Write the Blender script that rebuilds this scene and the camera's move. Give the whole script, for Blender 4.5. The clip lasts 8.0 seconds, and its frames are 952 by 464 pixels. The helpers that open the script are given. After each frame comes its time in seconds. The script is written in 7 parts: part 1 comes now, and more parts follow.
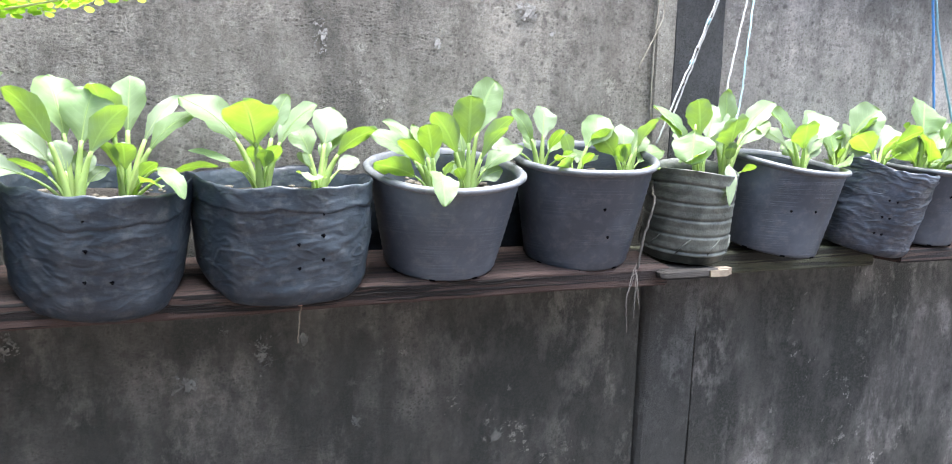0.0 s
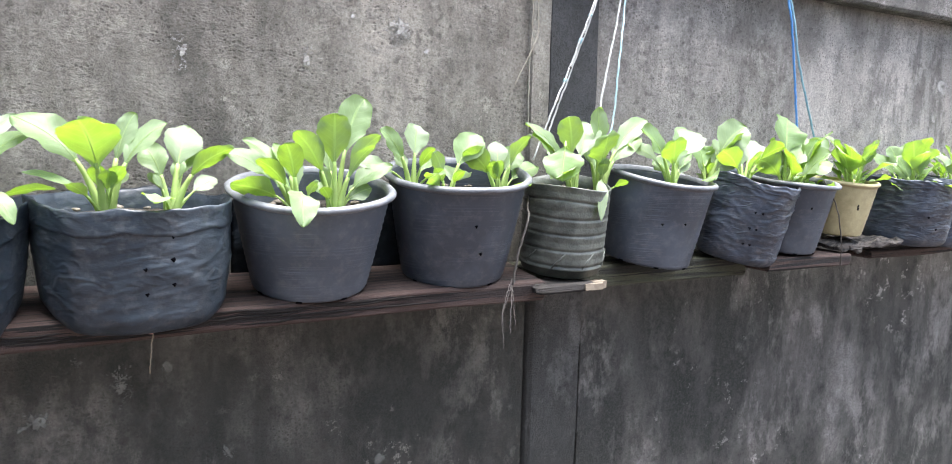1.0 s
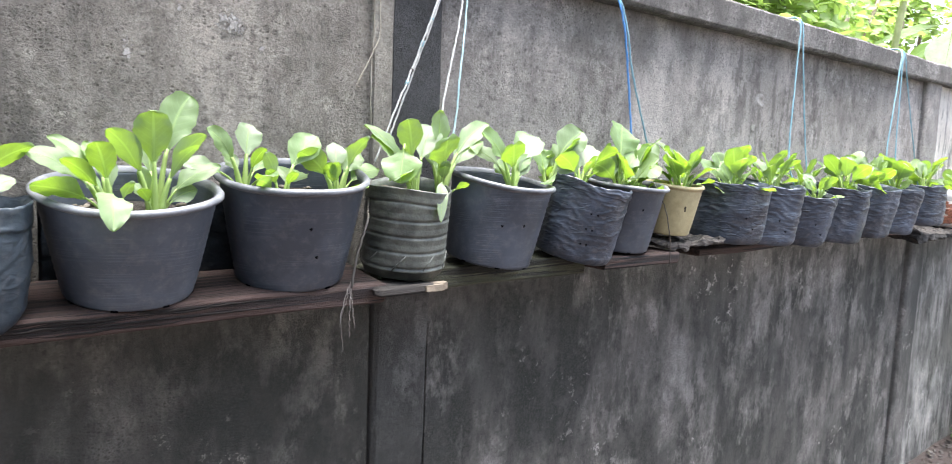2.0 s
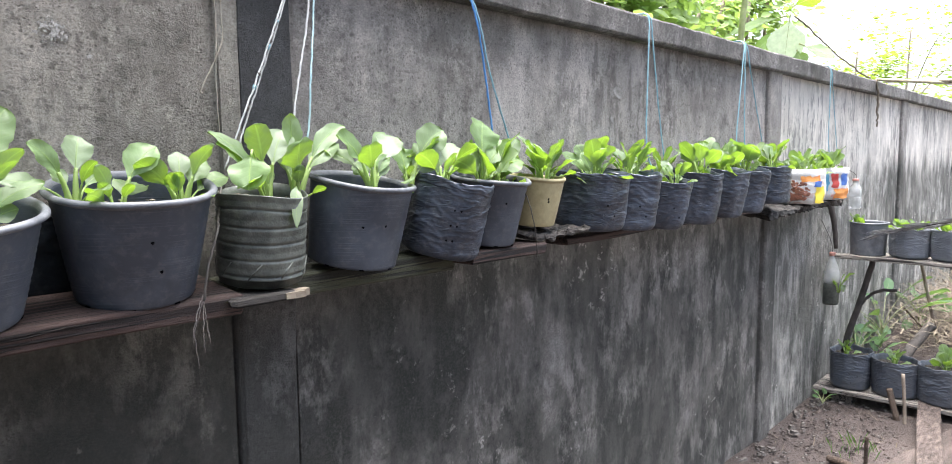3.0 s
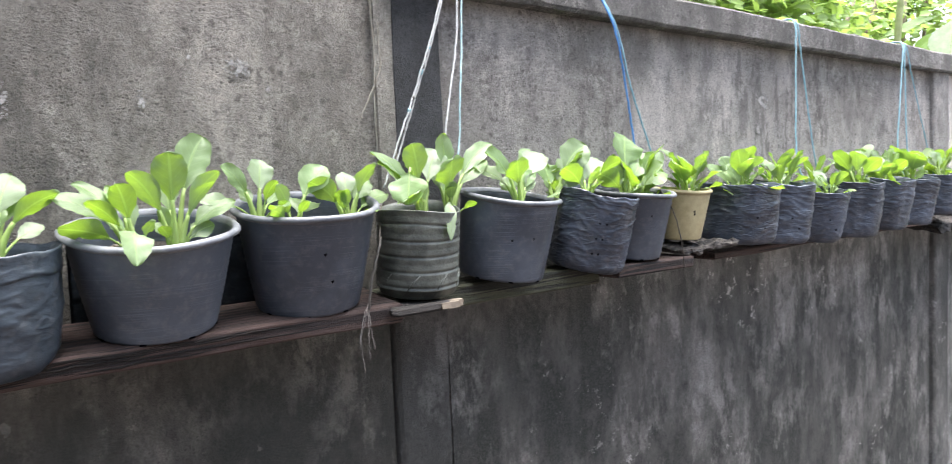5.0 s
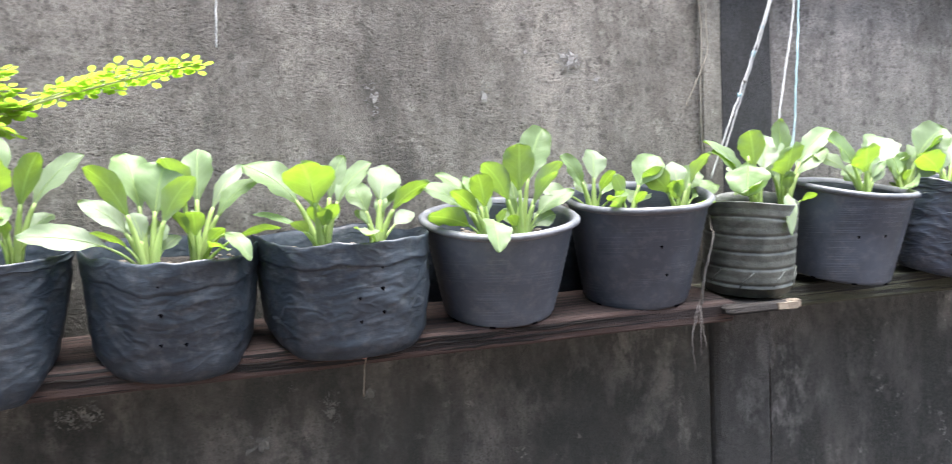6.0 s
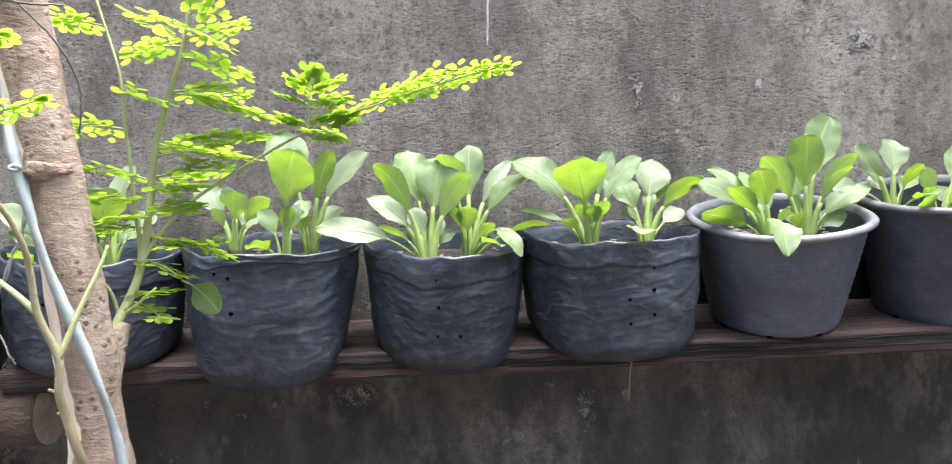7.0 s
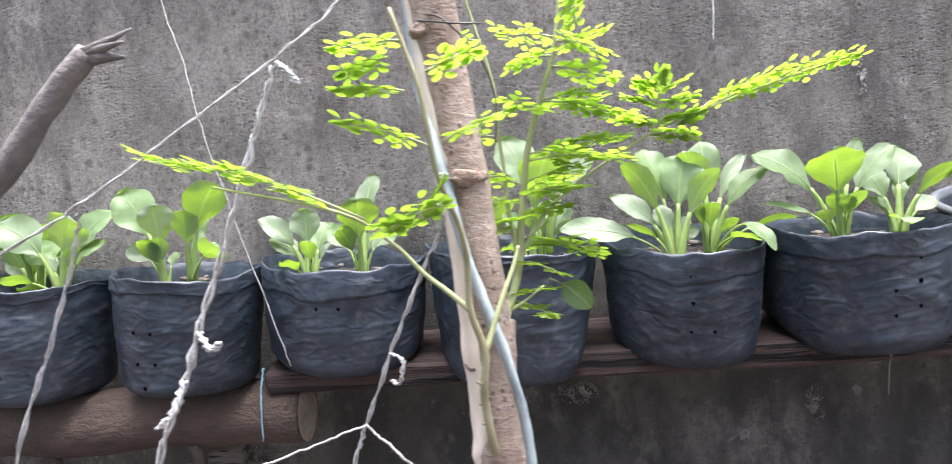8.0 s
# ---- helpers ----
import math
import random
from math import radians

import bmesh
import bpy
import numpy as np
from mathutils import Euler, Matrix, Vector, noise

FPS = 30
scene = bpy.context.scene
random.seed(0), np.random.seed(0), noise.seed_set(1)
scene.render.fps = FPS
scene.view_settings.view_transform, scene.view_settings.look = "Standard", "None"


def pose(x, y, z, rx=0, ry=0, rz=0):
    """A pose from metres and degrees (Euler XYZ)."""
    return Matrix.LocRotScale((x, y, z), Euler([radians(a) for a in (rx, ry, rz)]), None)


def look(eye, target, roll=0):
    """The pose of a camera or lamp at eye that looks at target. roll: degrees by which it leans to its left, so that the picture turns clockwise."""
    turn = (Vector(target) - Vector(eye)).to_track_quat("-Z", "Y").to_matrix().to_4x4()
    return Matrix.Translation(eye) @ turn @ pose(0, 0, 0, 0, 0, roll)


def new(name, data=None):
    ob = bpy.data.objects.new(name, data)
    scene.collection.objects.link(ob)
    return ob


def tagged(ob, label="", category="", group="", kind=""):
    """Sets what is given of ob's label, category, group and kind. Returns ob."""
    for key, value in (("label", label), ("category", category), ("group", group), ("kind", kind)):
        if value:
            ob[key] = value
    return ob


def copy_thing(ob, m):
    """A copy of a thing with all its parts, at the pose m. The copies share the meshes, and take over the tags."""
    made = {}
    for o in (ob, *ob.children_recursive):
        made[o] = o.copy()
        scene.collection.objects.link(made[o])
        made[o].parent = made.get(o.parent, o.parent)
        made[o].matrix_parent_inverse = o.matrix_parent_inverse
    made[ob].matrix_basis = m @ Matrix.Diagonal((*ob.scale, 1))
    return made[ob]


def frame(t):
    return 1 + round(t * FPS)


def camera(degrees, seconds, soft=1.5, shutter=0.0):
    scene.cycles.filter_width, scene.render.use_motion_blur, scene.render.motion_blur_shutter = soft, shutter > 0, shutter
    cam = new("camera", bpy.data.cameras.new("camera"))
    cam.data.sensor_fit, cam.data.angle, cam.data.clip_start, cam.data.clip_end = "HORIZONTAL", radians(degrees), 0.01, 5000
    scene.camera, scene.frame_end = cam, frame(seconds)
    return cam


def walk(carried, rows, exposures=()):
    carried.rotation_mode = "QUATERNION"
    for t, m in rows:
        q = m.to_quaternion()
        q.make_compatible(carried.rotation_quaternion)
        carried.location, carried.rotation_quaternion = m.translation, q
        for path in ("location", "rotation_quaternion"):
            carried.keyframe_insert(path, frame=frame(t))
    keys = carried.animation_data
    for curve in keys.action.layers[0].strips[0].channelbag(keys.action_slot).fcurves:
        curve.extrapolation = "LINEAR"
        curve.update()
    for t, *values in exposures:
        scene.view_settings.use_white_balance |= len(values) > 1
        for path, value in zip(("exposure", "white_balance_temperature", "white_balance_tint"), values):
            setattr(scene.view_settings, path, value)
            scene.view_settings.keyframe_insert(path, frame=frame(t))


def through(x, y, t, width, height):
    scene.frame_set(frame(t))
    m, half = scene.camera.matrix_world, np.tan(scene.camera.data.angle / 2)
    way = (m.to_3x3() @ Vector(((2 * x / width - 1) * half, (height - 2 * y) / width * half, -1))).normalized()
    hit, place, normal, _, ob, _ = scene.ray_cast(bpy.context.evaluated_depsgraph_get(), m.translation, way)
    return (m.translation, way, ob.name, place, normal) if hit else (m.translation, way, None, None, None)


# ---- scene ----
cam = camera(67.2, 8.0, soft=0.9, shutter=0.15)
PATH = [
    (0, (0.124, 0.109, 1.477), (0.907, 1.927, 1.191), 1.8),
    (0.5, (0.167, 0.082, 1.485), (1.041, 1.867, 1.269), 1.3),
    (1, (0.2, 0.083, 1.483), (1.179, 1.81, 1.245), 1.5),
    (1.5, (0.213, 0.063, 1.488), (1.33, 1.706, 1.258), 1.9),
    (2, (0.246, 0.051, 1.49), (1.518, 1.577, 1.262), 2.4),
    (3.3, (0.292, -0.006, 1.482), (1.808, 1.277, 1.248), -0.9),
    (3.5, (0.292, -0.007, 1.486), (1.818, 1.261, 1.235), -0.8),
    (4, (0.296, -0.01, 1.488), (1.81, 1.272, 1.236), -1.2),
    (5.3, (0.211, 0.022, 1.455), (1.294, 1.697, 1.318), -2.5),
    (5.5, (0.188, 0.046, 1.466), (1.169, 1.782, 1.301), -2.6),
    (6, (0.13, 0.091, 1.463), (0.754, 1.987, 1.336), -2.4),
    (6.5, (0.086, 0.109, 1.474), (0.351, 2.087, 1.334), -2.6),
    (7, (0.063, 0.137, 1.478), (0.106, 2.131, 1.34), -2.3),
    (7.5, (0.007, 0.143, 1.479), (-0.166, 2.13, 1.331), -3.0),
    (8, (-0.153, 0.112, 1.487), (-0.342, 2.099, 1.373), -4.7),
]
EXPOSURES = [(0, 2.66, 6250, 9), (0.5, 2.58, 6350, 9), (1, 2.52, 6450, 10), (2, 2.42, 6500, 10), (3.3, 1.98, 6500, 10), (4.2, 1.98, 6500, 10), (5.3, 2.36, 6550, 10), (6, 2.44, 6500, 11), (7, 2.22, 6550, 13), (8, 2.18, 6320, 16)]
walk(cam, [(t, look(eye, target, roll)) for t, eye, target, roll in PATH], EXPOSURES)

# ---- light ----
world = bpy.data.worlds.new("sky")
scene.world = world
world.use_nodes = True
wn = world.node_tree
sky = wn.nodes.new("ShaderNodeTexSky")
sky.sky_type, sky.sun_disc = "NISHITA", False
sky.sun_elevation, sky.sun_rotation = radians(80), radians(53)
sky.dust_density, sky.air_density = 4.0, 1.0
sky_bg = wn.nodes["Background"]
sky_bg.inputs["Strength"].default_value = 0.15
haze = wn.nodes.new("ShaderNodeHueSaturation")
haze.inputs["Saturation"].default_value = 0.7
wn.links.new(sky.outputs[0], haze.inputs["Color"])
wn.links.new(haze.outputs[0], sky_bg.inputs["Color"])
sun = new("sun", bpy.data.lights.new("sun", "SUN"))
sun.data.energy, sun.data.angle, sun.data.color = 4.0, radians(50), (0.99, 0.975, 0.975)
sun.matrix_world = look((0.8, -0.1, 7.0), (0, 0, 0))


# ---- materials ----
def mat(name, rough=0.7, metal=0.0):
    """A material with its principled shader and a builder of nodes."""
    m = bpy.data.materials.new(name)
    m.use_nodes = True
    p = m.node_tree.nodes["Principled BSDF"]
    p.inputs["Roughness"].default_value, p.inputs["Metallic"].default_value = rough, metal
    return m, p, m.node_tree


def node(tree, kind, **inputs):
    n = tree.nodes.new("ShaderNode" + kind)
    for k, v in inputs.items():
        n.inputs[k].default_value = v
    return n


def coords(tree, scale=(1, 1, 1)):
    """World places, scaled, so that no two things share a pattern."""
    tc = tree.nodes.new("ShaderNodeNewGeometry")
    mp = node(tree, "Mapping", Scale=scale)
    tree.links.new(tc.outputs["Position"], mp.inputs["Vector"])
    return mp.outputs[0]


def grain(tree, vec, scale, detail=4.0, rough=0.6, low=0.35, high=0.65, kind="TexNoise"):
    """A noise, stretched between low and high into 0..1."""
    n = node(tree, kind, Scale=scale)
    if kind == "TexNoise":
        n.inputs["Detail"].default_value, n.inputs["Roughness"].default_value = detail, rough
    tree.links.new(vec, n.inputs["Vector"])
    r = node(tree, "MapRange")
    r.inputs["From Min"].default_value, r.inputs["From Max"].default_value = low, high
    tree.links.new(n.outputs[0], r.inputs["Value"])
    return r.outputs[0]


def mix(tree, fac, a, b, mode="MIX"):
    n = tree.nodes.new("ShaderNodeMix")
    n.data_type, n.blend_type = "RGBA", mode
    for sock, v in ((n.inputs[0], fac), (n.inputs[6], a), (n.inputs[7], b)):
        if hasattr(v, "is_output"):
            tree.links.new(v, sock)
        elif isinstance(v, tuple):
            sock.default_value = (*v, 1.0)
        else:
            sock.default_value = v
    return n.outputs[2]


def times(tree, a, b):
    n = tree.nodes.new("ShaderNodeMath")
    n.operation = "MULTIPLY"
    for sock, v in ((n.inputs[0], a), (n.inputs[1], b)):
        if hasattr(v, "is_output"):
            tree.links.new(v, sock)
        else:
            sock.default_value = v
    return n.outputs[0]


def bump(tree, p, height, strength=0.4, distance=0.003):
    b = node(tree, "Bump", Strength=strength, Distance=distance)
    tree.links.new(height, b.inputs["Height"])
    tree.links.new(b.outputs[0], p.inputs["Normal"])


def random_value(tree):
    return tree.nodes.new("ShaderNodeObjectInfo").outputs["Random"]


def concrete(name, dark, light, mould=0.8, streak=0.6, pale=0.55, damp_shade=0.0, run=3.0, drips=0.4, soot=0.55, grime=0.5, grit=1.0):
    """Weathered render: patches, run-off streaks, mould spots, flaked paint; algae and painted shade below the
    planters.
    """
    m, p, t = mat(name, 0.9)
    v, tall = coords(t), coords(t, (run, run, 0.75))
    c = mix(t, grain(t, v, 1.5, 6, 0.62, 0.36, 0.62), dark, light)
    c = mix(t, times(t, grain(t, v, 6.5, 7, 0.66, 0.44, 0.68), soot), c, tuple(0.5 * a for a in dark))
    c = mix(t, times(t, grain(t, tall, 1.7, 6, 0.62, 0.47, 0.68), streak), c, tuple(0.36 * a for a in dark))
    c = mix(t, times(t, grain(t, tall, 2.2, 7, 0.66, 0.52, 0.68), pale), c, tuple(1.25 * a for a in light))
    for wide, tall_at, lo in ((2.6 * run, 2.0, 0.53), (6.0 * run, 3.6, 0.54)):
        drip = times(t, grain(t, coords(t, (wide, wide, tall_at)), 1.3, 7, 0.72, lo, lo + 0.045), grain(t, v, 1.3, 4, 0.6, 0.34, 0.52))
        c = mix(t, times(t, drip, drips), c, tuple(0.34 * a for a in dark))
    ragged = times(t, grain(t, v, 30, 5, 0.72, 0.50, 0.58), grain(t, v, 3.1, 4, 0.6, 0.50, 0.60))
    c = mix(t, times(t, ragged, 0.45), c, tuple(1.2 * a for a in light))
    c = mix(t, times(t, grain(t, coords(t, (1, 1, 1.7)), 90, 5, 0.75, 0.42, 0.66), grit * (0.25 + 0.45 * soot)), c, tuple(0.55 * a for a in dark))
    spots = times(t, grain(t, v, 34, 6, 0.75, 0.51, 0.66), grain(t, v, 2.6, 6, 0.7, 0.44, 0.60))
    c = mix(t, times(t, spots, 0.6 * mould), c, (0.050, 0.047, 0.042))
    spots = times(t, grain(t, v, 75, 3, 0.6, 0.58, 0.64), grain(t, v, 4.0, 4, 0.6, 0.42, 0.6))
    c = mix(t, times(t, spots, 0.65 * mould), c, (0.06, 0.056, 0.05))
    # darker from shelf height down: algae stain together with the shelf's painted shade
    if damp_shade:
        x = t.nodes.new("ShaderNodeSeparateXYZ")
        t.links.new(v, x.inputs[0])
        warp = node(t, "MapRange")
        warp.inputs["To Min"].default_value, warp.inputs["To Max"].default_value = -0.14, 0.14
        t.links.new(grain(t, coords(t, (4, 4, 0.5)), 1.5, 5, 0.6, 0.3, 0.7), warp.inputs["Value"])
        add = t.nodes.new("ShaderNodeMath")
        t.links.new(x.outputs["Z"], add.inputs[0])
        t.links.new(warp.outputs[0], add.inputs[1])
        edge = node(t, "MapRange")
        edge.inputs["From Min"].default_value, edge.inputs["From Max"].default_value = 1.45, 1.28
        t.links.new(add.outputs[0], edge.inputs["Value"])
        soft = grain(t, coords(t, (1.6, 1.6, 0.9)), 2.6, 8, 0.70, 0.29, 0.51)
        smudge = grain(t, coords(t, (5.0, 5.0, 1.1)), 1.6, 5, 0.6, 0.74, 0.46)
        wet_shade = times(t, edge.outputs[0], mix(t, 0.28, soft, smudge))
        c = mix(t, times(t, wet_shade, damp_shade), c, (0.032, 0.037, 0.031))
    c = mix(t, times(t, times(t, grain(t, coords(t, (1, 1, 0.55)), 9, 8, 0.74, 0.50, 0.60), grain(t, v, 1.9, 4, 0.6, 0.44, 0.58)), 0.34), c, tuple(1.12 * a for a in light))
    c = mix(t, times(t, times(t, grain(t, coords(t, (1, 1, 0.7)), 13, 7, 0.72, 0.49, 0.60), grain(t, v, 2.3, 4, 0.6, 0.43, 0.57)), grime), c, tuple(0.42 * a for a in dark))
    for size, share in ((48.0, 0.55), (105.0, 0.45)):
        pits = node(t, "TexVoronoi", Scale=size)
        warped = mix(t, 0.022, v, node(t, "TexNoise", Scale=45.0, Detail=5.0).outputs["Color"], "ADD")
        t.links.new(warped, pits.inputs["Vector"])
        disc = node(t, "MapRange")
        disc.inputs["From Min"].default_value, disc.inputs["From Max"].default_value = 0.40, 0.16
        t.links.new(pits.outputs["Distance"], disc.inputs["Value"])
        pick = t.nodes.new("ShaderNodeSeparateColor")
        t.links.new(pits.outputs["Color"], pick.inputs[0])
        chosen = node(t, "MapRange")
        chosen.inputs["From Min"].default_value, chosen.inputs["From Max"].default_value = share, share + 0.2
        t.links.new(pick.outputs[0], chosen.inputs["Value"])
        spots = times(t, times(t, disc.outputs[0], chosen.outputs[0]), grain(t, v, 2.4 + 0.02 * size, 5, 0.65, 0.42, 0.55))
        c = mix(t, times(t, spots, 0.75 * mould), c, tuple(0.25 * a for a in dark))
    flakes = times(t, grain(t, v, 17, 6, 0.8, 0.585, 0.62), grain(t, v, 2.2, 4, 0.6, 0.52, 0.60))
    c = mix(t, times(t, flakes, 0.6), c, tuple(1.15 * a for a in light))
    c = mix(t, times(t, grain(t, v, 190, 3, 0.7, 0.45, 0.7), 0.45 * grit), c, tuple(0.35 * a for a in dark))
    pores = []
    for size, share, shade in ((135.0, 0.50, tuple(0.26 * a for a in dark)), (210.0, 0.45, tuple(0.30 * a for a in dark))):
        cells = node(t, "TexVoronoi", Scale=size)
        t.links.new(mix(t, 0.006, coords(t, (1, 1, 1.25)), node(t, "TexNoise", Scale=120.0, Detail=3.0).outputs["Color"], "ADD"), cells.inputs["Vector"])
        dot = node(t, "MapRange")
        dot.inputs["From Min"].default_value, dot.inputs["From Max"].default_value = 0.42, 0.20
        t.links.new(cells.outputs["Distance"], dot.inputs["Value"])
        pick = t.nodes.new("ShaderNodeSeparateColor")
        t.links.new(cells.outputs["Color"], pick.inputs[0])
        chosen = node(t, "MapRange")
        chosen.inputs["From Min"].default_value, chosen.inputs["From Max"].default_value = share, share + 0.15
        t.links.new(pick.outputs[0], chosen.inputs["Value"])
        pore = times(t, times(t, dot.outputs[0], chosen.outputs[0]), grain(t, v, 5.0 + 0.02 * size, 5, 0.65, 0.40, 0.58))
        c = mix(t, times(t, pore, min(0.7, 0.62 * grit)), c, shade)
        pores.append(pore)
    t.links.new(c, p.inputs["Base Color"])
    height = t.nodes.new("ShaderNodeMath")
    height.operation = "SUBTRACT"
    t.links.new(grain(t, coords(t, (1, 1, 1.4)), 110, 6, 0.85, 0.2, 0.8), height.inputs[0])
    t.links.new(times(t, pores[0], 0.7), height.inputs[1])
    bump(t, p, height.outputs[0], 1.0, 0.012)
    return m


def plain(name, a, b, rough=0.6, scale=12, fine=90, relief=0.3, stretch=(1, 1, 1), vary=0.0, depth=0.002):
    """Two tones in patches, a finer grain and a relief."""
    m, p, t = mat(name, rough)
    v = coords(t, stretch)
    c = mix(t, grain(t, v, scale, 6, 0.65), a, b)
    g = grain(t, v, fine, 4, 0.7, 0.3, 0.7)
    c = mix(t, times(t, g, 0.35), c, tuple(0.45 * x for x in a))
    if vary:
        h = node(t, "HueSaturation")
        r = node(t, "MapRange")
        r.inputs["To Min"].default_value, r.inputs["To Max"].default_value = 1 - vary, 1 + vary
        t.links.new(random_value(t), r.inputs["Value"])
        t.links.new(r.outputs[0], h.inputs["Value"])
        t.links.new(c, h.inputs["Color"])
        c = h.outputs[0]
    t.links.new(c, p.inputs["Base Color"])
    if relief:
        bump(t, p, g, relief, depth)
    return m


def leaf_material(name, top, glow, rough=0.38, through=0.5, vary=0.25, vein=False):
    """A leaf: a glossy face, and light that shines through it."""
    m, p, t = mat(name, rough)
    v = coords(t)
    c = mix(t, grain(t, v, 45, 4, 0.6), top, tuple(1.35 * a for a in top))
    h = node(t, "HueSaturation")
    r = node(t, "MapRange")
    r.inputs["To Min"].default_value, r.inputs["To Max"].default_value = 1 - vary, 1 + vary
    t.links.new(random_value(t), r.inputs["Value"])
    t.links.new(r.outputs[0], h.inputs["Value"])
    t.links.new(c, h.inputs["Color"])
    t.links.new(h.outputs[0], p.inputs["Base Color"])
    p.inputs["Specular IOR Level"].default_value = 0.5
    tr = node(t, "BsdfTranslucent", Color=(*glow, 1))
    relief = grain(t, v, 160, 4, 0.6, 0.3, 0.7)
    if vein:
        uv = t.nodes.new("ShaderNodeUVMap")
        uv.uv_map = "blade"
        axes = t.nodes.new("ShaderNodeSeparateXYZ")
        t.links.new(uv.outputs[0], axes.inputs[0])

        def maths(operation, *values):
            n = t.nodes.new("ShaderNodeMath")
            n.operation = operation
            for sock, value in zip(n.inputs, values):
                if hasattr(value, "is_output"):
                    t.links.new(value, sock)
                else:
                    sock.default_value = value
            return n.outputs[0]

        off = maths("ABSOLUTE", maths("MULTIPLY_ADD", axes.outputs["X"], 2.0, -1.0))
        bow = maths("MULTIPLY", maths("POWER", off, 1.3), 2.0)
        wave = maths("PINGPONG", maths("SUBTRACT", maths("MULTIPLY", axes.outputs["Y"], 7.5), bow), 0.5)
        line = node(t, "MapRange")
        line.inputs["From Min"].default_value, line.inputs["From Max"].default_value = 0.11, 0.02
        t.links.new(wave, line.inputs["Value"])
        keel = node(t, "MapRange")
        keel.inputs["From Min"].default_value, keel.inputs["From Max"].default_value = 0.11, 0.04
        keel.inputs["To Max"].default_value = 2.4
        t.links.new(off, keel.inputs["Value"])
        veins = maths("MAXIMUM", keel.outputs[0], maths("MULTIPLY", line.outputs[0], maths("SUBTRACT", 1.0, maths("MULTIPLY", off, 0.8))))
        # leaves picked at random carry waxy bloom and sky glare in their colour
        bloom_glare = node(t, "MapRange")
        bloom_glare.inputs["From Min"].default_value, bloom_glare.inputs["From Max"].default_value = 0.45, 0.95
        bloom_glare.inputs["To Max"].default_value = 0.75
        scatter_seed = t.nodes.new("ShaderNodeTexWhiteNoise")
        scatter_seed.noise_dimensions = "1D"
        t.links.new(random_value(t), scatter_seed.inputs["W"])
        t.links.new(scatter_seed.outputs["Value"], bloom_glare.inputs["Value"])
        waxy_glare = mix(t, bloom_glare.outputs[0], h.outputs[0], (0.335, 0.395, 0.285))
        t.links.new(mix(t, maths("MULTIPLY", veins, 0.16), waxy_glare, tuple(min(1, 2.1 * a) for a in top)), p.inputs["Base Color"])
        t.links.new(mix(t, maths("MULTIPLY", veins, 0.20), glow, tuple(min(1, 1.5 * a + 0.05) for a in glow)), tr.inputs["Color"])
        relief = maths("ADD", maths("MULTIPLY", relief, 0.35), maths("MULTIPLY", maths("POWER", wave, 0.6), 0.8))
    mx = node(t, "MixShader", Fac=through)
    t.links.new(p.outputs[0], mx.inputs[1])
    t.links.new(tr.outputs[0], mx.inputs[2])
    t.links.new(mx.outputs[0], t.nodes["Material Output"].inputs["Surface"])
    bump(t, p, relief, 0.25, 0.0009)
    return m


def sheet_plastic(name, colour, rough=0.35, dust=0.5, crease=1.0, powder=(0.072, 0.090, 0.122), long=1.8):
    """Crumpled black film with dried dust."""
    m, p, t = mat(name, rough)
    v, flat = coords(t), coords(t, (1, 1, 5))
    d = times(t, grain(t, v, 9, 6, 0.65, 0.45, 0.75), dust)
    c = mix(t, d, colour, powder)
    c = mix(t, times(t, grain(t, v, 60, 4, 0.7, 0.5, 0.75), 0.3 * dust), c, (0.22, 0.21, 0.20))
    t.links.new(c, p.inputs["Base Color"])
    rr = node(t, "MapRange")
    rr.inputs["To Min"].default_value, rr.inputs["To Max"].default_value = rough, rough + 0.25
    t.links.new(d, rr.inputs["Value"])
    t.links.new(rr.outputs[0], p.inputs["Roughness"])
    if crease:
        w = node(t, "TexNoise", Scale=9.0, Detail=3.0, Roughness=0.55, Distortion=1.2)
        w.noise_type = "RIDGED_MULTIFRACTAL"
        t.links.new(coords(t, (1, 1, long)), w.inputs["Vector"])
        fine = grain(t, coords(t, (1, 1, 2.2)), 38, 5, 0.65, 0.3, 0.7)
        both = node(t, "Math")
        t.links.new(w.outputs[0], both.inputs[0])
        t.links.new(times(t, fine, 0.10), both.inputs[1])
        sharp = node(t, "TexNoise", Scale=24.0, Detail=1.5, Roughness=0.5, Distortion=1.6)
        sharp.noise_type = "RIDGED_MULTIFRACTAL"
        t.links.new(coords(t, (1, 1, 1.1 * long)), sharp.inputs["Vector"])
        three = node(t, "Math")
        t.links.new(both.outputs[0], three.inputs[0])
        t.links.new(times(t, sharp.outputs[0], 0.4), three.inputs[1])
        bump(t, p, three.outputs[0], 0.42 * crease, 0.005)
    else:
        rings = times(t, grain(t, coords(t, (2.5, 2.5, 420)), 1.0, 2, 0.5, 0.55, 0.62), grain(t, v, 14, 3, 0.5, 0.46, 0.62))
        c = mix(t, times(t, rings, 0.20), c, (0.11, 0.125, 0.15))
        t.links.new(c, p.inputs["Base Color"])
        bump(t, p, rings, 0.4, 0.001)
    return m


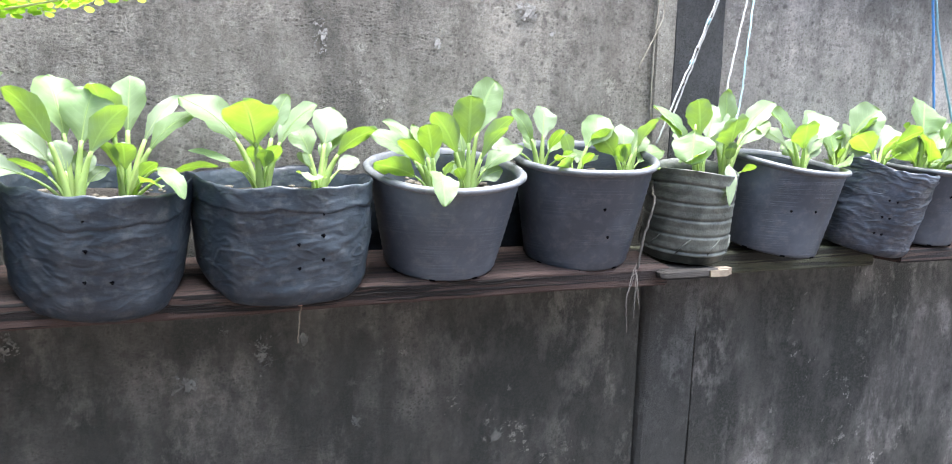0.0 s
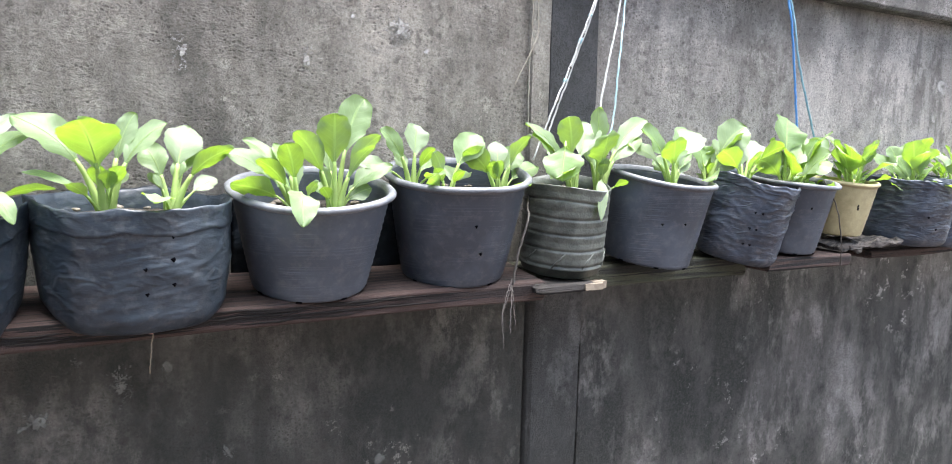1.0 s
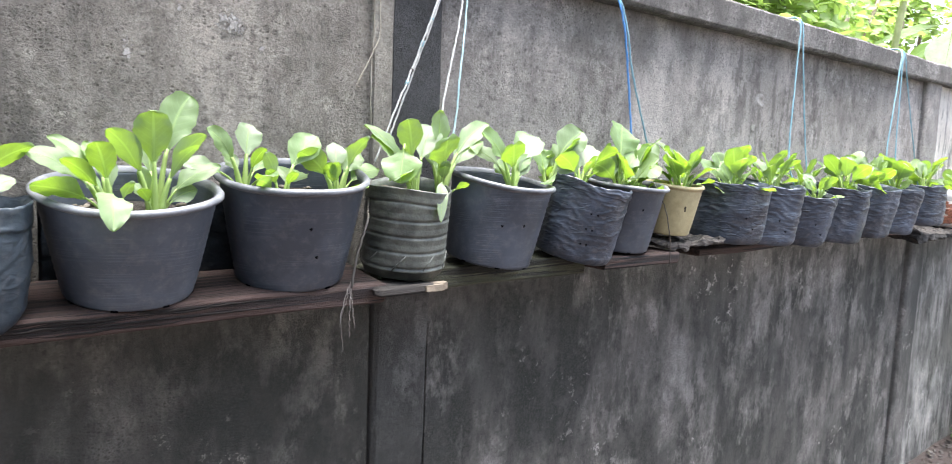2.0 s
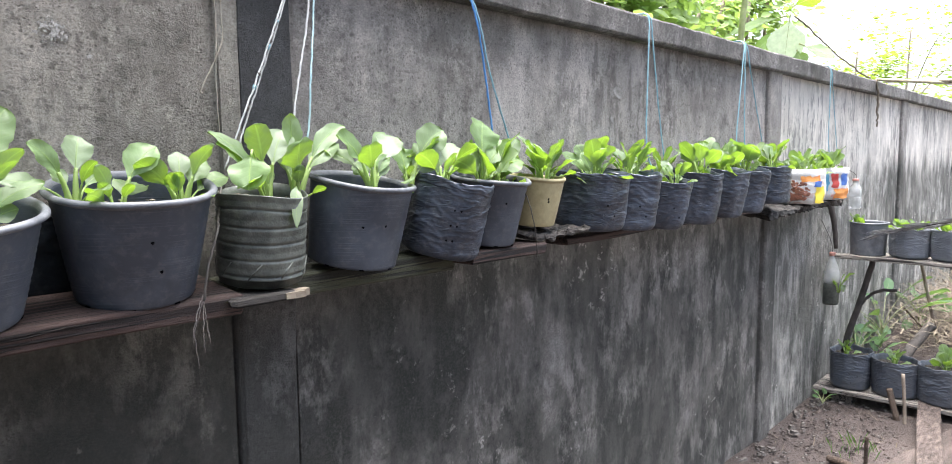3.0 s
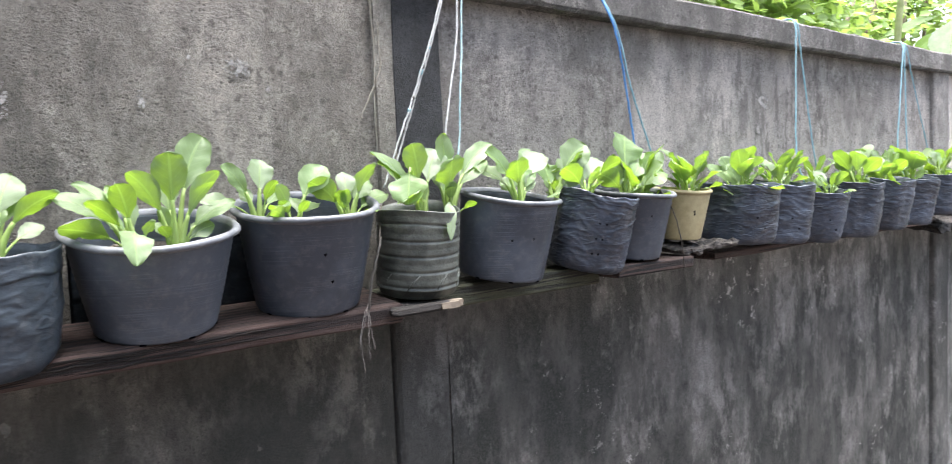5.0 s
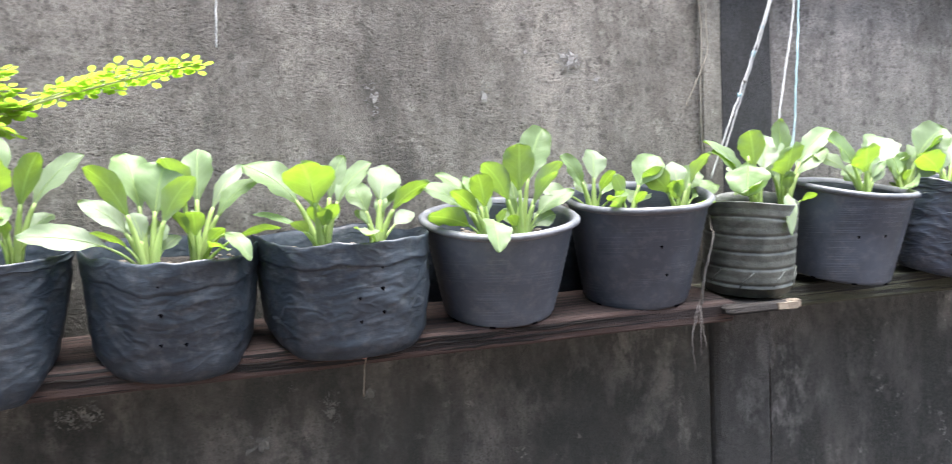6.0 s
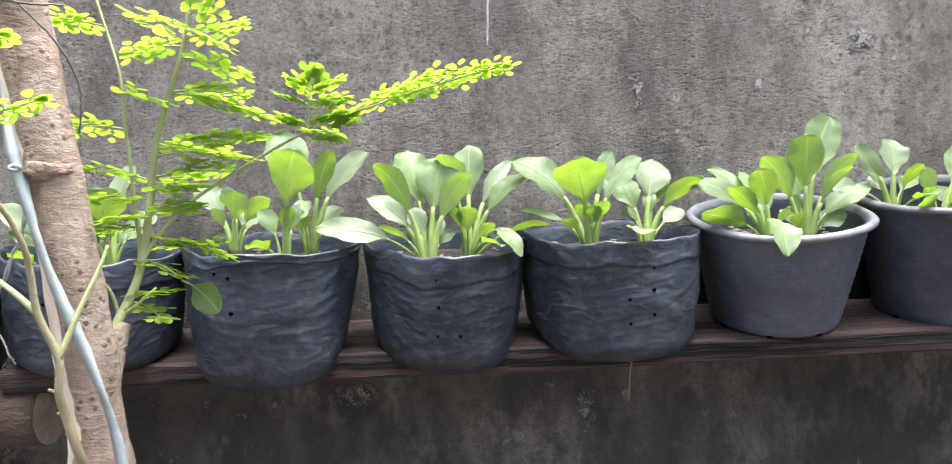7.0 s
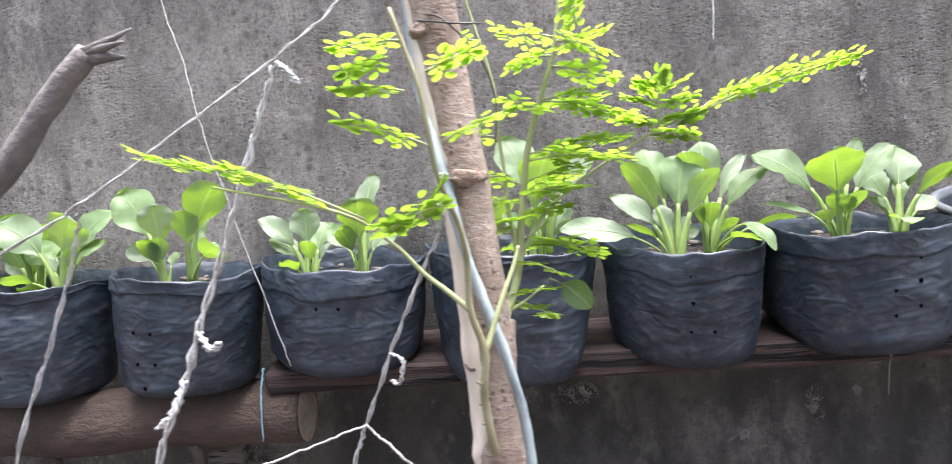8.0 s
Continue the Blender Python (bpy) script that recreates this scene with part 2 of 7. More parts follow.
def wood(name, a, b, rough=0.8, along="x", relief=0.8):
    m, p, t = mat(name, rough)
    v = coords(t, {"x": (1.2, 14, 14), "y": (14, 1.2, 14), "z": (14, 14, 1.2)}[along])
    g = grain(t, v, 5, 8, 0.7, 0.3, 0.7)
    c = mix(t, g, a, b)
    c = mix(t, times(t, grain(t, coords(t, {"x": (0.7, 14, 14), "y": (14, 0.7, 14), "z": (14, 14, 0.7)}[along]), 4, 3, 0.5, 0.54, 0.60), 0.9), c, tuple(0.15 * x for x in a))
    c = mix(t, times(t, grain(t, coords(t), 6, 5, 0.6, 0.5, 0.75), 0.4), c, tuple(0.6 * x + 0.03 for x in b))
    split = grain(t, coords(t, {"x": (1.1, 60, 60), "y": (60, 1.1, 60), "z": (60, 60, 1.1)}[along]), 3.2, 3, 0.5, 0.57, 0.59)
    c = mix(t, split, c, tuple(0.06 * x for x in a))
    t.links.new(c, p.inputs["Base Color"])
    bump(t, p, g, relief, 0.004)
    return m


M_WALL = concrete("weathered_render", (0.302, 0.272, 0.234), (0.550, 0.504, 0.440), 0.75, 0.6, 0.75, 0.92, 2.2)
# further panels: streaked render, with the open yard's light in its paler colour
M_WALLMID = concrete("streaked_lit_render", (0.42, 0.385, 0.355), (0.74, 0.69, 0.645), 0.85, 0.5, 0.6, 0.97, 2.2, 0.65, 0.45)
M_LITWALL = concrete("streaked_bright_lit_render", (0.78, 0.74, 0.68), (0.93, 0.89, 0.83), 0.3, 0.42, 0.8, 0.86, 3.0, 0.85, 0.05, 0.30, 0.2)
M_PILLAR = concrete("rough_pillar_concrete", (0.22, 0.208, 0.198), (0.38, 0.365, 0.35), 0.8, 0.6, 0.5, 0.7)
# further pillars: concrete painted brighter for the light that falls there
M_LITPILLAR = concrete("lit_pillar_concrete", (0.40, 0.375, 0.35), (0.66, 0.62, 0.58), 0.7, 0.4, 0.7, 0.85, 2.2, 0.4, 0.3)
M_STRIP = concrete("pale_crumbling_render", (0.40, 0.365, 0.31), (0.66, 0.62, 0.54), 0.6, 0.4, 0.5)
M_TAR = concrete("dark_render_patch", (0.07, 0.071, 0.075), (0.11, 0.112, 0.118), 0.6, 0.5, 0.1)
M_COPING = concrete("coping_concrete", (0.25, 0.235, 0.22), (0.50, 0.475, 0.45), 1.0, 0.6, 0.5, 0.0, 3.0, 0.4, 1.0, 0.6, 1.4)
# dark render of the unseen wall that is added to shade the yard
M_SHADEWALL = concrete("shade_wall_render", (0.08, 0.08, 0.08), (0.13, 0.13, 0.13), 0.5, 0.5, 0.2)
M_GROUND = plain("trodden_soil", (0.072, 0.055, 0.049), (0.125, 0.098, 0.088), 0.95, 3.5, 60, 1.0, depth=0.012)
M_SOIL = plain("potting_soil", (0.035, 0.028, 0.022), (0.085, 0.07, 0.055), 0.95, 25, 110, 1.0, depth=0.01)
M_BAG = sheet_plastic("black_film", (0.012, 0.019, 0.028), 0.44, 0.70, 2.0, (0.058, 0.077, 0.098))
# upper rack bags: open-sky reflection put into the film's base colour
M_BAGBRIGHT = sheet_plastic("sky_bright_film", (0.17, 0.182, 0.205), 0.34, 0.8, 2.4, (0.20, 0.215, 0.24))
M_BAGCREASED = sheet_plastic("creased_black_film", (0.020, 0.027, 0.040), 0.38, 0.85, 2.0, (0.092, 0.115, 0.158), 3.6)
# low rack bags: the same sky reflection, painted less pale
M_BAGLIT = sheet_plastic("sky_lit_film", (0.085, 0.092, 0.106), 0.36, 0.9, 2.2)
M_POT = sheet_plastic("dusty_black_plastic", (0.030, 0.037, 0.050), 0.46, 0.65, 0, (0.095, 0.112, 0.14))
M_POTGREY = sheet_plastic("bleached_grey_plastic", (0.048, 0.057, 0.073), 0.5, 0.8, 0, (0.105, 0.124, 0.152))
M_RIM = plain("scuffed_rim_plastic", (0.055, 0.060, 0.070), (0.15, 0.157, 0.17), 0.5, 20, 120, 0.2)
M_RIMPALE = plain("worn_grey_rim_plastic", (0.10, 0.107, 0.12), (0.20, 0.208, 0.222), 0.5, 20, 120, 0.2)
M_HOLE = plain("dark_hole", (0.002, 0.002, 0.003), (0.004, 0.004, 0.005), 1.0, 30, 100, 0.0)
M_HOLE.node_tree.nodes["Principled BSDF"].inputs["Specular IOR Level"].default_value = 0.0
M_YELLOW = plain("yellowed_plastic", (0.29, 0.245, 0.125), (0.42, 0.365, 0.205), 0.5, 14, 90, 0.15)
M_BOTTLE = plain("algae_filmed_plastic", (0.038, 0.043, 0.038), (0.135, 0.145, 0.125), 0.42, 22, 70, 0.4)
M_REDWOOD = wood("red_brown_plank", (0.034, 0.0195, 0.016), (0.074, 0.044, 0.036))
M_GREENWOOD = wood("mossy_plank", (0.030, 0.034, 0.018), (0.065, 0.066, 0.040))
M_ROTWOOD = wood("rotten_plank", (0.030, 0.025, 0.022), (0.085, 0.073, 0.064))
M_DARKWOOD = wood("damp_black_plank", (0.016, 0.013, 0.011), (0.048, 0.040, 0.034))
M_GREYWOOD = wood("grey_plank", (0.085, 0.072, 0.062), (0.15, 0.13, 0.112))
M_RACKWOOD = wood("grey_rack_board", (0.20, 0.175, 0.15), (0.36, 0.32, 0.28), along="y")
M_BARELOG = plain("peeled_log", (0.046, 0.031, 0.023), (0.105, 0.073, 0.053), 0.9, 14, 90, 0.9, (0.6, 1, 1), depth=0.004)
M_PEELED = plain("peeled_pale_wood", (0.36, 0.30, 0.21), (0.50, 0.43, 0.32), 0.8, 20, 90, 0.4)
M_CREAMSTRIP = plain("cream_strip", (0.60, 0.50, 0.385), (0.80, 0.71, 0.58), 0.7, 22, 120, 0.3, (1, 1, 0.25))
M_CUTWOOD = plain("split_wood", (0.17, 0.135, 0.10), (0.29, 0.24, 0.18), 0.8, 30, 90, 0.6)
M_PAK = leaf_material("leafy_green", (0.158, 0.232, 0.104), (0.212, 0.358, 0.022), 0.45, 0.48, vein=True)
M_STALK = leaf_material("pale_stalk", (0.29, 0.39, 0.13), (0.38, 0.54, 0.09), 0.45, 0.4)
M_MORINGA = leaf_material("feathery_green", (0.21, 0.29, 0.055), (0.29, 0.46, 0.04), 0.6, 0.66, 0.2)
M_TWIG = plain("green_twig", (0.29, 0.33, 0.14), (0.44, 0.47, 0.24), 0.6, 30, 120, 0.3)
M_TWIGOLD = plain("olive_brown_twig", (0.24, 0.22, 0.11), (0.42, 0.38, 0.23), 0.7, 30, 120, 0.4)
M_BARK = plain("pale_bark", (0.175, 0.128, 0.095), (0.43, 0.36, 0.29), 0.85, 13, 170, 0.4, (1, 1, 0.4), depth=0.002)


def trunk_bark():
    """Smooth young bark: pale grey-fawn, brown bands, and rows of dark lenticels."""
    m, p, t = mat("lenticelled_bark", 0.8)
    v = coords(t)
    c = mix(t, grain(t, coords(t, (1, 1, 0.35)), 26, 6, 0.65, 0.36, 0.64), (0.185, 0.13, 0.095), (0.41, 0.33, 0.26))
    c = mix(t, times(t, grain(t, coords(t, (1, 1, 2.4)), 9, 5, 0.6, 0.52, 0.66), 0.6), c, (0.15, 0.10, 0.072))
    c = mix(t, times(t, grain(t, v, 55, 5, 0.7, 0.52, 0.68), 0.4), c, (0.52, 0.45, 0.38))
    dots = node(t, "TexVoronoi", Scale=150.0)
    t.links.new(coords(t, (1, 1, 0.8)), dots.inputs["Vector"])
    disc = node(t, "MapRange")
    disc.inputs["From Min"].default_value, disc.inputs["From Max"].default_value = 0.30, 0.14
    t.links.new(dots.outputs["Distance"], disc.inputs["Value"])
    warts = times(t, disc.outputs[0], grain(t, v, 30, 3, 0.5, 0.46, 0.56))
    c = mix(t, times(t, warts, 0.75), c, (0.10, 0.072, 0.055))
    t.links.new(c, p.inputs["Base Color"])
    height = node(t, "Math")
    t.links.new(times(t, warts, 0.8), height.inputs[0])
    t.links.new(grain(t, coords(t, (1, 1, 1.6)), 120, 5, 0.7, 0.3, 0.7), height.inputs[1])
    bump(t, p, height.outputs[0], 0.7, 0.002)
    return m


M_TRUNK = trunk_bark()
M_STAKE = plain("grey_brown_bark", (0.12, 0.105, 0.097), (0.25, 0.225, 0.205), 0.85, 25, 80, 0.7)
# sky glare on the large leaf is put into this near-white colour
M_GLARELEAF = leaf_material("glare_broad_leaf", (0.58, 0.64, 0.50), (0.45, 0.55, 0.30), 0.4, 0.4, 0.05)
M_BUSH = leaf_material("bush_leaf", (0.19, 0.27, 0.09), (0.34, 0.48, 0.10), 0.5, 0.5, 0.4)
M_WEED = leaf_material("weed_leaf", (0.06, 0.12, 0.05), (0.18, 0.30, 0.06), 0.5, 0.4, 0.3)
M_WHITECORD = plain("white_cord", (0.40, 0.40, 0.39), (0.66, 0.66, 0.65), 0.6, 40, 160, 0.5)
M_STRING = plain("dirty_white_string", (0.30, 0.29, 0.275), (0.56, 0.55, 0.53), 0.6, 60, 200, 0.5)
M_FARLEAF = leaf_material("pale_tree_leaf", (0.12, 0.19, 0.04), (0.28, 0.40, 0.05), 0.5, 0.5, 0.3)
M_CYANCORD = plain("pale_cyan_cord", (0.15, 0.33, 0.40), (0.30, 0.48, 0.54), 0.55, 40, 160, 0.5)
M_PALECYAN = plain("bleached_cyan_cord", (0.30, 0.47, 0.50), (0.48, 0.62, 0.64), 0.55, 40, 160, 0.5)
M_BLUECORD = plain("blue_cord", (0.05, 0.20, 0.52), (0.10, 0.30, 0.62), 0.55, 40, 160, 0.5)
M_WIRE = plain("dark_wire", (0.045, 0.04, 0.036), (0.10, 0.088, 0.075), 0.6, 40, 160, 0.2)
M_STRAW = plain("dry_straw", (0.125, 0.099, 0.07), (0.22, 0.18, 0.13), 0.9, 8, 60, 0.5, vary=0.3)
M_TENDRIL = plain("pale_dry_tendril", (0.26, 0.23, 0.18), (0.44, 0.40, 0.33), 0.9, 30, 120, 0.4)
M_STRAP = plain("faded_plastic_tape", (0.26, 0.32, 0.32), (0.50, 0.56, 0.55), 0.30, 20, 90, 0.2)
M_CLEAR = plain("cloudy_bottle_plastic", (0.28, 0.28, 0.265), (0.42, 0.42, 0.40), 0.25, 14, 80, 0.1)
def clear_plastic():
    """Thin scuffed bottle plastic that one sees through."""
    m, p, t = mat("thin_clear_plastic", 0.2)
    t.links.new(mix(t, grain(t, coords(t), 14, 4, 0.6), (0.50, 0.51, 0.50), (0.72, 0.73, 0.72)), p.inputs["Base Color"])
    see = t.nodes.new("ShaderNodeBsdfTransparent")
    mx = node(t, "MixShader", Fac=0.58)
    t.links.new(p.outputs[0], mx.inputs[1])
    t.links.new(see.outputs[0], mx.inputs[2])
    t.links.new(mx.outputs[0], t.nodes["Material Output"].inputs["Surface"])
    return m


M_PET = clear_plastic()
M_CAP = plain("faded_red_cap", (0.50, 0.22, 0.18), (0.60, 0.30, 0.24), 0.5, 30, 90, 0.1)
M_BATTEN = plain("bleached_batten", (0.17, 0.145, 0.125), (0.33, 0.295, 0.26), 0.9, 30, 80, 1.0, (0.35, 1.2, 1.2), depth=0.006)
M_ROTBOARD = plain("pitted_board", (0.055, 0.040, 0.034), (0.20, 0.155, 0.135), 0.95, 38, 75, 1.0, (0.45, 1.2, 1.2), depth=0.01)
M_BOARD = plain("dull_brown_board", (0.060, 0.045, 0.039), (0.155, 0.12, 0.105), 0.95, 16, 60, 1.0, (0.25, 1.2, 1.2), vary=0.25, depth=0.006)
M_STONE = plain("small_stone", (0.135, 0.115, 0.103), (0.26, 0.232, 0.21), 0.9, 30, 90, 0.5, vary=0.3)


# ---- builders ----
def part(name, bm, material, parent=None, label="", smooth=True):
    """Links a bmesh as one mesh, under a thing or a part where one is given."""
    me = bpy.data.meshes.new(name)
    if smooth:
        for f in bm.faces:
            f.smooth = True
    bm.to_mesh(me)
    bm.free()
    for one in material if isinstance(material, (list, tuple)) else [material]:
        me.materials.append(one)
    ob = new(name, me)
    if parent is not None:
        ob.parent = parent
    if label:
        tagged(ob, label)
    return ob


def thing(name, at, label, category, group="", kind=""):
    ob = new(name)
    ob.location = at
    ob.empty_display_size = 0.05
    return tagged(ob, label, category, group, kind)


def lathe(bm, profile, n=40, wobble=None, closed=False):
    """A turned form: profile is rows of (radius, z); wobble(angle, z, r) gives a new radius and z."""
    rings = []
    for r, z in profile:
        ring = []
        for k in range(n):
            a = 2 * math.pi * k / n
            rr, zz = wobble(a, z, r) if wobble else (r, z)
            ring.append(bm.verts.new((rr * math.cos(a), rr * math.sin(a), zz)))
        rings.append(ring)
    for lo, hi in zip(rings, rings[1:]):
        for k in range(n):
            bm.faces.new((lo[k], lo[(k + 1) % n], hi[(k + 1) % n], hi[k]))
    if closed:
        bm.faces.new(list(reversed(rings[0])))
        bm.faces.new(rings[-1])
    return rings


def tube(bm, points, radii, n=7, caps=True):
    """A round form along points, with a radius at each."""
    pts = [Vector(p) for p in points]
    if not isinstance(radii, (list, tuple)):
        radii = [radii] * len(pts)
    side, rings = None, []
    for k, p in enumerate(pts):
        d = (pts[min(k + 1, len(pts) - 1)] - pts[max(k - 1, 0)]).normalized()
        if side is None:
            side = d.orthogonal().normalized()
        side = (side - side.dot(d) * d).normalized()
        up = d.cross(side)
        rings.append([bm.verts.new(p + radii[k] * (math.cos(2 * math.pi * j / n) * side + math.sin(2 * math.pi * j / n) * up)) for j in range(n)])
    for lo, hi in zip(rings, rings[1:]):
        for j in range(n):
            bm.faces.new((lo[j], lo[(j + 1) % n], hi[(j + 1) % n], hi[j]))
    if caps:
        bm.faces.new(list(reversed(rings[0])))
        bm.faces.new(rings[-1])
    return rings


def curve_points(points, steps=6, jitter=0.0):
    """A smooth run through points."""
    pts = [Vector(p) for p in points]
    pts = [2 * pts[0] - pts[1], *pts, 2 * pts[-1] - pts[-2]]
    out = []
    for a, b, c, d in zip(pts, pts[1:], pts[2:], pts[3:]):
        for k in range(steps):
            s = k / steps
            q = 0.5 * (2 * b + (c - a) * s + (2 * a - 5 * b + 4 * c - d) * s * s + (3 * b - a - 3 * c + d) * s**3)
            out.append(q + jitter * Vector((random.uniform(-1, 1), random.uniform(-1, 1), random.uniform(-1, 1))))
    return [*out, pts[-2]]


def box(bm, lo, hi, cuts=(1, 1, 1), rough=0.0, seed=0.0, bevel=0.0):
    """A block, cut into a grid on each axis, with uneven faces and worn edges."""
    made = bmesh.ops.create_cube(bm, size=1.0)["verts"]
    lo, hi = Vector(lo), Vector(hi)
    for v in made:
        v.co = Vector([lo[i] + (v.co[i] + 0.5) * (hi[i] - lo[i]) for i in range(3)])
    for i, c in enumerate(cuts):
        if c > 1:
            for k in range(1, c):
                at = [0.0, 0.0, 0.0]
                at[i] = lo[i] + (hi[i] - lo[i]) * k / c
                n = [0.0, 0.0, 0.0]
                n[i] = 1.0
                geom = [g for s in (bm.verts, bm.edges, bm.faces) for g in s if g.is_valid]
                bmesh.ops.bisect_plane(bm, geom=geom, plane_co=at, plane_no=n)
    if bevel:
        sharp = [e for e in bm.edges if len(e.link_faces) == 2 and e.calc_face_angle(0) > 1.0]
        bmesh.ops.bevel(bm, geom=sharp, offset=bevel, segments=1, affect="EDGES")
    if rough:
        for v in bm.verts:
            v.co += rough * Vector(noise.noise_vector(v.co * 9 + Vector((seed, 0, 0))))


def block(name, lo, hi, material, parent=None, label="", cuts=(1, 1, 1), rough=0.0, bevel=0.0, seed=0.0):
    bm = bmesh.new()
    box(bm, lo, hi, cuts, rough, seed, bevel)
    return part(name, bm, material, parent, label, smooth=False)


# ---- ground, wall ----
WALL, TOP, GROUND = 1.29, 1.955, 0.03
# unseen part, raised so that no coping shade falls on the wall below
STEP = 0.35  # rise of the wall top left of the first pillar


def ground():
    bm = bmesh.new()
    xs = [-200, -60, -15, -6] + [-3 + 0.25 * k for k in range(53)] + [14, 20, 60, 200]
    ys = [-200, -60, -15, -5] + [-3 + 0.25 * k for k in range(18)] + [1.5, 2.5, 5, 15, 60, 200]
    grid = [[bm.verts.new((x, y, GROUND + 0.02 * noise.noise(Vector((1.3 * x, 1.3 * y, 0))) + 0.012 * noise.noise(Vector((5 * x, 5 * y, 3)))))
             for y in ys] for x in xs]
    for a, b in zip(grid, grid[1:]):
        for k in range(len(ys) - 1):
            bm.faces.new((a[k], b[k], b[k + 1], a[k + 1]))
    tagged(part("ground", bm, M_GROUND), "bare trodden brown soil strewn with small stones", "ground", kind="structure")


def wall():
    pillars = [-1.80, 1.012, 3.835, 6.70, 9.45, 12.26]
    lo, hi = -6.0, 14.5
    edges = [lo] + [v for p in pillars for v in (p - 0.006, p + (0.140 if p < 2 else 0.165))] + [hi]
    for k in range(0, len(edges), 2):
        bm = bmesh.new()
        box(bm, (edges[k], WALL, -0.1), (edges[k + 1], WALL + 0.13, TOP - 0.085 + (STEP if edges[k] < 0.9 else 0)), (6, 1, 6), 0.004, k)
        tagged(part(f"wall_panel_{k // 2 + 1}", bm, M_WALL if edges[k] < 1.0 else M_WALLMID if edges[k] < 3.5 else M_LITWALL, smooth=False),
               "grey cement-rendered boundary wall panel with dark mould stains", "wall", "boundary wall panels", "structure")
    for k, p in enumerate(pillars):
        bm = bmesh.new()
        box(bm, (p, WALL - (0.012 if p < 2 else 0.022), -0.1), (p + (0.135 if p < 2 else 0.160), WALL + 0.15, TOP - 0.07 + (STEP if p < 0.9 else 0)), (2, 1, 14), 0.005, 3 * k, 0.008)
        tagged(part(f"pillar_{k + 1}", bm, M_PILLAR if p < 2 else M_LITPILLAR, smooth=False), "darker rough concrete pillar set in the boundary wall", "pillar", "wall pillars", "structure")
    patch = block("render_patch", (1.036, WALL - 0.017, 1.272), (1.150, WALL + 0.001, TOP - 0.088), M_TAR, None, "", (4, 1, 12), 0.003)
    tagged(patch, "dark rough patch of render on the pillar", "render patch", kind="structure")
    strip = block("render_strip", (0.992, WALL - 0.0165, 1.30), (1.0335, WALL - 0.001, TOP - 0.088), M_STRIP, None, "", (2, 1, 12), 0.003)
    tagged(strip, "pale crumbling strip of render along the pillar", "render patch", kind="structure")
    for at, to, up in ((lo, 1.005, STEP), (1.010, hi, 0.0)):
        bm = bmesh.new()
        box(bm, (at, WALL - 0.045, TOP - 0.085 + up), (to, WALL + 0.16, TOP + up), (160 if not up else 20, 1, 2), 0.005, 5, 0.008)
        tagged(part("coping", bm, M_COPING, smooth=False), "projecting grey concrete coping along the wall top", "coping", kind="structure")


ground()
wall()


# ---- shelf boards ----
def plank(name, lo, hi, material, label, cuts=(24, 2, 2), rough=0.004, seed=0.0, turn=0.0, tilt=0.0, roll=0.0, chips=0.0):
    c = [(a + b) / 2 for a, b in zip(lo, hi)]
    bm = bmesh.new()
    half = [(b - a) / 2 for a, b in zip(lo, hi)]
    box(bm, [-h for h in half], half, cuts, 0, 0, 0.004)
    for v in bm.verts:
        v.co += rough * Vector(noise.noise_vector(Vector((v.co.x * 4 + seed, v.co.y * 25, v.co.z * 25))))
        v.co += chips * Vector(noise.noise_vector(Vector((v.co.x * 45 + seed, v.co.y * 45, v.co.z * 45))))
        if abs(v.co.x) > half[0] - 0.001:
            v.co.x += 0.012 * noise.noise(Vector((seed, v.co.y * 40, v.co.z * 60)))
    ob = part(name, bm, material, smooth=False)
    ob.matrix_world = pose(*c, roll, tilt, turn)
    return tagged(ob, label, "shelf board", "shelf boards on the wall")


SHELF = 1.262
plank("shelf_board", (-0.575, 1.112, SHELF - 0.040), (0.93, 1.275, SHELF - 0.004), M_REDWOOD, "weathered red-brown plank with deep splits carrying plant bags", seed=1, roll=7)
plank("shelf_board", (0.90, 1.085, SHELF - 0.034), (1.02, 1.17, SHELF - 0.018), M_DARKWOOD, "split dark plank with a broken end under the bottle planter", (8, 3, 2), 0.003, 7)
splinter = bmesh.new()
for k, (y0, y1, x0, x1) in enumerate(((1.082, 1.092, 0.995, 1.036), (1.092, 1.104, 1.0, 1.050), (1.104, 1.115, 1.005, 1.044), (1.115, 1.126, 1.0, 1.032))):
    box(splinter, (x0, y0, SHELF - 0.031 - 0.001 * k), (x1, y1 - 0.001, SHELF - 0.020 + 0.001 * (k % 2)))
for v in splinter.verts:
    v.co += 0.002 * Vector(noise.noise_vector(v.co * 60))
tagged(part("broken_board_end", splinter, M_CUTWOOD, smooth=False), "pale splintered board end under the bottle planter", "shelf board", "shelf boards on the wall")
plank("shelf_board", (0.95, 1.17, SHELF - 0.05), (1.52, 1.28, SHELF - 0.006), M_GREENWOOD, "dark mossy green plank against the wall", (10, 2, 2), 0.004, 11)
plank("shelf_board", (1.51, 1.105, SHELF - 0.034), (1.80, 1.275, SHELF - 0.006), M_REDWOOD, "short brown plank tied up with thin cord", (8, 2, 2), 0.004, 17)
plank("shelf_board", (1.755, 1.108, SHELF + 0.006), (2.02, 1.27, SHELF + 0.024), M_ROTWOOD, "ragged rotten grey plank under the yellow pot", (34, 8, 2), 0.014, 23, roll=8, chips=0.012)
plank("shelf_board", (2.02, 1.19, SHELF - 0.046), (3.62, 1.27, SHELF - 0.026), M_REDWOOD, "long dark plank carrying black plant bags", seed=29)
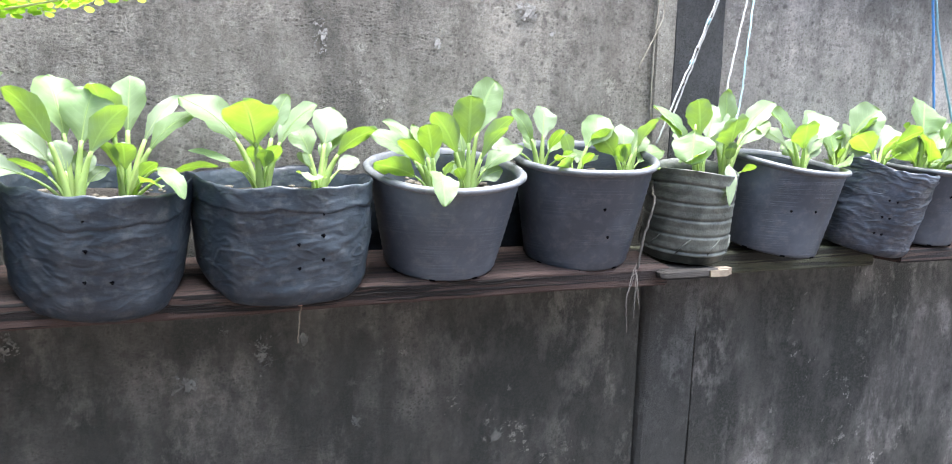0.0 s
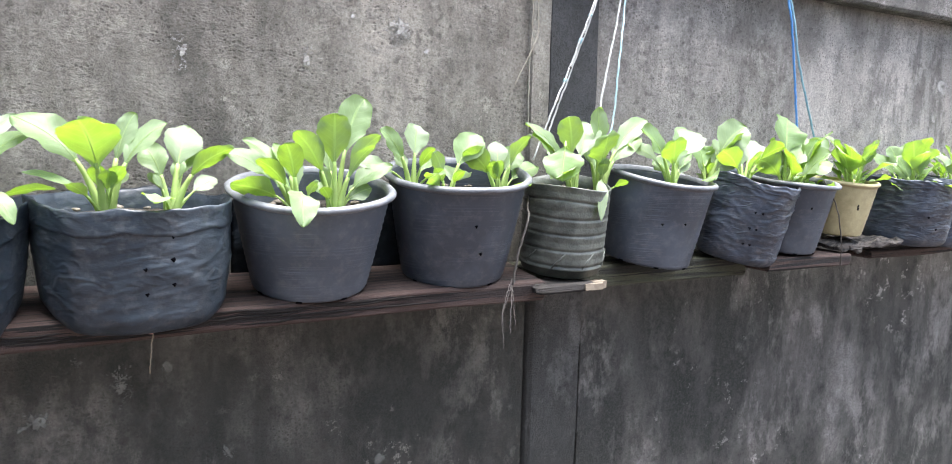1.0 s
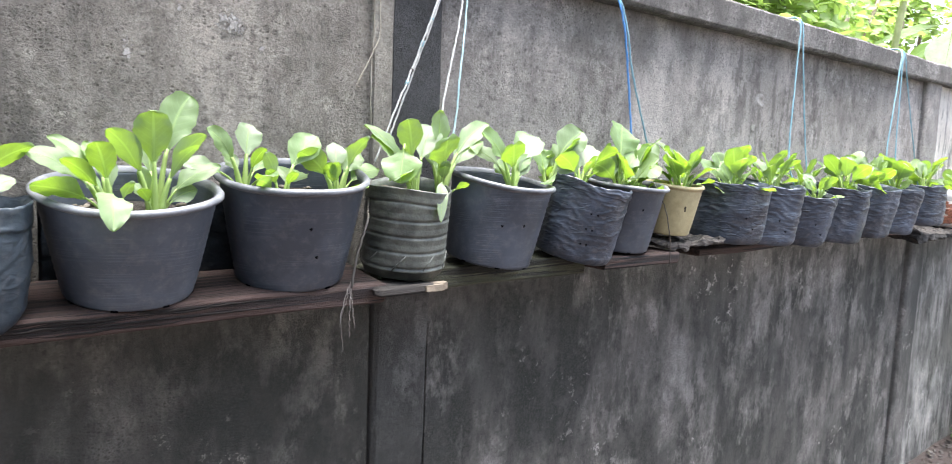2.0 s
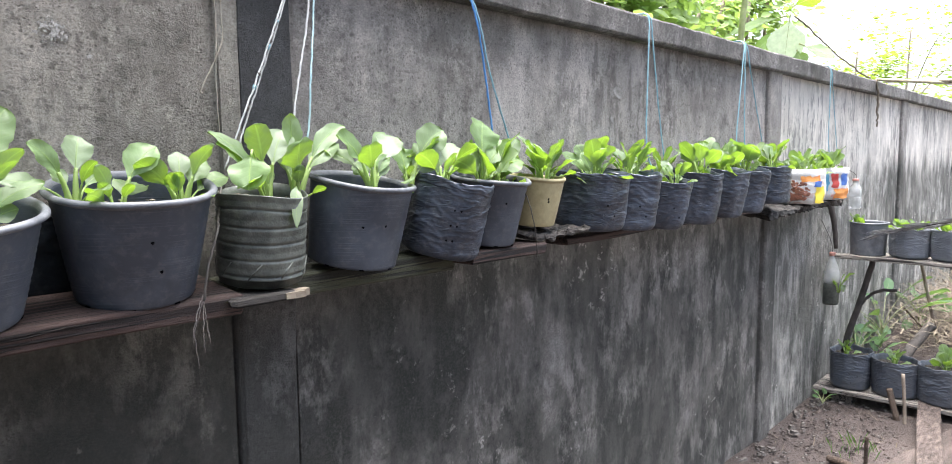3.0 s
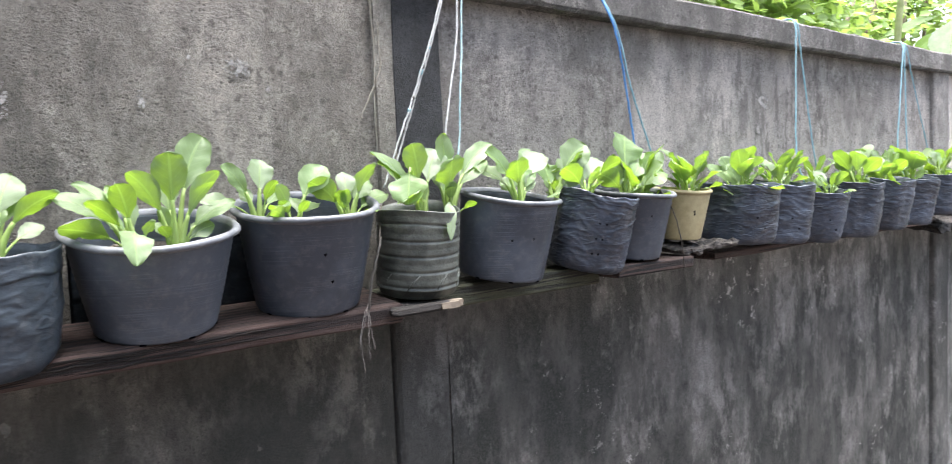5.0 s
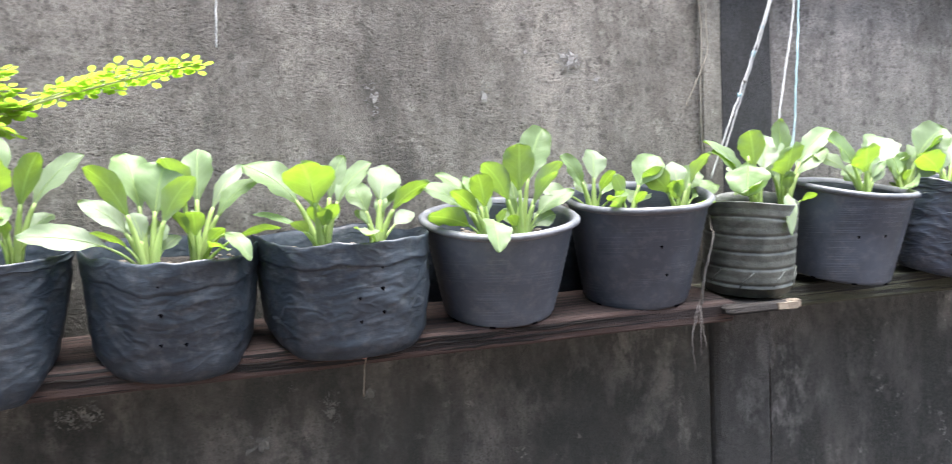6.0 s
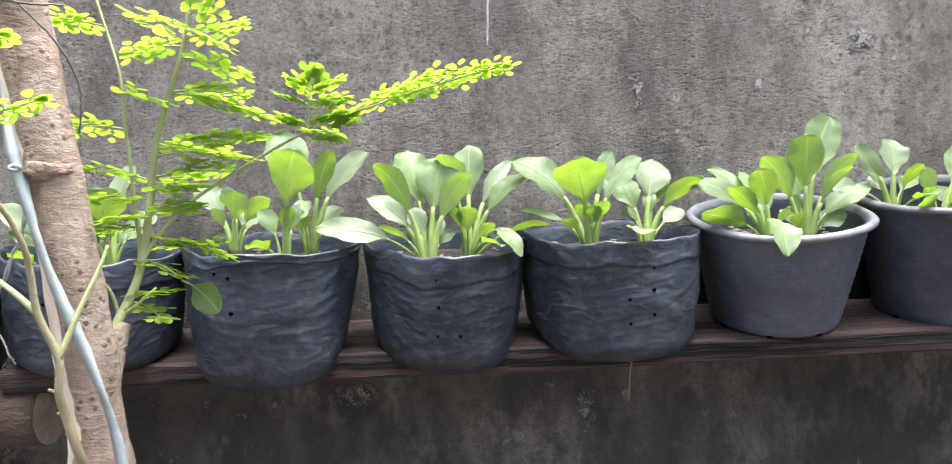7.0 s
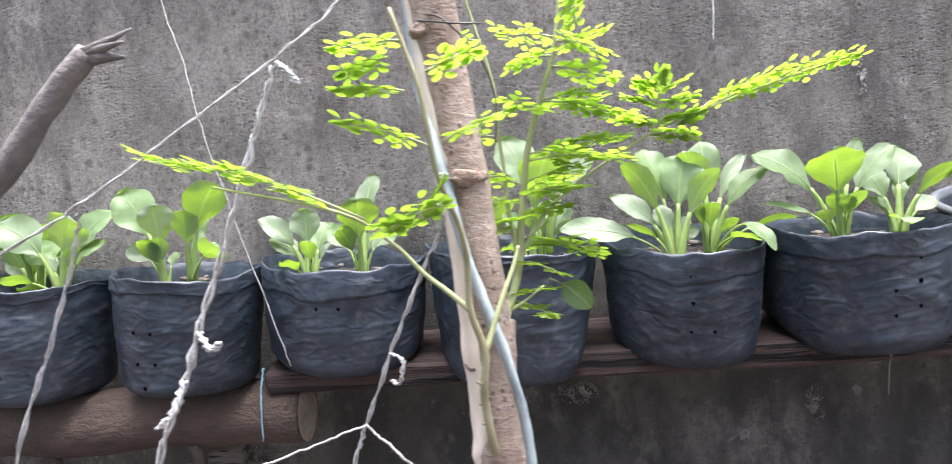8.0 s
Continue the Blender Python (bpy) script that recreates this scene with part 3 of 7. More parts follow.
plank("shelf_board", (3.50, 1.13, SHELF - 0.066), (4.62, 1.27, SHELF - 0.034), M_DARKWOOD, "knotty dark grey board below the printed sacks", (60, 6, 2), 0.016, 37, roll=6, chips=0.014)


M_SPLIT = plain("dark_split", (0.008, 0.006, 0.005), (0.016, 0.012, 0.010), 1.0, 40, 120, 0.0)
red_board = bpy.data.objects["shelf_board"]
split_rng = random.Random(41)
for k in range(17):
    x0, z0 = split_rng.uniform(-0.55, 0.5), SHELF - 0.010 - 0.024 * split_rng.random()
    far = split_rng.uniform(0.12, 0.42)
    pts = [Matrix.Translation(-red_board.location) @ Vector((x0 + far * j / 14, 1.1125 + 0.001 * math.sin(j), z0 + 0.0035 * noise.noise(Vector((x0 * 9 + j * 0.45, k, 0))))) for j in range(15)]
    bm = bmesh.new()
    tube(bm, pts, [0.0004 + 0.0017 * math.sin(math.pi * (j + 0.3) / 14.6) for j in range(15)], 5)
    part("split", bm, M_SPLIT, red_board)


# ---- pots and bags ----
M_LITTER = plain("dry_litter", (0.07, 0.058, 0.046), (0.22, 0.19, 0.15), 0.9, 40, 120, 0.6)


def soil(parent, r, z):
    bm = bmesh.new()
    lathe(bm, [(0.001, z + 0.004), (0.35 * r, z + 0.006), (0.7 * r, z), (r, z - 0.004)], 20,
          lambda a, zz, rr: (rr, zz + 0.006 * noise.noise(Vector((9 * rr * math.cos(a) / r, 9 * rr * math.sin(a) / r, r * 50)))))
    bed = part("soil", bm, M_SOIL, parent, "dark crumbly potting soil")
    rng = random.Random(int(parent.location.x * 1000) + int(r * 9000))
    bm = bmesh.new()
    for _ in range(26):
        a, far, size = rng.uniform(0, 6.28), 0.92 * r * math.sqrt(rng.random()), rng.uniform(0.0025, 0.0075)
        lump = bmesh.ops.create_icosphere(bm, subdivisions=1, radius=1.0)["verts"]
        turn = Matrix.Rotation(rng.uniform(0, 3), 3, "Z")
        for v in lump:
            v.co = turn @ Vector((1.4 * size * v.co.x, 0.9 * size * v.co.y, 0.6 * size * v.co.z)) * (1 + 0.5 * noise.noise(v.co * 2 + Vector((a, far * 50, 0)))) + Vector((far * math.cos(a), far * math.sin(a), z + 0.004))
    tagged(part("soil_litter", bm, M_LITTER, bed, "dry leaf bits and crumbs on the soil"), kind="stuff")
    return bed


def holes(parent, spots, surface):
    """Punched holes as dark discs; spots are rows of (angle, height)."""
    bm = bmesh.new()
    lathe(bm, [(0.0004, 0.0006), (0.0022, 0.0006), (0.0031, -0.002)], 7, lambda a, zz, rr: (rr * (1 + 0.35 * math.sin(3 * a + 1)), zz))
    me = None
    for a, z in spots:
        r = surface(radians(a), z) + 0.0006
        if me is None:
            ob = part("hole", bm, M_HOLE, parent)
            me = ob.data
        else:
            ob = new("hole", me)
            ob.parent = parent
        ob.matrix_local = (Matrix.Translation((r * math.cos(radians(a)), r * math.sin(radians(a)), z))
                           @ Matrix.Rotation(radians(a), 4, "Z") @ Matrix.Rotation(radians(90), 4, "Y"))


def grow_bag(at, r, height, label, seed, collar=0.03, film=None, spots=(), lean=(0, 0), group="plant bags on the shelf", sag=0.0, foot=0.95, fine=1.0, crumple=None):
    """A film bag of soil: folded collar, sharply creased sides, softly rounded foot. r is the radius at the top."""
    x, y, z = at
    film = film or (M_BAGCREASED if x > 1.4 else M_BAG)
    crumple = crumple or (1.15 if x > 1.4 else 0.62)
    if -0.6 < x < 0.5:
        sag, height, z = sag + SHELF - z, height - (SHELF - z), SHELF
    bag = thing("grow_bag", (x, y, z), label, "plant bag", group)

    # the film was a flat bag: creases drape between the two side seams, and the seams stand up at the mouth
    drape = 0.062 if x < 1.4 else 0.03
    seam = 0.010 if x < 1.4 else 0.004

    def form(a, zz, rr):
        ca, sa = math.cos(a), math.sin(a)
        fold = 0.003 * noise.noise(Vector((ca * 1.1 + seed, sa * 1.1, zz * 24))) + 0.006 * noise.noise(Vector((ca * 2.2, sa * 2.2, seed + 3)))
        for tight, tall, amp in ((0.7, 36, 0.0022), (1.2, 72, 0.0022), (2.3, 120, 0.0016)):
            slant = 1.6 * noise.noise(Vector((ca * 1.2, sa * 1.2, seed + tall)))
            w = Vector((ca * tight + seed, sa * tight, (zz - drape * (0.3 + 0.7 * zz / height) * ca * ca) * tall + slant))
            w += 0.45 * Vector(noise.noise_vector(w * 0.45))
            patch = 0.25 + 1.1 * max(0.0, 0.35 + noise.noise(Vector((ca * 1.5 + 9, sa * 1.5 + tall, zz * 13 + seed))))
            fold += crumple * amp * patch * (max(0.0, 1 - 5.5 * abs(noise.noise(w))) ** 1.6 - 0.06)
        u = max(0.0, min(1.0, zz / height))
        loose = 0.6 + 0.6 * u
        k = rr / r
        wide = 1 + 0.04 * math.cos(2 * (a - seed)) + 0.025 * math.cos(4 * a + seed)
        rim = 0.007 * noise.noise(Vector((ca * 1.8, sa * 1.8, seed + 7))) + 0.003 * noise.noise(Vector((ca * 5, sa * 5, seed)))
        pinch = ca ** 12 * (0.6 + 0.5 * noise.noise(Vector((seed, 2 * ca, 1))))
        rim += seam * pinch * u ** 5
        fold += 0.5 * seam * ca ** 30 * u ** 3
        return rr * wide + fold * loose * min(1, 3 * k), zz + rim * u * u - sag * max(0.0, min(1.0, (-sa - 0.05) / 0.6)) * (1 - u) ** 2

    def side(u):
        return r * (foot + (1 - foot) * u ** 0.8 + 0.022 * math.sin(math.pi * u))

    bm = bmesh.new()
    prof = [(0.02 * r, 0.0), (0.80 * foot * r, 0.001), (0.90 * foot * r, 0.003), (0.965 * foot * r, 0.008), (side(0.08), 0.016)]
    n = int(60 * fine)
    for k in range(1, n + 1):
        u = k / n
        prof.append((side(0.08 + 0.92 * u), 0.022 + (height - 0.022) * u))
    top = prof[-1][0]
    prof += [(top - 0.0006, height + 0.0008), (top - 0.0016, height + 0.0002), (top - 0.004, height - 0.012), (top - 0.009, height - 0.028), (top - 0.013, height - 0.045)]
    lathe(bm, prof, int(150 * fine), form)
    part("film", bm, film, bag)
    if collar:
        bm = bmesh.new()
        prof = [(top - 0.0012, height + 0.0012), (top + 0.0004, height + 0.0018), (top + 0.0014, height - 0.001)]
        for k in range(1, 9):
            prof.append((top + 0.0014 + 0.0008 * (k / 8) ** 3, height - collar * k / 8))
        prof.append((top + 0.0002, height - collar - 0.001))
        lathe(bm, prof, int(130 * fine), lambda a, zz, rr: (form(a, zz, rr)[0], form(a, zz, rr)[1] + (0.45 * seam * math.cos(a) ** 2 + 0.008 * noise.noise(Vector((math.cos(a) * 1.5 + seed, math.sin(a) * 1.5, 4))) + 0.0025 * noise.noise(Vector((math.cos(a) * 6 + seed, math.sin(a) * 6, 4)))) * (height - zz) / collar))
        part("folded_collar", bm, film, bag)
    soil(bag, top - 0.006, height - 0.026)
    holes(bag, spots, lambda a, zz: form(a, zz, side(zz / height))[0])
    bag.matrix_world = pose(x, y, z, lean[0], lean[1], 0)
    return bag


def nursery_pot(at, r, height, label, taper=0.76, marks=(), material=None, rim=None, lean=(0, 0), group="plant pots on the shelf", lip=0.008, notches=8):
    """A moulded pot: rolled rim, tapered sides with fine rings, foot with drain notches."""
    pot = thing("plant_pot", at, label, "plant pot", group)
    material, rim = material or M_POT, rim or M_RIM
    ro, rb = r - lip, r * taper

    def side(zz):
        return rb + (ro - rb) * min(1, zz / height) ** 0.9

    prof = [(0.01, 0.006), (rb * 0.9, 0.006), (rb * 0.93, 0.0), (rb, 0.002)]
    for k in range(1, 27):
        zz = height * 0.96 * k / 26
        prof.append((side(zz) + (0.0006 if k % 2 else -0.0003), zz))
    inner = [(side(zz) - 0.004 + (0.0014 if k % 2 else -0.001), zz) for k, zz in ((k, height - 0.0045 * k) for k in range(1, 16))]
    bm = bmesh.new()
    lathe(bm, prof + [(ro, height * 0.985)] + [(a, b) for a, b in inner], 56)
    part("body", bm, material, pot)
    bm = bmesh.new()
    prof = [(ro - 0.005, height - 0.006), (ro - 0.003, height + 0.001), (ro + 0.001, height + 0.003), (r - 0.003, height + 0.0025),
            (r, height - 0.0005), (r, height - 0.0045), (r - 0.0015, height - 0.006), (ro + 0.001, height - 0.0065), (ro - 0.001, height - 0.010)]
    lathe(bm, prof, 64, lambda a, zz, rr: (rr + 0.0012 * noise.noise(Vector((4 * math.cos(a), 4 * math.sin(a), zz * 20 + at[0]))), zz + 0.0012 * math.sin(3 * a + at[0] * 9)))
    part("rim", bm, rim, pot)
    soil(pot, side(height - 0.042) - 0.005, height - 0.045)
    holes(pot, marks, lambda a, zz: side(zz))
    for k in range(notches):
        a = 2 * math.pi * (k + 0.4) / 8
        block("drain_notch", (-0.0045, -0.0015, -0.002), (0.0045, 0.0015, 0.0008), M_HOLE, pot).matrix_local = (
            Matrix.Rotation(a, 4, "Z") @ Matrix.Translation((0, -rb - 0.0002, 0.003)))
    pot.matrix_world = pose(*at, lean[0], lean[1], 0)
    return pot


def bottle_planter():
    """The cut foot of a large water bottle, ribbed all round."""
    pot = thing("bottle_planter", (1.004, 1.176, SHELF - 0.008), "cut-off ribbed water bottle filmed with grey-green algae", "planter")
    h, r = 0.168, 0.080
    bm = bmesh.new()
    prof = [(0.01, 0.01), (0.045, 0.006), (0.06, 0.0), (0.074, 0.006), (0.079, 0.02)]
    z = 0.02
    while z < h:
        u = (z - 0.012) % 0.029 / 0.029
        prof.append((r + 0.001 * math.sin(math.pi * u) - 0.0026 * math.exp(-((u - 0.5) / 0.09) ** 2), z))
        z += 0.0012
    prof += [(r - 0.001, h), (r - 0.003, h), (r - 0.004, h - 0.02), (r - 0.004, h - 0.05)]
    lathe(bm, prof, 48, lambda a, zz, rr: (rr * (1 + 0.012 * math.cos(4 * a)) + 0.0015 * noise.noise(Vector((2 * math.cos(a), 2 * math.sin(a), zz * 9))), zz + (0.005 * math.sin(2 * a) if zz > h - 0.03 else 0)))
    part("body", bm, M_BOTTLE, pot)
    soil(pot, r - 0.005, h - 0.02)
    for k in range(9):
        bm = bmesh.new()
        tube(bm, [(-0.012, 0, -0.016), (0, -0.001, 0), (0.012, 0, 0.014)], [0.0012, 0.0018, 0.0012], 5)
        part("moulded_rib", bm, M_BOTTLE, pot).matrix_local = Matrix.Rotation(2 * math.pi * k / 9, 4, "Z") @ Matrix.Translation((0, -r + 0.0005, 0.037))
    pot.matrix_world = pose(1.004, 1.176, SHELF - 0.008, 7, -1, 0)
    return pot


BAG = "black plastic film plant bag with wrinkled sides on the shelf"
LEFT = "black film plant bag with folded collar"
grow_bag((-1.18, 1.155, 1.235), 0.110, 0.172, LEFT + " resting on a log", 2.2, 0.02, lean=(2, 4), foot=0.92)
grow_bag((-0.945, 1.152, 1.233), 0.110, 0.172, LEFT + " resting on a log", 5.1, 0.015, spots=[(-96, 0.06), (-84, 0.05)], lean=(2, 4), foot=0.92)
grow_bag((-0.702, 1.151, 1.232), 0.110, 0.170, LEFT + " resting on a log", 8.3, 0.02, spots=[(-105, 0.10), (-92, 0.098), (-104, 0.055), (-90, 0.055), (-100, 0.02)], lean=(1, 4), foot=0.92)
grow_bag((-0.461, 1.162, 1.248), 0.115, 0.152, LEFT + " and one long crease", 11.9, 0.035, spots=[(-95, 0.09), (-80, 0.09)], lean=(3, 4), foot=0.95)
grow_bag((-0.212, 1.160, 1.235), 0.123, 0.168, "wide black film plant bag with rows of punched holes", 14.2, 0.012, spots=[(-108, 0.12), (-100, 0.115), (-107, 0.075), (-99, 0.07), (-106, 0.04), (-98, 0.035)], sag=0.016, lean=(3, 3), foot=0.88)
grow_bag((0.037, 1.170, 1.240), 0.111, 0.156, LEFT + " and shiny creases", 17.7, 0.032, spots=[(-95, 0.105), (-94, 0.07), (-95, 0.03), (-80, 0.03)], sag=0.008, lean=(6, 2), foot=0.94)
grow_bag((0.272, 1.163, 1.245), 0.120, 0.155, LEFT + " and punched holes", 21.3, 0.030, spots=[(-72, 0.105), (-88, 0.065), (-72, 0.075), (-87, 0.032), (-71, 0.042)], sag=0.010, lean=(3, 0), foot=0.94)
nursery_pot((0.525, 1.187, SHELF), 0.127, 0.156, "grey-black plastic nursery pot with a pale scuffed rim", 0.69, (), M_POTGREY, M_RIMPALE, lean=(11.3, -1.9))
nursery_pot((0.784, 1.196, SHELF), 0.127, 0.178, "grey-black plastic nursery pot with fine rings", 0.70, [(-100, 0.115), (-92, 0.065)], lean=(10, -3))
bottle_planter()
nursery_pot((1.220, 1.180, SHELF + 0.004), 0.112, 0.170, "grey-black plastic nursery pot with a row of drain holes", 0.80, [(-122, 0.09), (-95, 0.095)], lean=(9.2, 3.5))
grow_bag((1.477, 1.186, SHELF - 0.005), 0.094, 0.182, "dark blue-black film bag with punched holes on a short plank", 24.4, 0.02, spots=[(-125, 0.12), (-115, 0.12), (-126, 0.085), (-117, 0.085), (-128, 0.05), (-119, 0.05)], lean=(13, 5), foot=0.98)
nursery_pot((1.630, 1.172, SHELF + 0.006), 0.102, 0.160, "smaller grey-black plastic nursery pot", 0.72, [(-110, 0.11)], lean=(7, 0.7))
nursery_pot((1.818, 1.160, SHELF + 0.034), 0.078, 0.127, "small yellowed plastic pot with a dark scorch mark", 0.68, (), M_YELLOW, M_YELLOW, lip=0.004, notches=0, lean=(4, 0.7))
scorch = bmesh.new()
lathe(scorch, [(0.0004, 0.0008), (0.0022, 0.0008), (0.0034, -0.002)], 14, lambda a, zz, rr: (rr * (1 + 0.5 * noise.noise(Vector((2 * math.cos(a), 2 * math.sin(a), 1)))), zz))
for v in scorch.verts:
    v.co.x *= 3.0
    v.co.y += 0.12 * v.co.x
part("scorch_mark", scorch, M_SPLIT, bpy.data.objects["plant_pot.004"], "long dark scorch mark").matrix_local = Matrix.Rotation(radians(-112), 4, "Z") @ Matrix.Translation((0.0655, 0, 0.072)) @ Matrix.Rotation(radians(97), 4, "Y")
FAR = [(2.090, 1.163, 1.264, 0.106, 0.165, 4, 0.93, 27.1), (2.288, 1.165, 1.250, 0.102, 0.176, 5, 0.92, 30.6), (2.518, 1.178, 1.240, 0.102, 0.164, 10, 0.92, 33.3), (2.767, 1.170, 1.232, 0.100, 0.186, 6, 0.94, 36.9),
       (3.016, 1.176, 1.241, 0.101, 0.182, 8, 0.94, 40.2), (3.243, 1.175, 1.244, 0.101, 0.178, 8, 0.94, 43.8), (3.521, 1.155, 1.260, 0.100, 0.160, 0, 0.94, 47.5)]
for fx, fy, fz, fr, fh, fl, ff, fs in FAR:
    grow_bag((fx, fy, fz), fr, fh, BAG, fs, 0.02, spots=[(-120, 0.08), (-105, 0.05)] if fs < 35 else (), lean=(fl, 0), foot=ff, fine=0.8)


def film_sheet():
    """A crumpled black sheet added behind the pots, which darkens the gaps between them."""
    sheet = thing("film_sheet", (0.42, 1.272, SHELF), "crumpled black sheet that fills the gaps behind the pots", "plastic sheet")
    bm = bmesh.new()
    grid = []
    for i in range(49):
        column = []
        for j in range(19):
            x, z = 0.30 * i / 48, 0.125 * j / 18
            z += (0.010 * noise.noise(Vector((x * 18, 3, 0))) + 0.004 * noise.noise(Vector((x * 60, 7, 0)))) * (j / 18) ** 3
            ridge = max(0.0, 1 - 4 * abs(noise.noise(Vector((x * 22, 1.5, z * 34))))) ** 1.5
            column.append(bm.verts.new((x, 0.006 * noise.noise(Vector((x * 9, 0, z * 11))) - 0.004 * ridge, z)))
        grid.append(column)
    for a, b in zip(grid, grid[1:]):
        for j in range(18):
            bm.faces.new((a[j], b[j], b[j + 1], a[j + 1]))
    bmesh.ops.solidify(bm, geom=list(bm.faces), thickness=0.0015)
    part("film", bm, M_BAG, sheet)
    return sheet


film_sheet()


# ---- leafy plants ----
def leaf_mesh(bm, base, tip, width, petiole=0.4, wave=0.0, stalk=0.0028, seed=0.0, steps=15, stem=None, arch=None):
    """One spoon-shaped leaf from base to tip on an arching stalk; its upper face looks up."""
    base, tip = Vector(base), Vector(tip)
    d = tip - base
    size = d.length
    up = Vector((0, 0, 1))
    flat = 1 - abs(d.normalized().z)
    across = Vector((d.x, d.y, 0))
    if d.z > 0.05:
        tip = tip + 0.10 * across - Vector((0, 0, 0.03 * size))
        mid = base + 0.22 * across + Vector((0, 0, d.z * (0.74 + 0.30 * flat)))
    else:
        mid = base + 0.48 * d + up * size * (0.10 + 0.26 * flat) - 0.10 * flat * across
    if d.z < 0.02:
        mid.z = max(mid.z, base.z + 0.085)
        mid += 0.18 * across
    if arch is not None:
        mid = base + 0.5 * d + arch * up
    at = lambda s: (1 - s) ** 2 * base + 2 * s * (1 - s) * mid + s * s * tip
    out = Vector((d.x, d.y, 0.0))
    out = out.normalized() if out.length > 0.004 else Vector((0, -1, 0))
    rng = random.Random(int(1000 * (seed + 3 * size)))
    facing = Vector((rng.uniform(-0.55, 0.55), 0, rng.uniform(-0.1, 0.5))) + Vector((0.25 * out.x, -0.75 if d.y >= -0.004 or d.z < 0.02 else 0.8, 0.75)) - 0.25 * out
    rows, lifts, levels = [], [], []
    for k in range(steps + 1):
        u = 1 - (1 - k / steps) ** 1.6
        s = petiole + (1 - petiole) * u
        along = (at(min(1, s + 0.03)) - at(max(0, s - 0.03))).normalized()
        face = (facing - facing.dot(along) * along).normalized()
        side = along.cross(face).normalized()
        w = width / 2 * max(0.03, (math.sin(math.pi * min(1, 0.01 + 0.99 * u) ** 1.18)) ** 0.59) * (1 if u < 0.999 else 0.1)
        if u < 0.36:
            w *= 0.22 + 2.17 * u
        c = at(s)
        lifts.append(face)
        edge = lambda q: 1 + abs(q) ** 3 * (0.10 * noise.noise(Vector((5.5 * u, 2 * q, seed * 1.7))) + 0.035 * math.sin(38 * u + 2 * q + seed))
        rows.append([bm.verts.new(c + side * (w * q * edge(q)) + face * (w * (0.17 * abs(q) ** 1.3 - 0.03) + wave * width * abs(q) ** 1.5 * (math.sin(9 * u + 3 * q + seed) + 0.45 * math.sin(21 * u - 4 * q + 2 * seed)))) for q in (-1, -0.68, -0.34, 0, 0.34, 0.68, 1)])
        levels.append(u)
    blade_uv = bm.loops.layers.uv.get("blade") or bm.loops.layers.uv.new("blade")
    for (a, b), (u0, u1) in zip(zip(rows, rows[1:]), zip(levels, levels[1:])):
        for j in range(6):
            f = bm.faces.new((a[j], a[j + 1], b[j + 1], b[j]))
            for loop, at_uv in zip(f.loops, ((j / 6, u0), ((j + 1) / 6, u0), ((j + 1) / 6, u1), (j / 6, u1))):
                loop[blade_uv].uv = at_uv
    spine = [r[3].co + 0.0004 * lift for r, lift in zip(rows, lifts)]
    first = len(bm.faces)
    own = stem is not None
    if own:
        bm, first = stem, 0
    tube(bm, spine[:-2], [0.0006 * width / 0.05 * (1 - 0.9 * k / len(spine)) for k in range(len(spine) - 2)], 4)
    steps2 = 7
    pts = [at((petiole + 0.05) * k / steps2) for k in range(steps2 + 1)]
    tube(bm, pts, [stalk * (1.35 - 0.75 * k / steps2) for k in range(steps2 + 1)], 5)
    bm.faces.ensure_lookup_table()
    if not own:
        for f in bm.faces[first:]:
            f.material_index = 1


PLANTS = 0


def pak_choi(at, leaves, label="young pak choi seedling with pale stalks and spoon-shaped leaves", group="leafy seedlings"):
    """A rosette: each leaf is a part; leaves are rows of (dx, dy, dz, width) from the base."""
    global PLANTS
    PLANTS += 1
    plant = thing("pak_choi", at, label, "seedling", group)
    rng = random.Random(PLANTS)
    small = [(f * math.cos(a), f * math.sin(a), rng.uniform(0.015, 0.05), rng.uniform(0.016, 0.026)) for f, a in ((rng.uniform(0.02, 0.045), rng.uniform(0, 6.28)) for _ in range(3))]
    for k, (dx, dy, dz, w) in enumerate([*leaves, *small]):
        bm, rib = bmesh.new(), bmesh.new()
        a = math.atan2(dy, dx)
        leaf_mesh(bm, (0.005 * math.cos(a), 0.005 * math.sin(a), -0.032), (dx, dy - (0.012 if dz < 0.012 and dy < -0.03 else 0.0), dz + 0.006), (1.12 if dz > 0.03 else 0.92) * w, 0.38 if dz > 0.03 else 0.44, 0.06, 0.0045 if dz > 0.05 else 0.0022, seed=k + PLANTS, stem=rib)
        part("stalk", rib, M_STALK, part("leaf", bm, M_PAK, plant), "pale green stalk and midrib")
    return plant


def rosette(rng, n, size):
    rows = []
    for k in range(n):
        a = 2.4 * k + rng.uniform(-0.5, 0.5)
        rise = rng.uniform(0.45, 1.0) if k < 0.7 * n else rng.uniform(-0.05, 0.3)
        far = rng.uniform(0.35, 0.7) * size * (1.25 - 0.5 * rise)
        rows.append((far * math.cos(a), far * math.sin(a), rise * size, rng.uniform(0.32, 0.48) * size))
    return rows



# ---- flaked patches on the wall ----
M_FLAKE = plain("flaked_pale_skim", (0.25, 0.235, 0.215), (0.46, 0.44, 0.415), 0.9, 90, 260, 0.5)

# flakes lower than the shelf get this darker tone
M_FLAKELOW = plain("dark_low_skim", (0.10, 0.10, 0.088), (0.20, 0.195, 0.175), 0.9, 60, 160, 0.5)


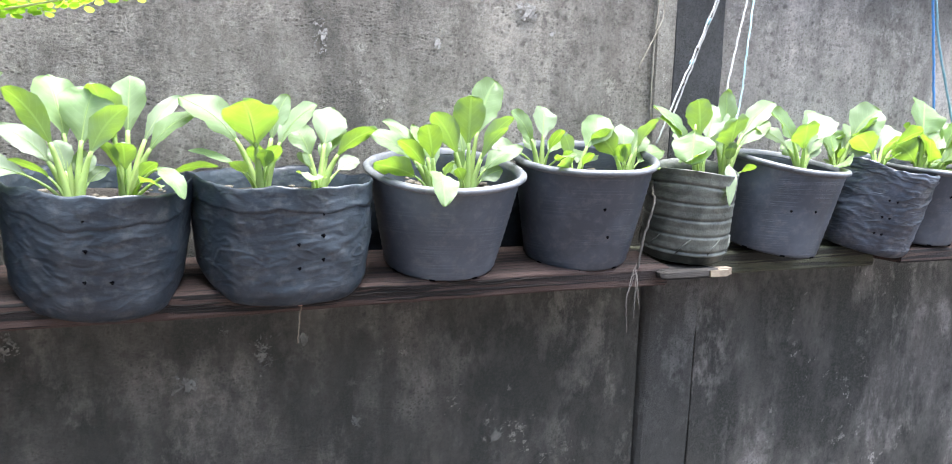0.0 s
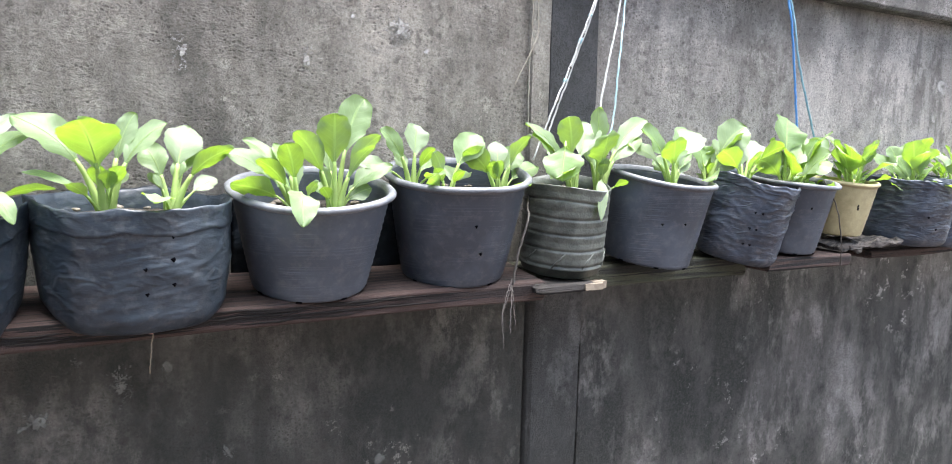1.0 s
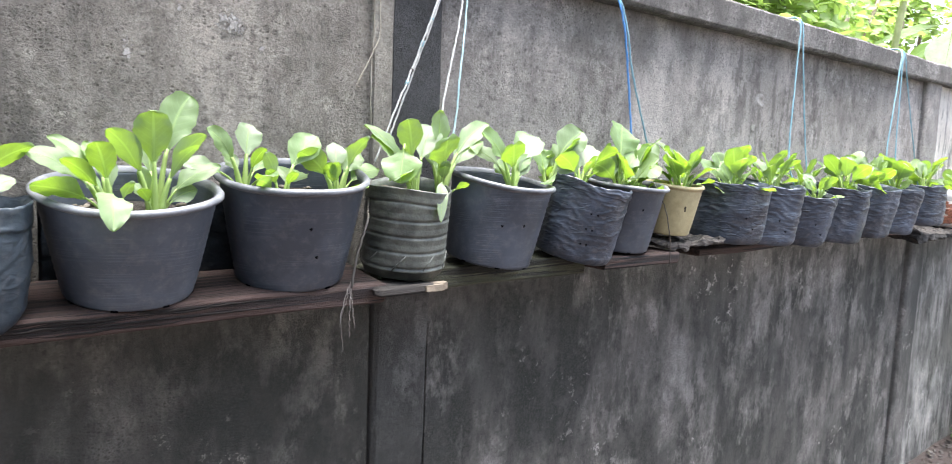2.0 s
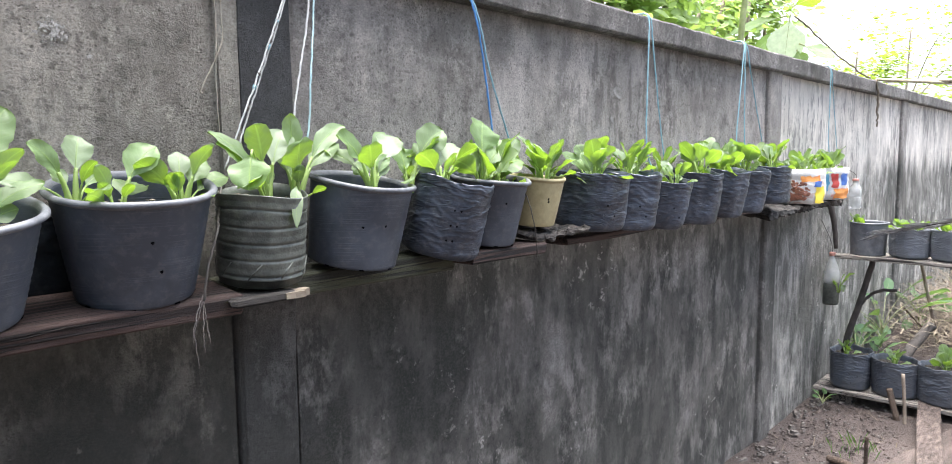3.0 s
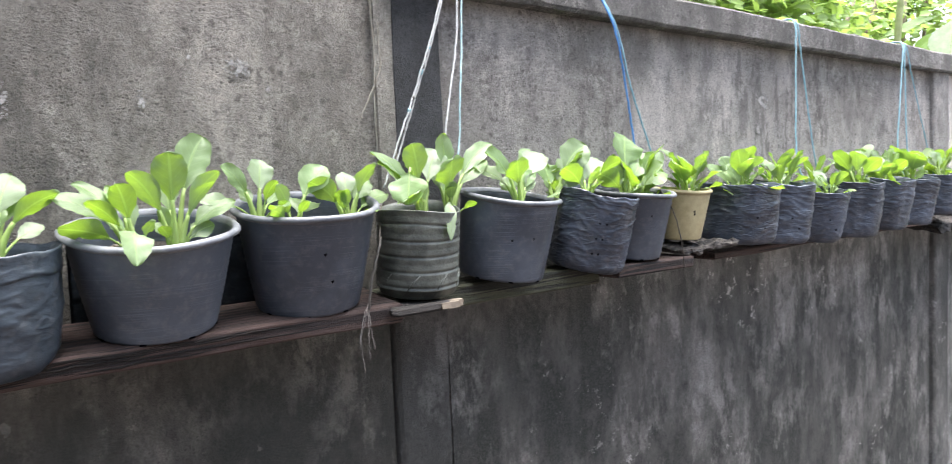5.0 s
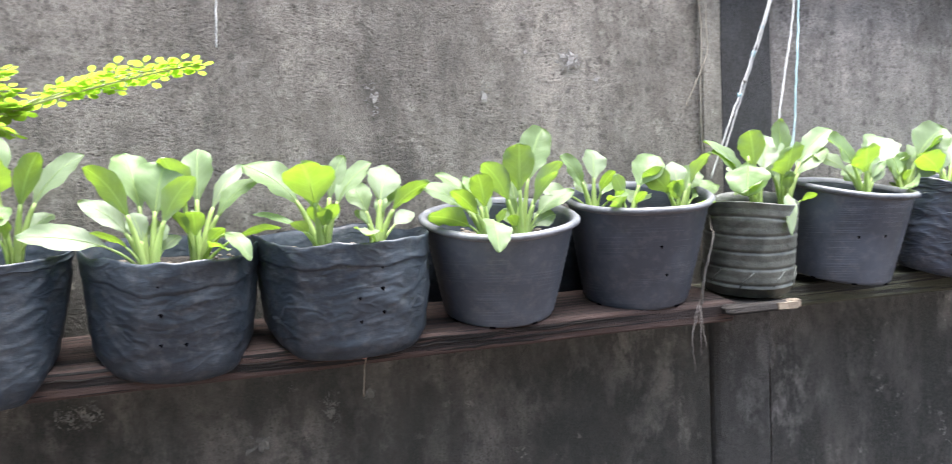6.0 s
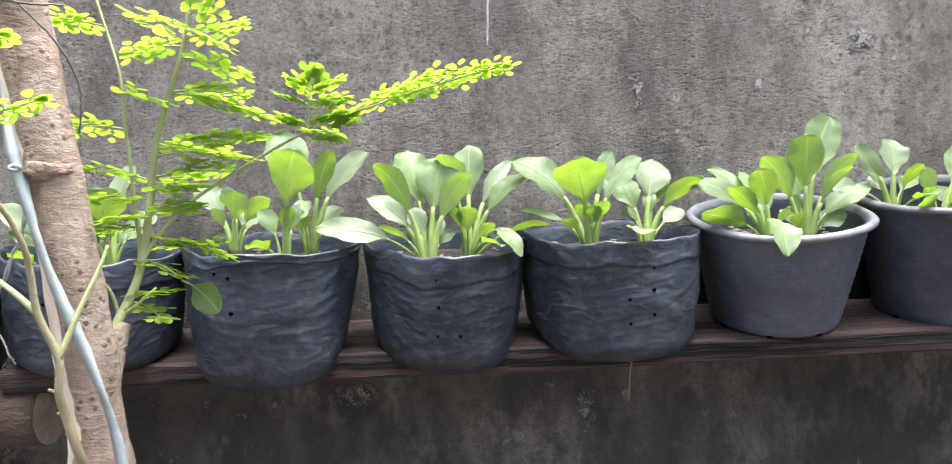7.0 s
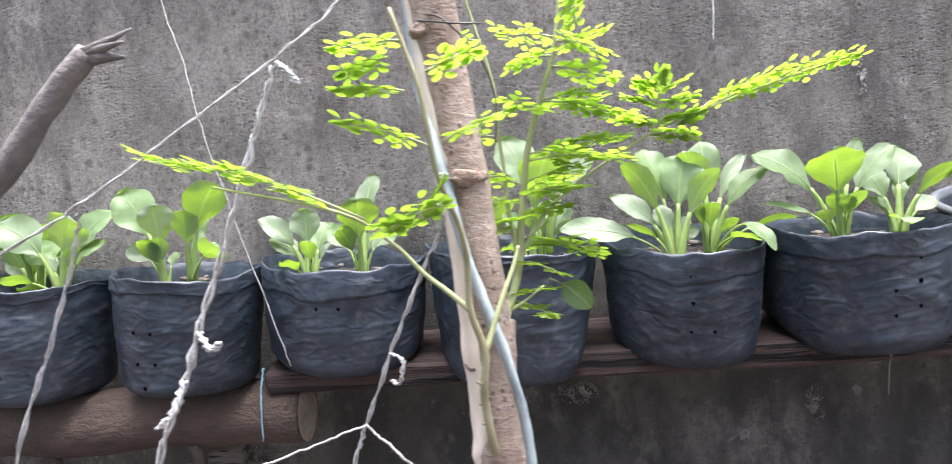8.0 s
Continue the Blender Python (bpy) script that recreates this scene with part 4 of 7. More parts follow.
def flake(x, z, wide, tall, seed):
    """A thin ragged remnant of pale skim coat."""
    bm = bmesh.new()
    step, verts = 0.0013, {}

    def corner(i, j):
        if (i, j) not in verts:
            verts[i, j] = bm.verts.new((i * step + 0.0007 * noise.noise(Vector((i * 0.7, j * 0.7, seed))), 0.0, j * step + 0.0007 * noise.noise(Vector((j * 0.7, i * 0.7, seed + 5)))))
        return verts[i, j]

    n, m = int(0.7 * wide / step) + 2, int(0.7 * tall / step) + 2
    for i in range(-n, n):
        for j in range(-m, m):
            e = (i / n) ** 2 + (j / m) ** 2
            if 1.1 * e + 0.9 * noise.noise(Vector((i * 0.106, j * 0.106, seed))) + 0.75 * noise.noise(Vector((i * 0.33, j * 0.33, seed))) + 0.8 * noise.noise(Vector((i * 0.83, j * 0.83, seed))) < 0.18:
                bm.faces.new((corner(i, j), corner(i + 1, j), corner(i + 1, j + 1), corner(i, j + 1)))
    if not bm.faces:
        bm.faces.new((corner(0, 0), corner(1, 0), corner(1, 1), corner(0, 1)))
    rim = bmesh.ops.extrude_face_region(bm, geom=list(bm.faces))["geom"]
    for v in rim:
        if isinstance(v, bmesh.types.BMVert):
            v.co.y -= 0.0006
    ob = part("skim_patch", bm, M_FLAKE if z > 1.2 else M_FLAKELOW, smooth=False)
    ob.location = (x, WALL - 0.0022, z)
    return tagged(ob, "ragged pale flake of old skim coat on the wall", "wall patch", "flaked patches", "structure")


FLAKES = [(0.714, 1.685, 0.041, 0.036), (0.551, 1.626, 0.014, 0.030), (0.351, 1.609, 0.020, 0.052), (0.766, 1.652, 0.014, 0.012), (0.627, 1.698, 0.011, 0.009),
          (0.799, 1.582, 0.018, 0.012), (0.256, 1.100, 0.026, 0.055), (0.137, 1.058, 0.036, 0.030), (0.197, 1.142, 0.014, 0.020), (0.323, 1.114, 0.014, 0.030),
          (0.413, 0.960, 0.018, 0.018), (0.685, 0.896, 0.028, 0.022), (2.425, 1.603, 0.050, 0.040), (-0.115, 1.142, 0.058, 0.031), (2.441, 1.689, 0.10, 0.050)]
for k, (fx, fz, fw, ft) in enumerate(FLAKES):
    flake(fx, fz, fw, ft, 3.7 * k + 1)

pak_choi((-0.174, 1.100, 1.411), [(0.031, -0.050, 0.115, 0.055), (-0.029, -0.050, -0.007, 0.038), (0.022, 0.050, 0.047, 0.024)])
pak_choi((-0.154, 1.170, 1.411), [(-0.049, 0.050, 0.151, 0.055), (0.079, 0.030, 0.117, 0.032), (0.040, -0.020, 0.118, 0.028), (0.040, 0.030, 0.035, 0.034)])
pak_choi((-0.252, 1.140, 1.424), [(0.012, -0.030, 0.053, 0.039), (-0.053, 0.030, 0.061, 0.036), (0.016, 0.050, 0.023, 0.035), (0.056, -0.030, 0.041, 0.024)])
pak_choi((0.019, 1.080, 1.397), [(-0.027, 0.050, 0.127, 0.046), (-0.060, -0.010, 0.108, 0.030), (0.023, 0.030, 0.114, 0.055), (0.056, -0.010, 0.091, 0.031), (-0.073, 0.020, 0.064, 0.028), (-0.059, -0.010, 0.025, 0.016), (-0.138, 0.020, 0.026, 0.045), (0.033, 0.030, 0.013, 0.023)])
pak_choi((0.074, 1.130, 1.401), [(-0.032, -0.030, 0.115, 0.042), (0.006, 0.040, 0.130, 0.041), (0.080, 0.010, 0.085, 0.029), (0.063, 0.050, 0.105, 0.020), (0.039, -0.090, -0.010, 0.032), (0.066, -0.060, -0.028, 0.028), (0.109, -0.030, 0.011, 0.020)])
pak_choi((0.237, 1.100, 1.412), [(-0.091, 0.030, 0.092, 0.049), (-0.026, -0.060, 0.088, 0.063), (0.036, 0.020, 0.100, 0.024), (0.068, 0.000, 0.088, 0.038), (-0.082, 0.020, 0.022, 0.017), (-0.043, -0.040, 0.009, 0.024), (0.022, 0.050, 0.021, 0.033)])
pak_choi((0.315, 1.110, 1.414), [(0.031, 0.050, 0.082, 0.045), (0.073, -0.010, 0.055, 0.029), (-0.028, 0.030, 0.056, 0.034), (-0.030, -0.080, -0.014, 0.042), (0.063, 0.030, 0.008, 0.030), (0.044, 0.060, 0.055, 0.029)])
pak_choi((0.484, 1.100, 1.403), [(-0.096, 0.010, 0.062, 0.032), (-0.061, 0.050, 0.079, 0.027), (-0.025, -0.030, 0.075, 0.032), (-0.060, -0.020, 0.052, 0.025), (-0.023, -0.090, -0.036, 0.047), (-0.089, -0.010, 0.017, 0.048), (-0.022, 0.040, 0.073, 0.029)])
pak_choi((0.546, 1.130, 1.397), [(0.062, 0.050, 0.156, 0.050), (-0.010, -0.030, 0.127, 0.046), (-0.059, -0.010, 0.099, 0.037), (0.059, -0.020, 0.097, 0.028), (0.048, -0.030, 0.081, 0.019), (0.086, 0.000, 0.049, 0.031), (0.054, 0.000, 0.013, 0.036), (-0.002, 0.050, 0.097, 0.036)])
pak_choi((0.684, 1.150, 1.437), [(-0.053, 0.000, 0.066, 0.029), (0.025, 0.040, 0.076, 0.040), (0.019, -0.060, -0.004, 0.041), (-0.091, 0.000, 0.014, 0.039), (0.062, 0.050, 0.019, 0.029)])
pak_choi((0.732, 1.120, 1.421), [(0.067, 0.020, 0.077, 0.046), (0.054, 0.060, 0.018, 0.057), (-0.064, -0.050, 0.005, 0.026)])
pak_choi((0.842, 1.140, 1.419), [(-0.076, -0.020, 0.054, 0.037), (0.017, 0.040, 0.070, 0.032), (0.046, -0.020, 0.081, 0.045), (0.090, 0.030, 0.026, 0.048), (0.016, -0.060, -0.004, 0.034), (0.061, 0.040, 0.056, 0.037)])
pak_choi((0.995, 1.130, 1.425), [(-0.085, -0.070, 0.010, 0.059), (-0.094, 0.010, 0.097, 0.034), (-0.087, 0.000, 0.078, 0.032), (-0.031, -0.020, 0.112, 0.042), (0.063, 0.040, 0.104, 0.050), (-0.028, 0.040, 0.051, 0.031)])
pak_choi((1.071, 1.150, 1.424), [(-0.011, 0.000, 0.137, 0.039), (-0.020, -0.040, 0.081, 0.069), (0.128, 0.030, 0.119, 0.035), (0.097, 0.010, 0.082, 0.043), (-0.059, -0.070, -0.072, 0.026), (0.045, -0.030, -0.007, 0.024), (-0.028, 0.040, 0.082, 0.044)])
pak_choi((1.238, 1.130, 1.434), [(-0.039, -0.040, 0.066, 0.049), (-0.080, 0.000, 0.088, 0.049), (0.087, 0.030, 0.086, 0.056), (-0.019, 0.030, 0.032, 0.047), (0.076, 0.050, 0.096, 0.037), (-0.093, 0.020, 0.057, 0.040)])
pak_choi((1.366, 1.160, 1.433), [(0.099, 0.000, 0.105, 0.063), (0.000, 0.030, 0.063, 0.058), (-0.080, -0.080, -0.008, 0.044), (0.084, 0.040, 0.065, 0.045), (0.093, 0.020, 0.036, 0.047)])
pak_choi((1.430, 1.120, 1.435), [(-0.087, -0.020, 0.049, 0.043), (0.084, -0.020, 0.062, 0.047), (0.079, 0.040, 0.071, 0.056), (0.022, 0.040, 0.063, 0.044), (0.006, -0.040, 0.014, 0.038)])
pak_choi((1.574, 1.130, 1.421), [(0.061, 0.050, 0.142, 0.083), (-0.116, -0.030, 0.047, 0.046), (0.113, 0.020, 0.088, 0.061), (0.006, -0.040, 0.013, 0.051), (0.134, 0.000, 0.047, 0.067), (-0.014, 0.030, 0.066, 0.046)])
pak_choi((-0.492, 1.120, 1.401), [(-0.070, 0.010, 0.069, 0.029), (-0.001, 0.000, 0.079, 0.042), (-0.020, -0.050, 0.004, 0.031), (0.018, 0.040, 0.054, 0.038), (-0.061, 0.020, 0.038, 0.031)])
pak_choi((-0.421, 1.130, 1.404), [(0.019, 0.040, 0.118, 0.039), (0.013, -0.040, 0.082, 0.053), (-0.046, 0.020, 0.042, 0.034), (0.055, 0.020, 0.041, 0.037)])
pak_choi((-0.713, 1.120, 1.412), [(-0.068, 0.020, 0.112, 0.059), (0.001, -0.020, 0.091, 0.047), (-0.063, 0.020, 0.029, 0.038), (-0.018, -0.030, 0.040, 0.027)])
pak_choi((-0.675, 1.120, 1.419), [(0.057, -0.020, 0.107, 0.055), (0.012, -0.030, 0.072, 0.035), (0.089, -0.070, 0.011, 0.047), (0.004, 0.040, 0.060, 0.042)])
pak_choi((-0.878, 1.120, 1.411), [(-0.085, 0.000, 0.082, 0.055), (0.050, -0.040, 0.086, 0.054), (0.073, 0.020, 0.087, 0.044), (0.071, 0.000, 0.043, 0.036), (-0.051, -0.050, -0.004, 0.027), (-0.056, 0.030, 0.042, 0.045)])

# a hanging round leaf of the plant in the bottle planter
blade, rib = bmesh.new(), bmesh.new()
leaf_mesh(blade, (-0.056, -0.046, 0.063), (-0.080, -0.072, 0.004), 0.070, 0.10, 0.05, 0.0022, 5, stem=rib, arch=0.012)
tube(rib, curve_points([(0, 0, -0.03), (-0.03, -0.018, 0.045), (-0.048, -0.036, 0.068), (-0.057, -0.047, 0.062)], 6), 0.0022, 6)
part("stalk", rib, M_STALK, part("leaf", blade, M_PAK, bpy.data.objects["pak_choi.012"], "broad round leaf hanging over the rim"), "pale green stalk and midrib")

RNG = random.Random(7)
SEEDLINGS = [pak_choi((x, y, z), rosette(RNG, 11, s)) for x, y, z, s in
             [(2.06, 1.12, 1.40, 0.125), (2.14, 1.19, 1.40, 0.135), (2.30, 1.14, 1.405, 0.12), (2.37, 1.2, 1.405, 0.125), (2.55, 1.12, 1.385, 0.085)]]
for x, y, z, k, a in [(2.62, 1.20, 1.385, 0, 40), (2.77, 1.13, 1.405, 1, 100), (2.85, 1.2, 1.405, 2, 10), (3.0, 1.13, 1.405, 3, 70), (3.09, 1.2, 1.405, 0, 200),
                      (3.22, 1.14, 1.405, 1, 250), (3.3, 1.2, 1.405, 2, 130), (3.5, 1.13, 1.405, 1, 10), (3.6, 1.2, 1.4, 3, 300), (1.62, 1.14, 1.40, 1, 60), (1.70, 1.18, 1.40, 0, 150),
                      (1.82, 1.13, 1.40, 1, 220), (1.88, 1.17, 1.40, 3, 20), (-1.16, 1.13, 1.40, 0, 0), (-1.23, 1.19, 1.40, 1, 90), (-0.98, 1.2, 1.395, 2, 15), (1.42, 1.2, 1.41, 2, 15)]:
    copy_thing(SEEDLINGS[k], pose(x, y, z, 0, 0, a))


# ---- cords, wires and roots ----
def cord(name, runs, r, material, label, category="cord", group="", jitter=0.0008, twist=False, n=6):
    """Strands, each a run of points; every strand is a part of the thing."""
    ob = thing(name, runs[0][0], label, category, group)
    base = Vector(runs[0][0])
    for run in runs:
        pts = curve_points([Vector(p) - base for p in run], 10, jitter)
        bm = bmesh.new()
        if twist:
            for k in (0, 1):
                tube(bm, [p + r * 0.95 * Vector((math.cos(0.9 * j + math.pi * k), 0.4 * math.sin(0.9 * j + math.pi * k), 0.3 * math.sin(1.7 * j))) for j, p in enumerate(pts)],
                     [r * (0.5 + 0.5 * abs(noise.noise(p * 40))) for p in pts], n)
        else:
            tube(bm, pts, r, n)
        part("strand", bm, material, ob)
    return ob


FRONT = WALL - 0.05
ROPES = "hanging cords on the wall"
cord("rope", [[(1.165, FRONT, TOP - 0.02), (1.094, 1.22, 1.765), (1.045, 1.22, 1.645), (1.0, 1.22, 1.542), (0.965, 1.22, 1.46)],
              [(1.168, FRONT, TOP - 0.02), (1.10, 1.222, 1.765), (1.052, 1.222, 1.645), (1.01, 1.222, 1.54), (0.99, 1.22, 1.49)]], 0.0018, M_WHITECORD, "white nylon rope tied with dark bands below the wall top", "rope", ROPES)
for k, u in enumerate((0.12, 0.30, 0.36, 0.58, 0.70, 0.88)):
    band_at = Vector((1.094 - 0.094 * u, 1.221, 1.765 - 0.223 * u)) - Vector((1.165, FRONT, TOP - 0.02))
    bm = bmesh.new()
    tube(bm, [band_at + Vector((0.003 + 0.42 * h, 0, h)) for h in (0.0, 0.004 + 0.003 * (k % 3))], 0.0036, 8)
    part("band", bm, M_WIRE if k % 2 else M_CYANCORD, bpy.data.objects["rope"], "dark wrapping band")
cord("rope", [[(0.955, 1.215, 1.44), (0.91, 1.15, 1.38), (0.885, 1.11, 1.36), (0.86, 1.10, 1.30), (0.85, 1.098, 1.25)]], 0.0022, M_WIRE, "dark cord hanging beside the bottle planter", "rope", ROPES)
cord("rope", [[(1.185, FRONT, TOP - 0.01), (1.158, 1.22, 1.77), (1.13, 1.21, 1.66), (1.104, 1.2, 1.566), (1.09, 1.19, 1.45)]], 0.0021, M_WHITECORD, "white nylon rope slung over the bottle planter", "rope", ROPES)
cord("rope", [[(1.192, FRONT, TOP - 0.01), (1.171, 1.220, 1.768), (1.146, 1.200, 1.647), (1.127, 1.190, 1.524), (1.075, 1.17, 1.43)]], 0.0020, M_PALECYAN, "pale cyan nylon rope slung over the bottle planter", "rope", ROPES)
cord("rope", [[(1.60, FRONT, TOP - 0.01), (1.631, 1.2, 1.83), (1.67, 1.2, 1.68), (1.697, 1.2, 1.53), (1.70, 1.19, 1.45)]], 0.0026, M_BLUECORD, "bright blue nylon cord hanging beside the wall", "rope", ROPES)
cord("rope", [[(1.60, FRONT, TOP - 0.005), (1.64, 1.2, 1.83), (1.687, 1.2, 1.689), (1.766, 1.2, 1.515), (1.775, 1.18, 1.44)]], 0.0026, M_CYANCORD, "knotted blue-green cord hanging beside the wall", "rope", ROPES)
cord("rope", [[(1.665, 1.10, 1.43), (1.678, 1.072, 1.373), (1.715, 1.078, 1.30), (1.747, 1.095, 1.238), (1.748, 1.098, 1.222)]], 0.0014, M_WIRE, "thin grey cord that ties up a short plank", "rope", ROPES)
for top, runs in ((2.56, [2.50, 2.61]), (3.40, [3.27, 3.36, 3.56]), (4.64, [4.55, 4.70])):
    cord("rope", [[(top + 0.012 * k, WALL + 0.02, TOP + 0.004), (top + 0.012 * k, FRONT - 0.004, TOP - 0.004), (top + 0.3 * (x - top), 1.22, 1.84), (x, 1.2, 1.53), (x + 0.01, 1.18, 1.42)] for k, x in enumerate(runs)],
         0.0026, M_CYANCORD, "light blue nylon cord tied over the wall top", "rope", ROPES)
cord("dry_tendril", [[(1.0, 1.283, 1.93), (1.0, 1.272, 1.757), (0.999, 1.27, 1.702), (0.979, 1.27, 1.656), (0.952, 1.27, 1.606), (0.955, 1.27, 1.60)],
                     [(0.985, 1.28, 1.90), (0.99, 1.275, 1.75), (0.985, 1.274, 1.62), (0.99, 1.278, 1.50)]], 0.0012, M_TENDRIL, "thin dry tendril dangling against the wall", "tendril")
cord("dangling_string", [[(0.122, WALL - 0.046, TOP + STEP - 0.04), (0.119, 1.22, 1.95), (0.116, 1.2, 1.742), (0.114, 1.2, 1.70), (0.113, 1.2, 1.679)]], 0.0014, M_WHITECORD, "short grey string end dangling before the wall", "string")
cord("dangling_string", [[(0.287, 1.082, 1.236), (0.284, 1.085, 1.21), (0.281, 1.085, 1.175)], [(0.286, 1.082, 1.238), (0.28, 1.078, 1.232), (0.276, 1.076, 1.236)]], 0.0010, M_STRAW, "short grey string hanging from the red shelf board", "string")
cord("pink_tie", [[(0.276, 1.076, 1.238), (0.282, 1.074, 1.243), (0.288, 1.075, 1.238), (0.284, 1.077, 1.232), (0.277, 1.076, 1.237)]], 0.0022, M_CAP, "faded pink tie knotted at the shelf board's edge", "tie")
cord("hanging_roots", [[(0.85, 1.10, 1.26), (0.84, 1.095, 1.23), (0.832, 1.098, 1.197), (0.837, 1.10, 1.139)], [(0.85, 1.10, 1.25), (0.843, 1.09, 1.20), (0.846, 1.095, 1.165)],
                       [(0.845, 1.10, 1.25), (0.827, 1.09, 1.21), (0.825, 1.09, 1.185)], [(0.85, 1.1, 1.25), (0.852, 1.095, 1.21), (0.855, 1.092, 1.18)]], 0.0007, M_STAKE, "thin dry roots hanging below the shelf board", "roots", jitter=0.001)


# ---- log under the shelf's end ----
def log():
    ob = thing("log", (-0.53, 1.15, 1.18), "peeled round log with a sawn end carrying plant bags", "log")
    bm = bmesh.new()
    pts = [(-0.075 * k, 0.004 * math.sin(k), -0.004 * math.cos(k * 1.3)) for k in range(14)]
    rings = tube(bm, pts, [0.046] + [0.05 + 0.0025 * math.sin(2.1 * k) for k in range(13)], 20)
    for v in bm.verts:
        v.co += 0.003 * Vector(noise.noise_vector(v.co * 14))
    part("trunk", bm, M_BARELOG, ob)
    bm = bmesh.new()
    lathe(bm, [(0.001, 0.003), (0.015, 0.0025), (0.02, 0.0035), (0.033, 0.0025), (0.0445, 0.0)], 22)
    part("sawn_end", bm, M_CUTWOOD, ob, "sawn pale end grain").matrix_local = Matrix.Translation((0.001, 0, -0.004)) @ Matrix.Rotation(radians(90), 4, "Y")
    for k, x in enumerate((-0.17, -0.40, -0.72)):
        bm = bmesh.new()
        tube(bm, curve_points([(x, -0.02, -0.04), (x + 0.012, -0.025, -0.08), (x + 0.05, -0.02, -0.17)], 4), [0.011, 0.010, 0.010, 0.009, 0.009, 0.008, 0.008, 0.008, 0.007], 8)
        part("prop", bm, M_BARELOG, ob)
    cord("rope", [[(-0.575, 1.11, 1.255), (-0.578, 1.099, 1.215), (-0.582, 1.10, 1.15)]], 0.0013, M_CYANCORD, "blue-green cord tied round the log", "rope", ROPES)


log()
block("shelf_prop", (-0.72, 1.20, GROUND), (-0.66, 1.27, 1.225), M_GREYWOOD, None, "", (1, 1, 8), 0.006, 0.004)
tagged(bpy.data.objects["shelf_prop"], "rough grey post that holds the shelf's end", "post")


# ---- young moringa tree ----
def leaflet(bm, at, along, face, size):
    """One small oval leaflet, slightly cupped."""
    side = along.cross(face).normalized()
    ring = [(0.0, 0.0), (0.28, 0.26), (0.62, 0.33), (0.9, 0.22), (1.0, 0.0), (0.9, -0.22), (0.62, -0.33), (0.28, -0.26)]
    mid = bm.verts.new(at + 0.55 * size * along - 0.06 * size * face)
    vs = [bm.verts.new(at + size * (u * along + w * side)) for u, w in ring]
    for k in range(8):
        bm.faces.new((mid, vs[k], vs[(k + 1) % 8]))


def spray(bm, rng, a, b, half):
    """A flat compound leaf from a to b: pairs of pinnae along a thin rachis, each with small leaflets."""
    d = (b - a).normalized()
    up = Vector((rng.uniform(-0.15, 0.15), rng.uniform(0.10, 0.42), 1)).normalized()
    side = d.cross(up).normalized()
    up = side.cross(d).normalized()
    long = (b - a).length
    sag = 0.05 * long
    at = lambda u: a + (b - a) * u + up * (sag * math.sin(math.pi * u))
    first = len(bm.faces)
    tube(bm, [at(k / 8) for k in range(9)], [0.0011 - 0.0007 * k / 8 for k in range(9)], 4)
    bm.faces.ensure_lookup_table()
    for f in bm.faces[first:]:
        f.material_index = 1
    pairs = max(3, int(long / 0.0115))
    for k in range(pairs):
        u = 0.22 + 0.70 * k / (pairs - 1)
        for s in (-1, 1):
            reach = 0.82 * half * (0.45 + 0.75 * math.sin(math.pi * min(1.0, 0.2 + 0.72 * u))) * rng.uniform(0.7, 1.15)
            way = (s * side + rng.uniform(0.35, 0.75) * d + rng.uniform(-0.22, 0.16) * up).normalized()
            p = at(u)
            tube(bm, [p, p + 0.5 * reach * way, p + reach * way], 0.0004, 3)
            count = max(2, int(reach / 0.0058))
            across = way.cross(up).normalized()
            for m in range(count):
                q = p + way * (reach * (0.25 + 0.75 * m / count))
                for e in (-1, 1):
                    along = (e * across + rng.uniform(0.2, 0.6) * way + rng.uniform(-0.3, 0.15) * up).normalized()
                    face = (up + 0.4 * Vector((rng.uniform(-1, 1), rng.uniform(-1, 1), 0))).normalized()
                    leaflet(bm, q, along, face, rng.uniform(0.0074, 0.0108))
            leaflet(bm, p + reach * way, way, up, rng.uniform(0.0075, 0.010))
    leaflet(bm, b, d, up, 0.009)


M_SCAR = plain("brown_scar", (0.19, 0.13, 0.095), (0.32, 0.24, 0.18), 0.9, 60, 150, 0.9)


